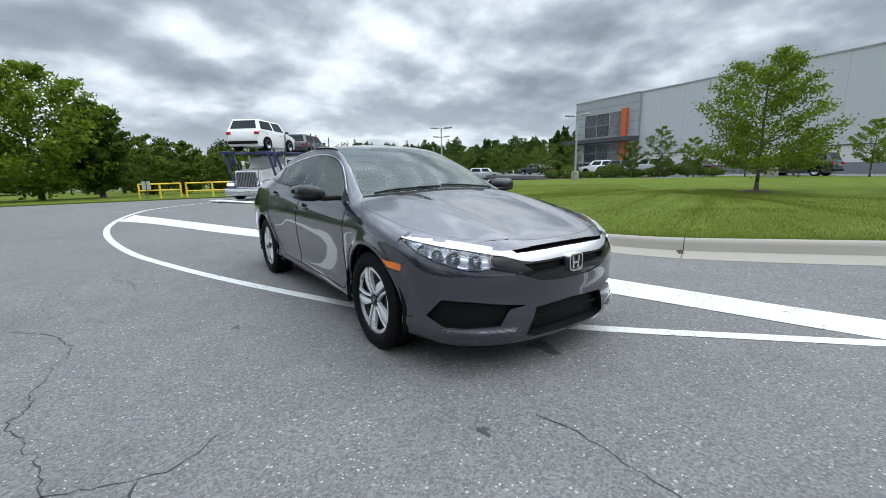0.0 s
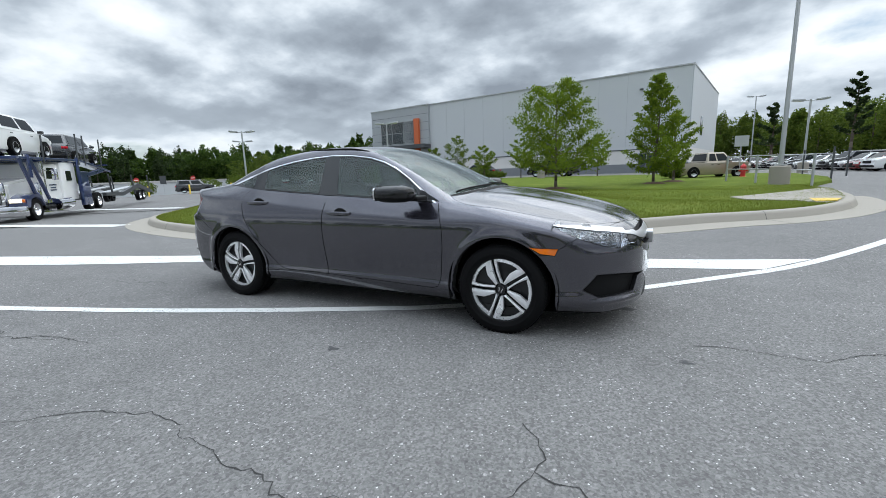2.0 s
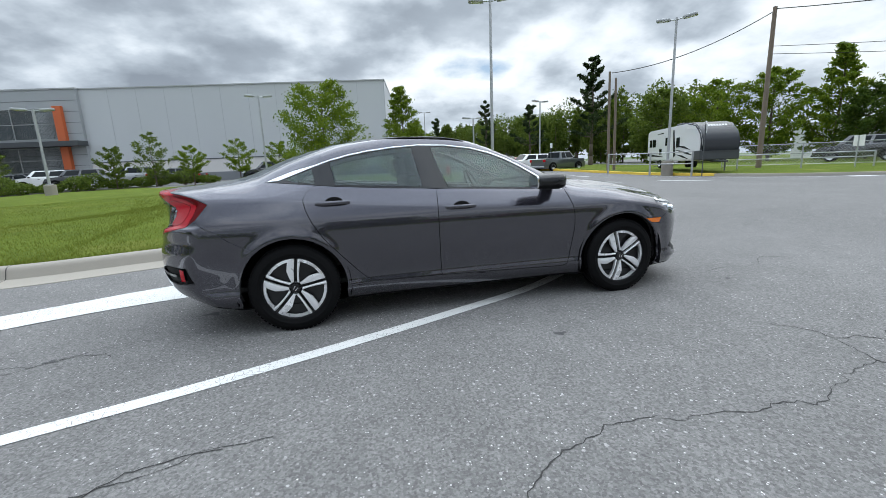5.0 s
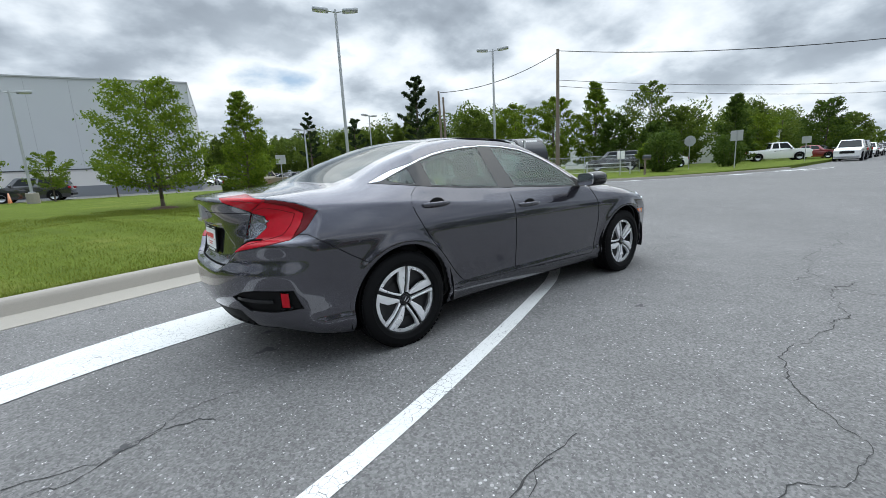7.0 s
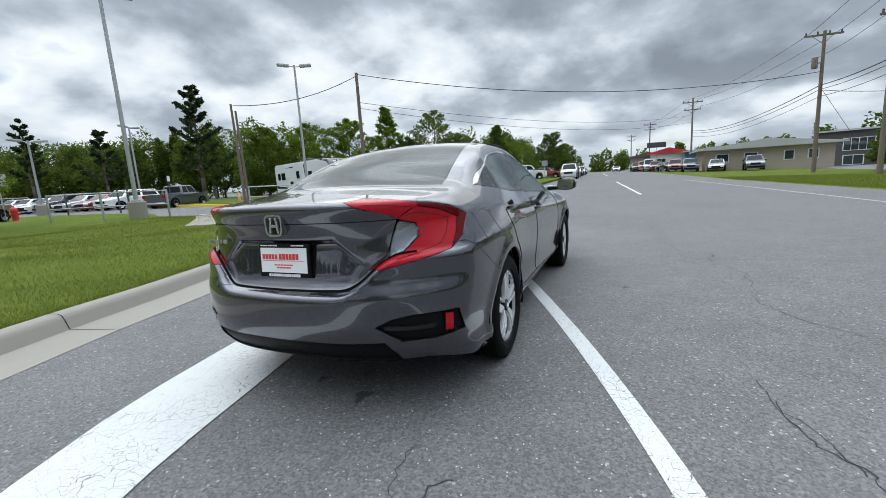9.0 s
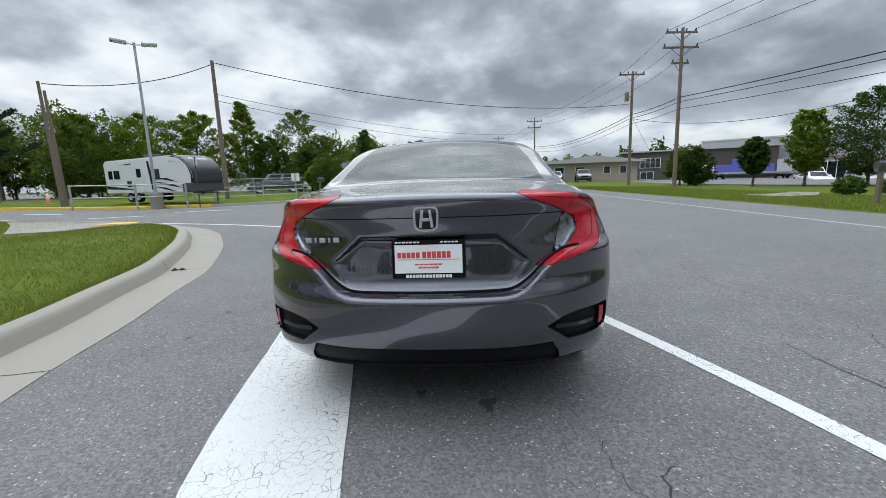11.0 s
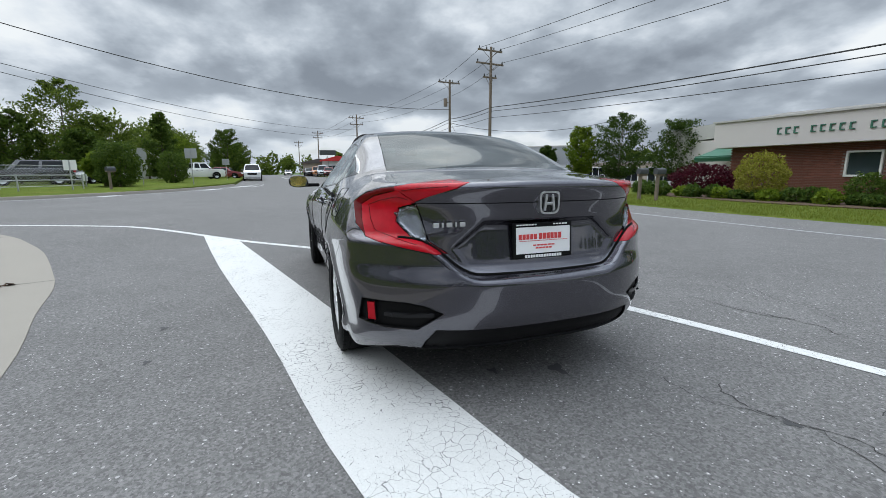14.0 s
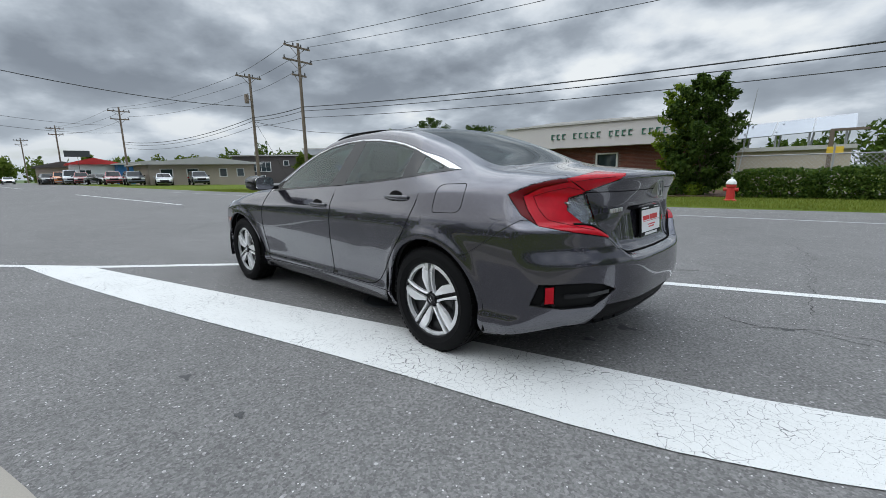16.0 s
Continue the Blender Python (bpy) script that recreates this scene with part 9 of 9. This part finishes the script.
    # the trailer's low deck behind
    for s in (-1, 1):
        bm = bmesh.new()
        prism(bm, [(-9.2, 0.75), (-9.2, 0.95), (-12.5, 0.85), (-16.5, 1.45), (-19.5, 0.95), (-20.6, 0.72), (-20.6, 0.55), (-19, 0.7), (-16.5, 1.1), (-12.5, 0.6)], s * 1.02, s * 1.2, "xz")
        part("trailer_rail", bm, DARKSTEEL, t, "dark trailer side rail")
        bm = bmesh.new()
        box(bm, (-13.5, s * 0.75, 1.05), (6.5, 0.5, 0.08), (0, 3, 0))
        part("lower_runway", bm, GALV, t, "grey lower runway")
        for x in (-17.2, -18.3):
            big_wheel(t, x, s * 0.95, 0.44, s)
        for x in (-10.6, -15.5, -20.0):
            bm = bmesh.new()
            rod(bm, (x, s * 1.15, 0.6), (x + 0.4, s * 1.15, 2.1), 0.05, seg=8)
            part("stake", bm, DARKSTEEL, t, "dark upright stake")
    return t


carrier = car_carrier()
CM = Matrix(carrier.matrix_basis)


def on_carrier(x, y, z):
    return (CM @ Vector((x, y, z)))


p = on_carrier(-2.3, 0, 2.86)
suv = vehicle("carried_car", p, 180 - 40, "suv", WHITEPAINT, "white sport utility car loaded over the truck's cab", "cars on the carrier")
suv.scale = (0.86, 0.86, 0.84)
for s in (-1, 1):
    bm = bmesh.new()
    box(bm, (-2.16, s * 0.42, 1.02), (0.05, 0.62, 0.10), (0, 0, -s * 8), 0.02)
    part("tail_lamp", bm, REDLENS, suv, "wide red tail lamp")
p = on_carrier(-8.2, 0, 2.68)
c2 = vehicle("carried_car", p, 180 - 40, "suv", DARKPAINT, "dark car loaded behind the white one on the carrier", "cars on the carrier")
c2.scale = (0.86, 0.86, 0.78)


def travel_trailer():
    t = thing("travel_trailer", (19.4, 17.7, 0.30), "white travel trailer with a charcoal front cap and dark stripes", "trailer", turn=-111)
    t.scale = (0.885, 0.78, 0.77)
    out = [(-4.4, 0.62), (-4.45, 2.9), (-4.25, 3.12), (2.6, 3.2), (3.5, 3.02), (4.15, 2.5), (4.45, 1.85), (4.4, 1.25), (4.05, 0.75), (3.6, 0.62)]
    bm = bmesh.new()
    prism(bm, out, -1.2, 1.2, "xz")
    bmesh.ops.bevel(bm, geom=[e for e in bm.edges if abs(e.verts[0].co.y - e.verts[1].co.y) < 0.01], offset=0.08, segments=2, affect="EDGES")
    part("body", bm, TRAILERWHITE, t, "white ribbed body", True, 30)
    # charcoal cap wrapped over the nose
    cap = [(2.2, 3.225), (2.75, 3.225), (3.55, 3.045), (4.18, 2.52), (4.475, 1.86), (4.46, 1.25), (3.95, 1.25), (3.55, 1.75), (2.9, 2.65)]
    bm = bmesh.new()
    prism(bm, cap, -1.17, 1.17, "xz")
    for v in bm.verts:
        v.co.x += 0.03
    bmesh.ops.bevel(bm, geom=[e for e in bm.edges if abs(e.verts[0].co.y - e.verts[1].co.y) < 0.01], offset=0.07, segments=2, affect="EDGES")
    part("front_cap", bm, NOSEDARK, t, "charcoal front cap", True, 30)
    bm = bmesh.new()
    box(bm, (3.98, 0, 0.98), (0.92, 2.425, 0.66), (0, 0, 0), 0.06)
    part("front_skirt", bm, DARKSTEEL, t, "dark front skirt")
    bm = bmesh.new()
    prism(bm, [(3.72, 2.62), (4.30, 1.98), (4.34, 2.02), (3.76, 2.68)], -0.85, 0.85, "xz")
    part("front_window", bm, CARGLASS, t, "dark front window")
    for i in range(8):
        bm = bmesh.new()
        box(bm, (3.72, -0.62 + 0.175 * i, 2.93), (0.02, 0.12, 0.14), (0, -40, 0))
        part("letter_bar", bm, SIGNWHITE, t, "white letter bar")
    for i in range(8):
        bm = bmesh.new()
        box(bm, (2.55 + 0.15 * i, -1.222, 2.86 - 0.012 * i), (0.11, 0.015, 0.13))
        part("letter_bar", bm, SIGNWHITE, t, "white letter bar")
    # sides facing the road: windows, door, stripes
    for x, z, w, h in ((-3.7, 2.05, 0.42, 0.62), (-3.0, 2.05, 0.62, 0.62), (1.25, 1.95, 0.50, 0.72), (-1.7, 1.35, 0.45, 0.45)):
        bm = bmesh.new()
        box(bm, (x, -1.21, z), (w, 0.03, h), (0, 0, 0), 0.03)
        part("window", bm, CARGLASS, t, "dark window")
    bm = bmesh.new()
    box(bm, (-0.55, -1.21, 1.62), (0.72, 0.03, 1.85), (0, 0, 0), 0.04)
    d = part("door", bm, TRAILERWHITE, t, "white entry door")
    bm = bmesh.new()
    box(bm, (-0.55, -1.23, 2.1), (0.42, 0.02, 0.62), (0, 0, 0), 0.04)
    part("door_window", bm, CARGLASS, d)
    for pts in ([(-4.3, 1.0), (-4.3, 1.25), (-1.2, 0.95), (-1.2, 0.9)], [(0.35, 2.9), (0.55, 2.9), (0.95, 1.0), (0.6, 0.85)], [(0.6, 1.75), (2.2, 1.65), (3.2, 1.35), (2.2, 1.5)], [(0.6, 1.45), (2.4, 1.30), (3.6, 0.95), (2.4, 1.12)], [(-2.6, 2.75), (-1.3, 2.85), (-1.3, 2.75)],
                [(0.9, 1.1), (2.0, 1.0), (3.0, 0.72), (2.0, 0.86)]):
        bm = bmesh.new()
        prism(bm, pts, -1.209, -1.19, "xz")
        part("stripe", bm, NOSEDARK, t, "dark swoosh stripe")
    for x in (-0.4, -1.25):
        for s in (-1, 1):
            big_wheel(t, x - 0.6, s * 1.05, 0.34, s, SILVERPAINT)
    bm = bmesh.new()
    box(bm, (-0.6, 0, 3.32), (0.9, 0.8, 0.26), (0, 0, 0), 0.06)
    part("roof_unit", bm, DARKSTEEL, t, "dark roof unit")
    bm = bmesh.new()
    rod(bm, (3.6, 0.5, 0.62), (5.3, 0, 0.55), 0.06, seg=8)
    rod(bm, (3.6, -0.5, 0.62), (5.3, 0, 0.55), 0.06, seg=8)
    rod(bm, (5.1, 0, -0.05), (5.1, 0, 0.75), 0.05, seg=8)
    part("drawbar", bm, DARKSTEEL, t, "dark drawbar")
    bm = bmesh.new()
    for i in range(3):
        box(bm, (-0.55, -1.45 - 0.22 * i, 0.55 - 0.18 * i), (0.6, 0.22, 0.03))
    part("step_ladder", bm, DARKSTEEL, t, "folding steps")


travel_trailer()


def flatbed():
    a, b = (60.2, -31.8), (51.4, -45.8)
    t = thing("flatbed_truck", vaz(60.2, -31.8, 0.02), "grey semi truck with a flatbed carrying blue wrapped stacks", "truck", turn=math.degrees(math.atan2(b[1] - a[1], b[0] - a[0])))
    bm = bmesh.new()
    box(bm, (6.2, 0, 1.28), (12.6, 2.5, 0.22), (0, 0, 0), 0.02)
    part("deck", bm, GALV, t, "metal deck")
    for i, x in enumerate((2.0, 3.3, 9.8, 11.0, 15.2)):
        for s in (-1, 1):
            big_wheel(t, x, s * 1.05, 0.50, s, SILVERPAINT)
    for x, w, h, m in ((1.6, 1.9, 1.05, SIGNWHITE), (3.7, 2.2, 1.0, LOADBLUE), (6.0, 2.2, 1.0, LOADBLUE), (8.2, 2.0, 0.95, LOADBLUE), (5.9, 2.6, 1.75, LOADBLUE), (10.6, 2.2, 1.5, WALLGREY)):
        bm = bmesh.new()
        box(bm, (x, 0.02 * x, 1.39 + h / 2), (w, 2.3, h), (0, 0, 0), 0.03)
        part("load_stack", bm, m, t, "wrapped stack of boards")
    bm = bmesh.new()
    box(bm, (13.4, 0, 1.9), (2.4, 2.3, 2.4), (0, 0, 0), 0.10)
    box(bm, (15.4, 0, 1.4), (2.2, 1.9, 1.1), (0, 3, 0), 0.12)
    cab = part("cab", bm, WALLGREY2, t, "grey cab", True, 35)
    for s in (-1, 1):
        bm = bmesh.new()
        box(bm, (14.1, s * 1.16, 2.35), (0.8, 0.03, 0.7), (0, 0, 0), 0.02)
        part("side_window", bm, CARGLASS, cab)
    bm = bmesh.new()
    box(bm, (8.0, 0, 0.85), (15, 0.9, 0.3))
    part("chassis", bm, DARKSTEEL, t)


flatbed()


# ---- cracks, stains, grass and litter ----
CRACKS = [
    [(-0.56, -2.95), (-0.39, -2.77), (-0.19, -2.62), (0.07, -2.52), (0.34, -2.53), (0.69, -2.61), (0.97, -2.61), (1.42, -2.57), (1.68, -2.48), (1.83, -2.45), (2.20, -2.54)],
    [(1.80, -1.87), (1.93, -2.16), (2.51, -2.16), (3.5, -2.04), (5.3, -2.08)],
    [(1.93, -2.16), (1.83, -2.45), (1.87, -2.62), (1.91, -3.2), (1.90, -4.04)],
    [(-2.06, -2.33), (-1.85, -2.23), (-1.56, -2.20)],
    [(2.55, -0.62), (2.92, -0.58), (3.22, -0.60), (3.88, -0.48)],
    [(-0.56, -2.96), (-0.95, -2.96), (-1.25, -2.76), (-1.78, -2.69)],
    [(-2.59, -2.34), (-1.88, -2.30), (-1.36, -2.17)],
    [(-2.77, -3.40), (-3.89, -3.17)],
    [(-3.29, -0.89), (-3.11, -0.93), (-2.88, -0.90), (-2.54, -0.95)],
    [(-2.67, -5.64), (-2.92, -3.76), (-2.97, -2.53), (-3.01, -1.35)],
    [(-0.48, -3.19), (-0.91, -3.29), (-1.53, -2.83), (-2.70, -2.53)],
    [(-2.39, -0.72), (-2.85, -0.91), (-3.07, -1.03), (-3.9, -1.1)],
]


def jag(a, b, rng, out, depth):
    """Breaks a stretch of crack into ever smaller bends."""
    if depth == 0:
        out.append(b)
        return
    d = math.hypot(b[0] - a[0], b[1] - a[1])
    k = rng.gauss(0, 0.11) * d
    m = ((a[0] + b[0]) / 2 - (b[1] - a[1]) / (d + 1e-9) * k, (a[1] + b[1]) / 2 + (b[0] - a[0]) / (d + 1e-9) * k)
    jag(a, m, rng, out, depth - 1)
    jag(m, b, rng, out, depth - 1)


def add_cracks():
    rng = random.Random(3)
    for line in CRACKS:
        bm = bmesh.new()
        pts = [line[0]]
        for a, b in zip(line, line[1:]):
            jag(a, b, rng, pts, max(3, int(math.log2(math.hypot(b[0] - a[0], b[1] - a[1]) / 0.02))))
        rows = []
        for i, p in enumerate(pts):
            a, b = pts[max(i - 1, 0)], pts[min(i + 1, len(pts) - 1)]
            d = Vector((b[0] - a[0], b[1] - a[1])).normalized()
            w = 0.0042 * rng.uniform(0.35, 1.4) * (0.72 + 0.28 * math.sin(i * 0.09 + p[0] * 3))
            rows.append((bm.verts.new((p[0] - d.y * w, p[1] + d.x * w, 0.0022)), bm.verts.new((p[0] + d.y * w, p[1] - d.x * w, 0.0022))))
        for (a, b), (c, d) in zip(rows, rows[1:]):
            bm.faces.new((a, b, d, c))
        tagged(link("crack", bm, CRACK), "thin jagged crack in the asphalt", "crack", "asphalt cracks", "structure")


add_cracks()


def add_stains():
    rng = random.Random(5)
    stain = surface("dark oil stain", (0.045, 0.045, 0.046), 0.7, 0, 0.3, 9)
    for x, y, r in ((2.05, 0.0, 0.09), (2.5, -0.9, 0.03), (0.4, -1.55, 0.035), (-2.9, -0.9, 0.03), (-3.3, 0.25, 0.04), (9.0, -1.5, 0.5), (-0.6, 2.0, 0.03), (3.2, -3.0, 0.03), (-2.1, -0.25, 0.05), (-2.0, 0.1, 0.03), (-3.0, 1.9, 0.03), (-1.2, 1.95, 0.025)):
        bm = bmesh.new()
        vs_ = []
        for i in range(22):
            a = 2 * math.pi * i / 22
            q = r * (0.7 + 0.3 * math.sin(3 * a + x) + rng.uniform(-0.18, 0.18))
            vs_.append(bm.verts.new((x + q * math.cos(a) * 1.7, y + q * math.sin(a), 0.0026)))
        bm.faces.new(vs_)
        tagged(link("stain", bm, stain), "small dark stain on the asphalt", "stain", "asphalt stains", "structure")


add_stains()


def grass_blades(name, points, ground, size, label):
    n = len(points)
    x, y = points[:, 0], points[:, 1]
    z = np.array([ground(a, b) for a, b in points])
    a = RNG.uniform(0, 2 * math.pi, n)
    h = size * RNG.uniform(0.5, 1.3, n)
    lean = RNG.normal(0, 0.45, (n, 2)) * h[:, None]
    w = 0.0045 + 0.10 * h * RNG.uniform(0.2, 0.6, n)
    co = np.stack([np.stack([x - np.cos(a) * w, y - np.sin(a) * w, z - 0.01], 1), np.stack([x + np.cos(a) * w, y + np.sin(a) * w, z - 0.01], 1), np.stack([x + lean[:, 0], y + lean[:, 1], z + h], 1)], 1).reshape(-1, 3)
    me = bpy.data.meshes.new(name)
    me.vertices.add(3 * n)
    me.vertices.foreach_set("co", co.ravel())
    me.loops.add(3 * n)
    me.loops.foreach_set("vertex_index", np.arange(3 * n, dtype=np.int32))
    me.polygons.add(n)
    me.polygons.foreach_set("loop_start", np.arange(0, 3 * n, 3, dtype=np.int32))
    me.update(calc_edges=True)
    me.materials.append(BLADES)
    return tagged(new(name, me), label, "grass", kind="stuff")


edge = np.array([(p.x, p.y) for p in offset_line(gut, 0.74)])
nrm = np.array([(q.x - p.x, q.y - p.y) for p, q in zip(offset_line(gut, 0.74), offset_line(gut, 1.74))])
k = RNG.integers(0, len(edge) - 1, 130000)
u = RNG.uniform(0, 1, (130000, 1))
depth = RNG.uniform(0, 1, (130000, 1)) ** 1.8 * 11.0
pts = edge[k] * (1 - u) + edge[k + 1] * u + nrm[k] * depth
pts = pts[(pts[:, 1] > 1.5) & (pts[:, 0] > -13) & (pts[:, 0] < 7.2)]
grass_blades("lawn_grass", pts, lambda a, b: float(lawn_height(a, b)), 0.038, "short green grass blades over the lawn")
xs_ = RNG.uniform(-6, 30, 60000)
ds_ = RNG.uniform(0, 1, 60000) ** 1.5 * 7
pts = np.stack([xs_, np.array([verge_y(a) for a in xs_]) - 0.1 - ds_], 1)
grass_blades("verge_grass", pts, vz, 0.07, "short green grass blades along the verge")

# twigs and leaves in the gutter
for x, y, r, tn in ((2.35, 4.45, 0.11, 20), (2.75, 4.85, 0.08, 80), (1.15, 3.72, 0.07, 120), (5.5, 7.0, 0.12, 40)):
    t = thing("litter", (x, y, 0.008), "small brown clump of dead leaves in the gutter", "litter", "litter in the gutter", turn=tn)
    bm = bmesh.new()
    rng = random.Random(x)
    for i in range(14):
        box(bm, (rng.uniform(-r, r), rng.uniform(-r, r) * 0.5, rng.uniform(0.01, 0.035)), (rng.uniform(0.03, 0.07), rng.uniform(0.02, 0.04), 0.004), (rng.uniform(-40, 40), rng.uniform(-40, 40), rng.uniform(0, 180)))
    part("leaf_clump", bm, MULCH, t)
# drain cover under the car
bm = bmesh.new()
lathe(bm, [(0.001, 0.004), (0.20, 0.004), (0.21, 0.009), (0.24, 0.009), (0.25, 0.0)], 36)
ob = link("drain_cover", bm, DARKSTEEL)
ob.location = (-0.35, 0.35, 0)
tagged(ob, "round dark iron drain cover in the asphalt", "drain cover", kind="structure")
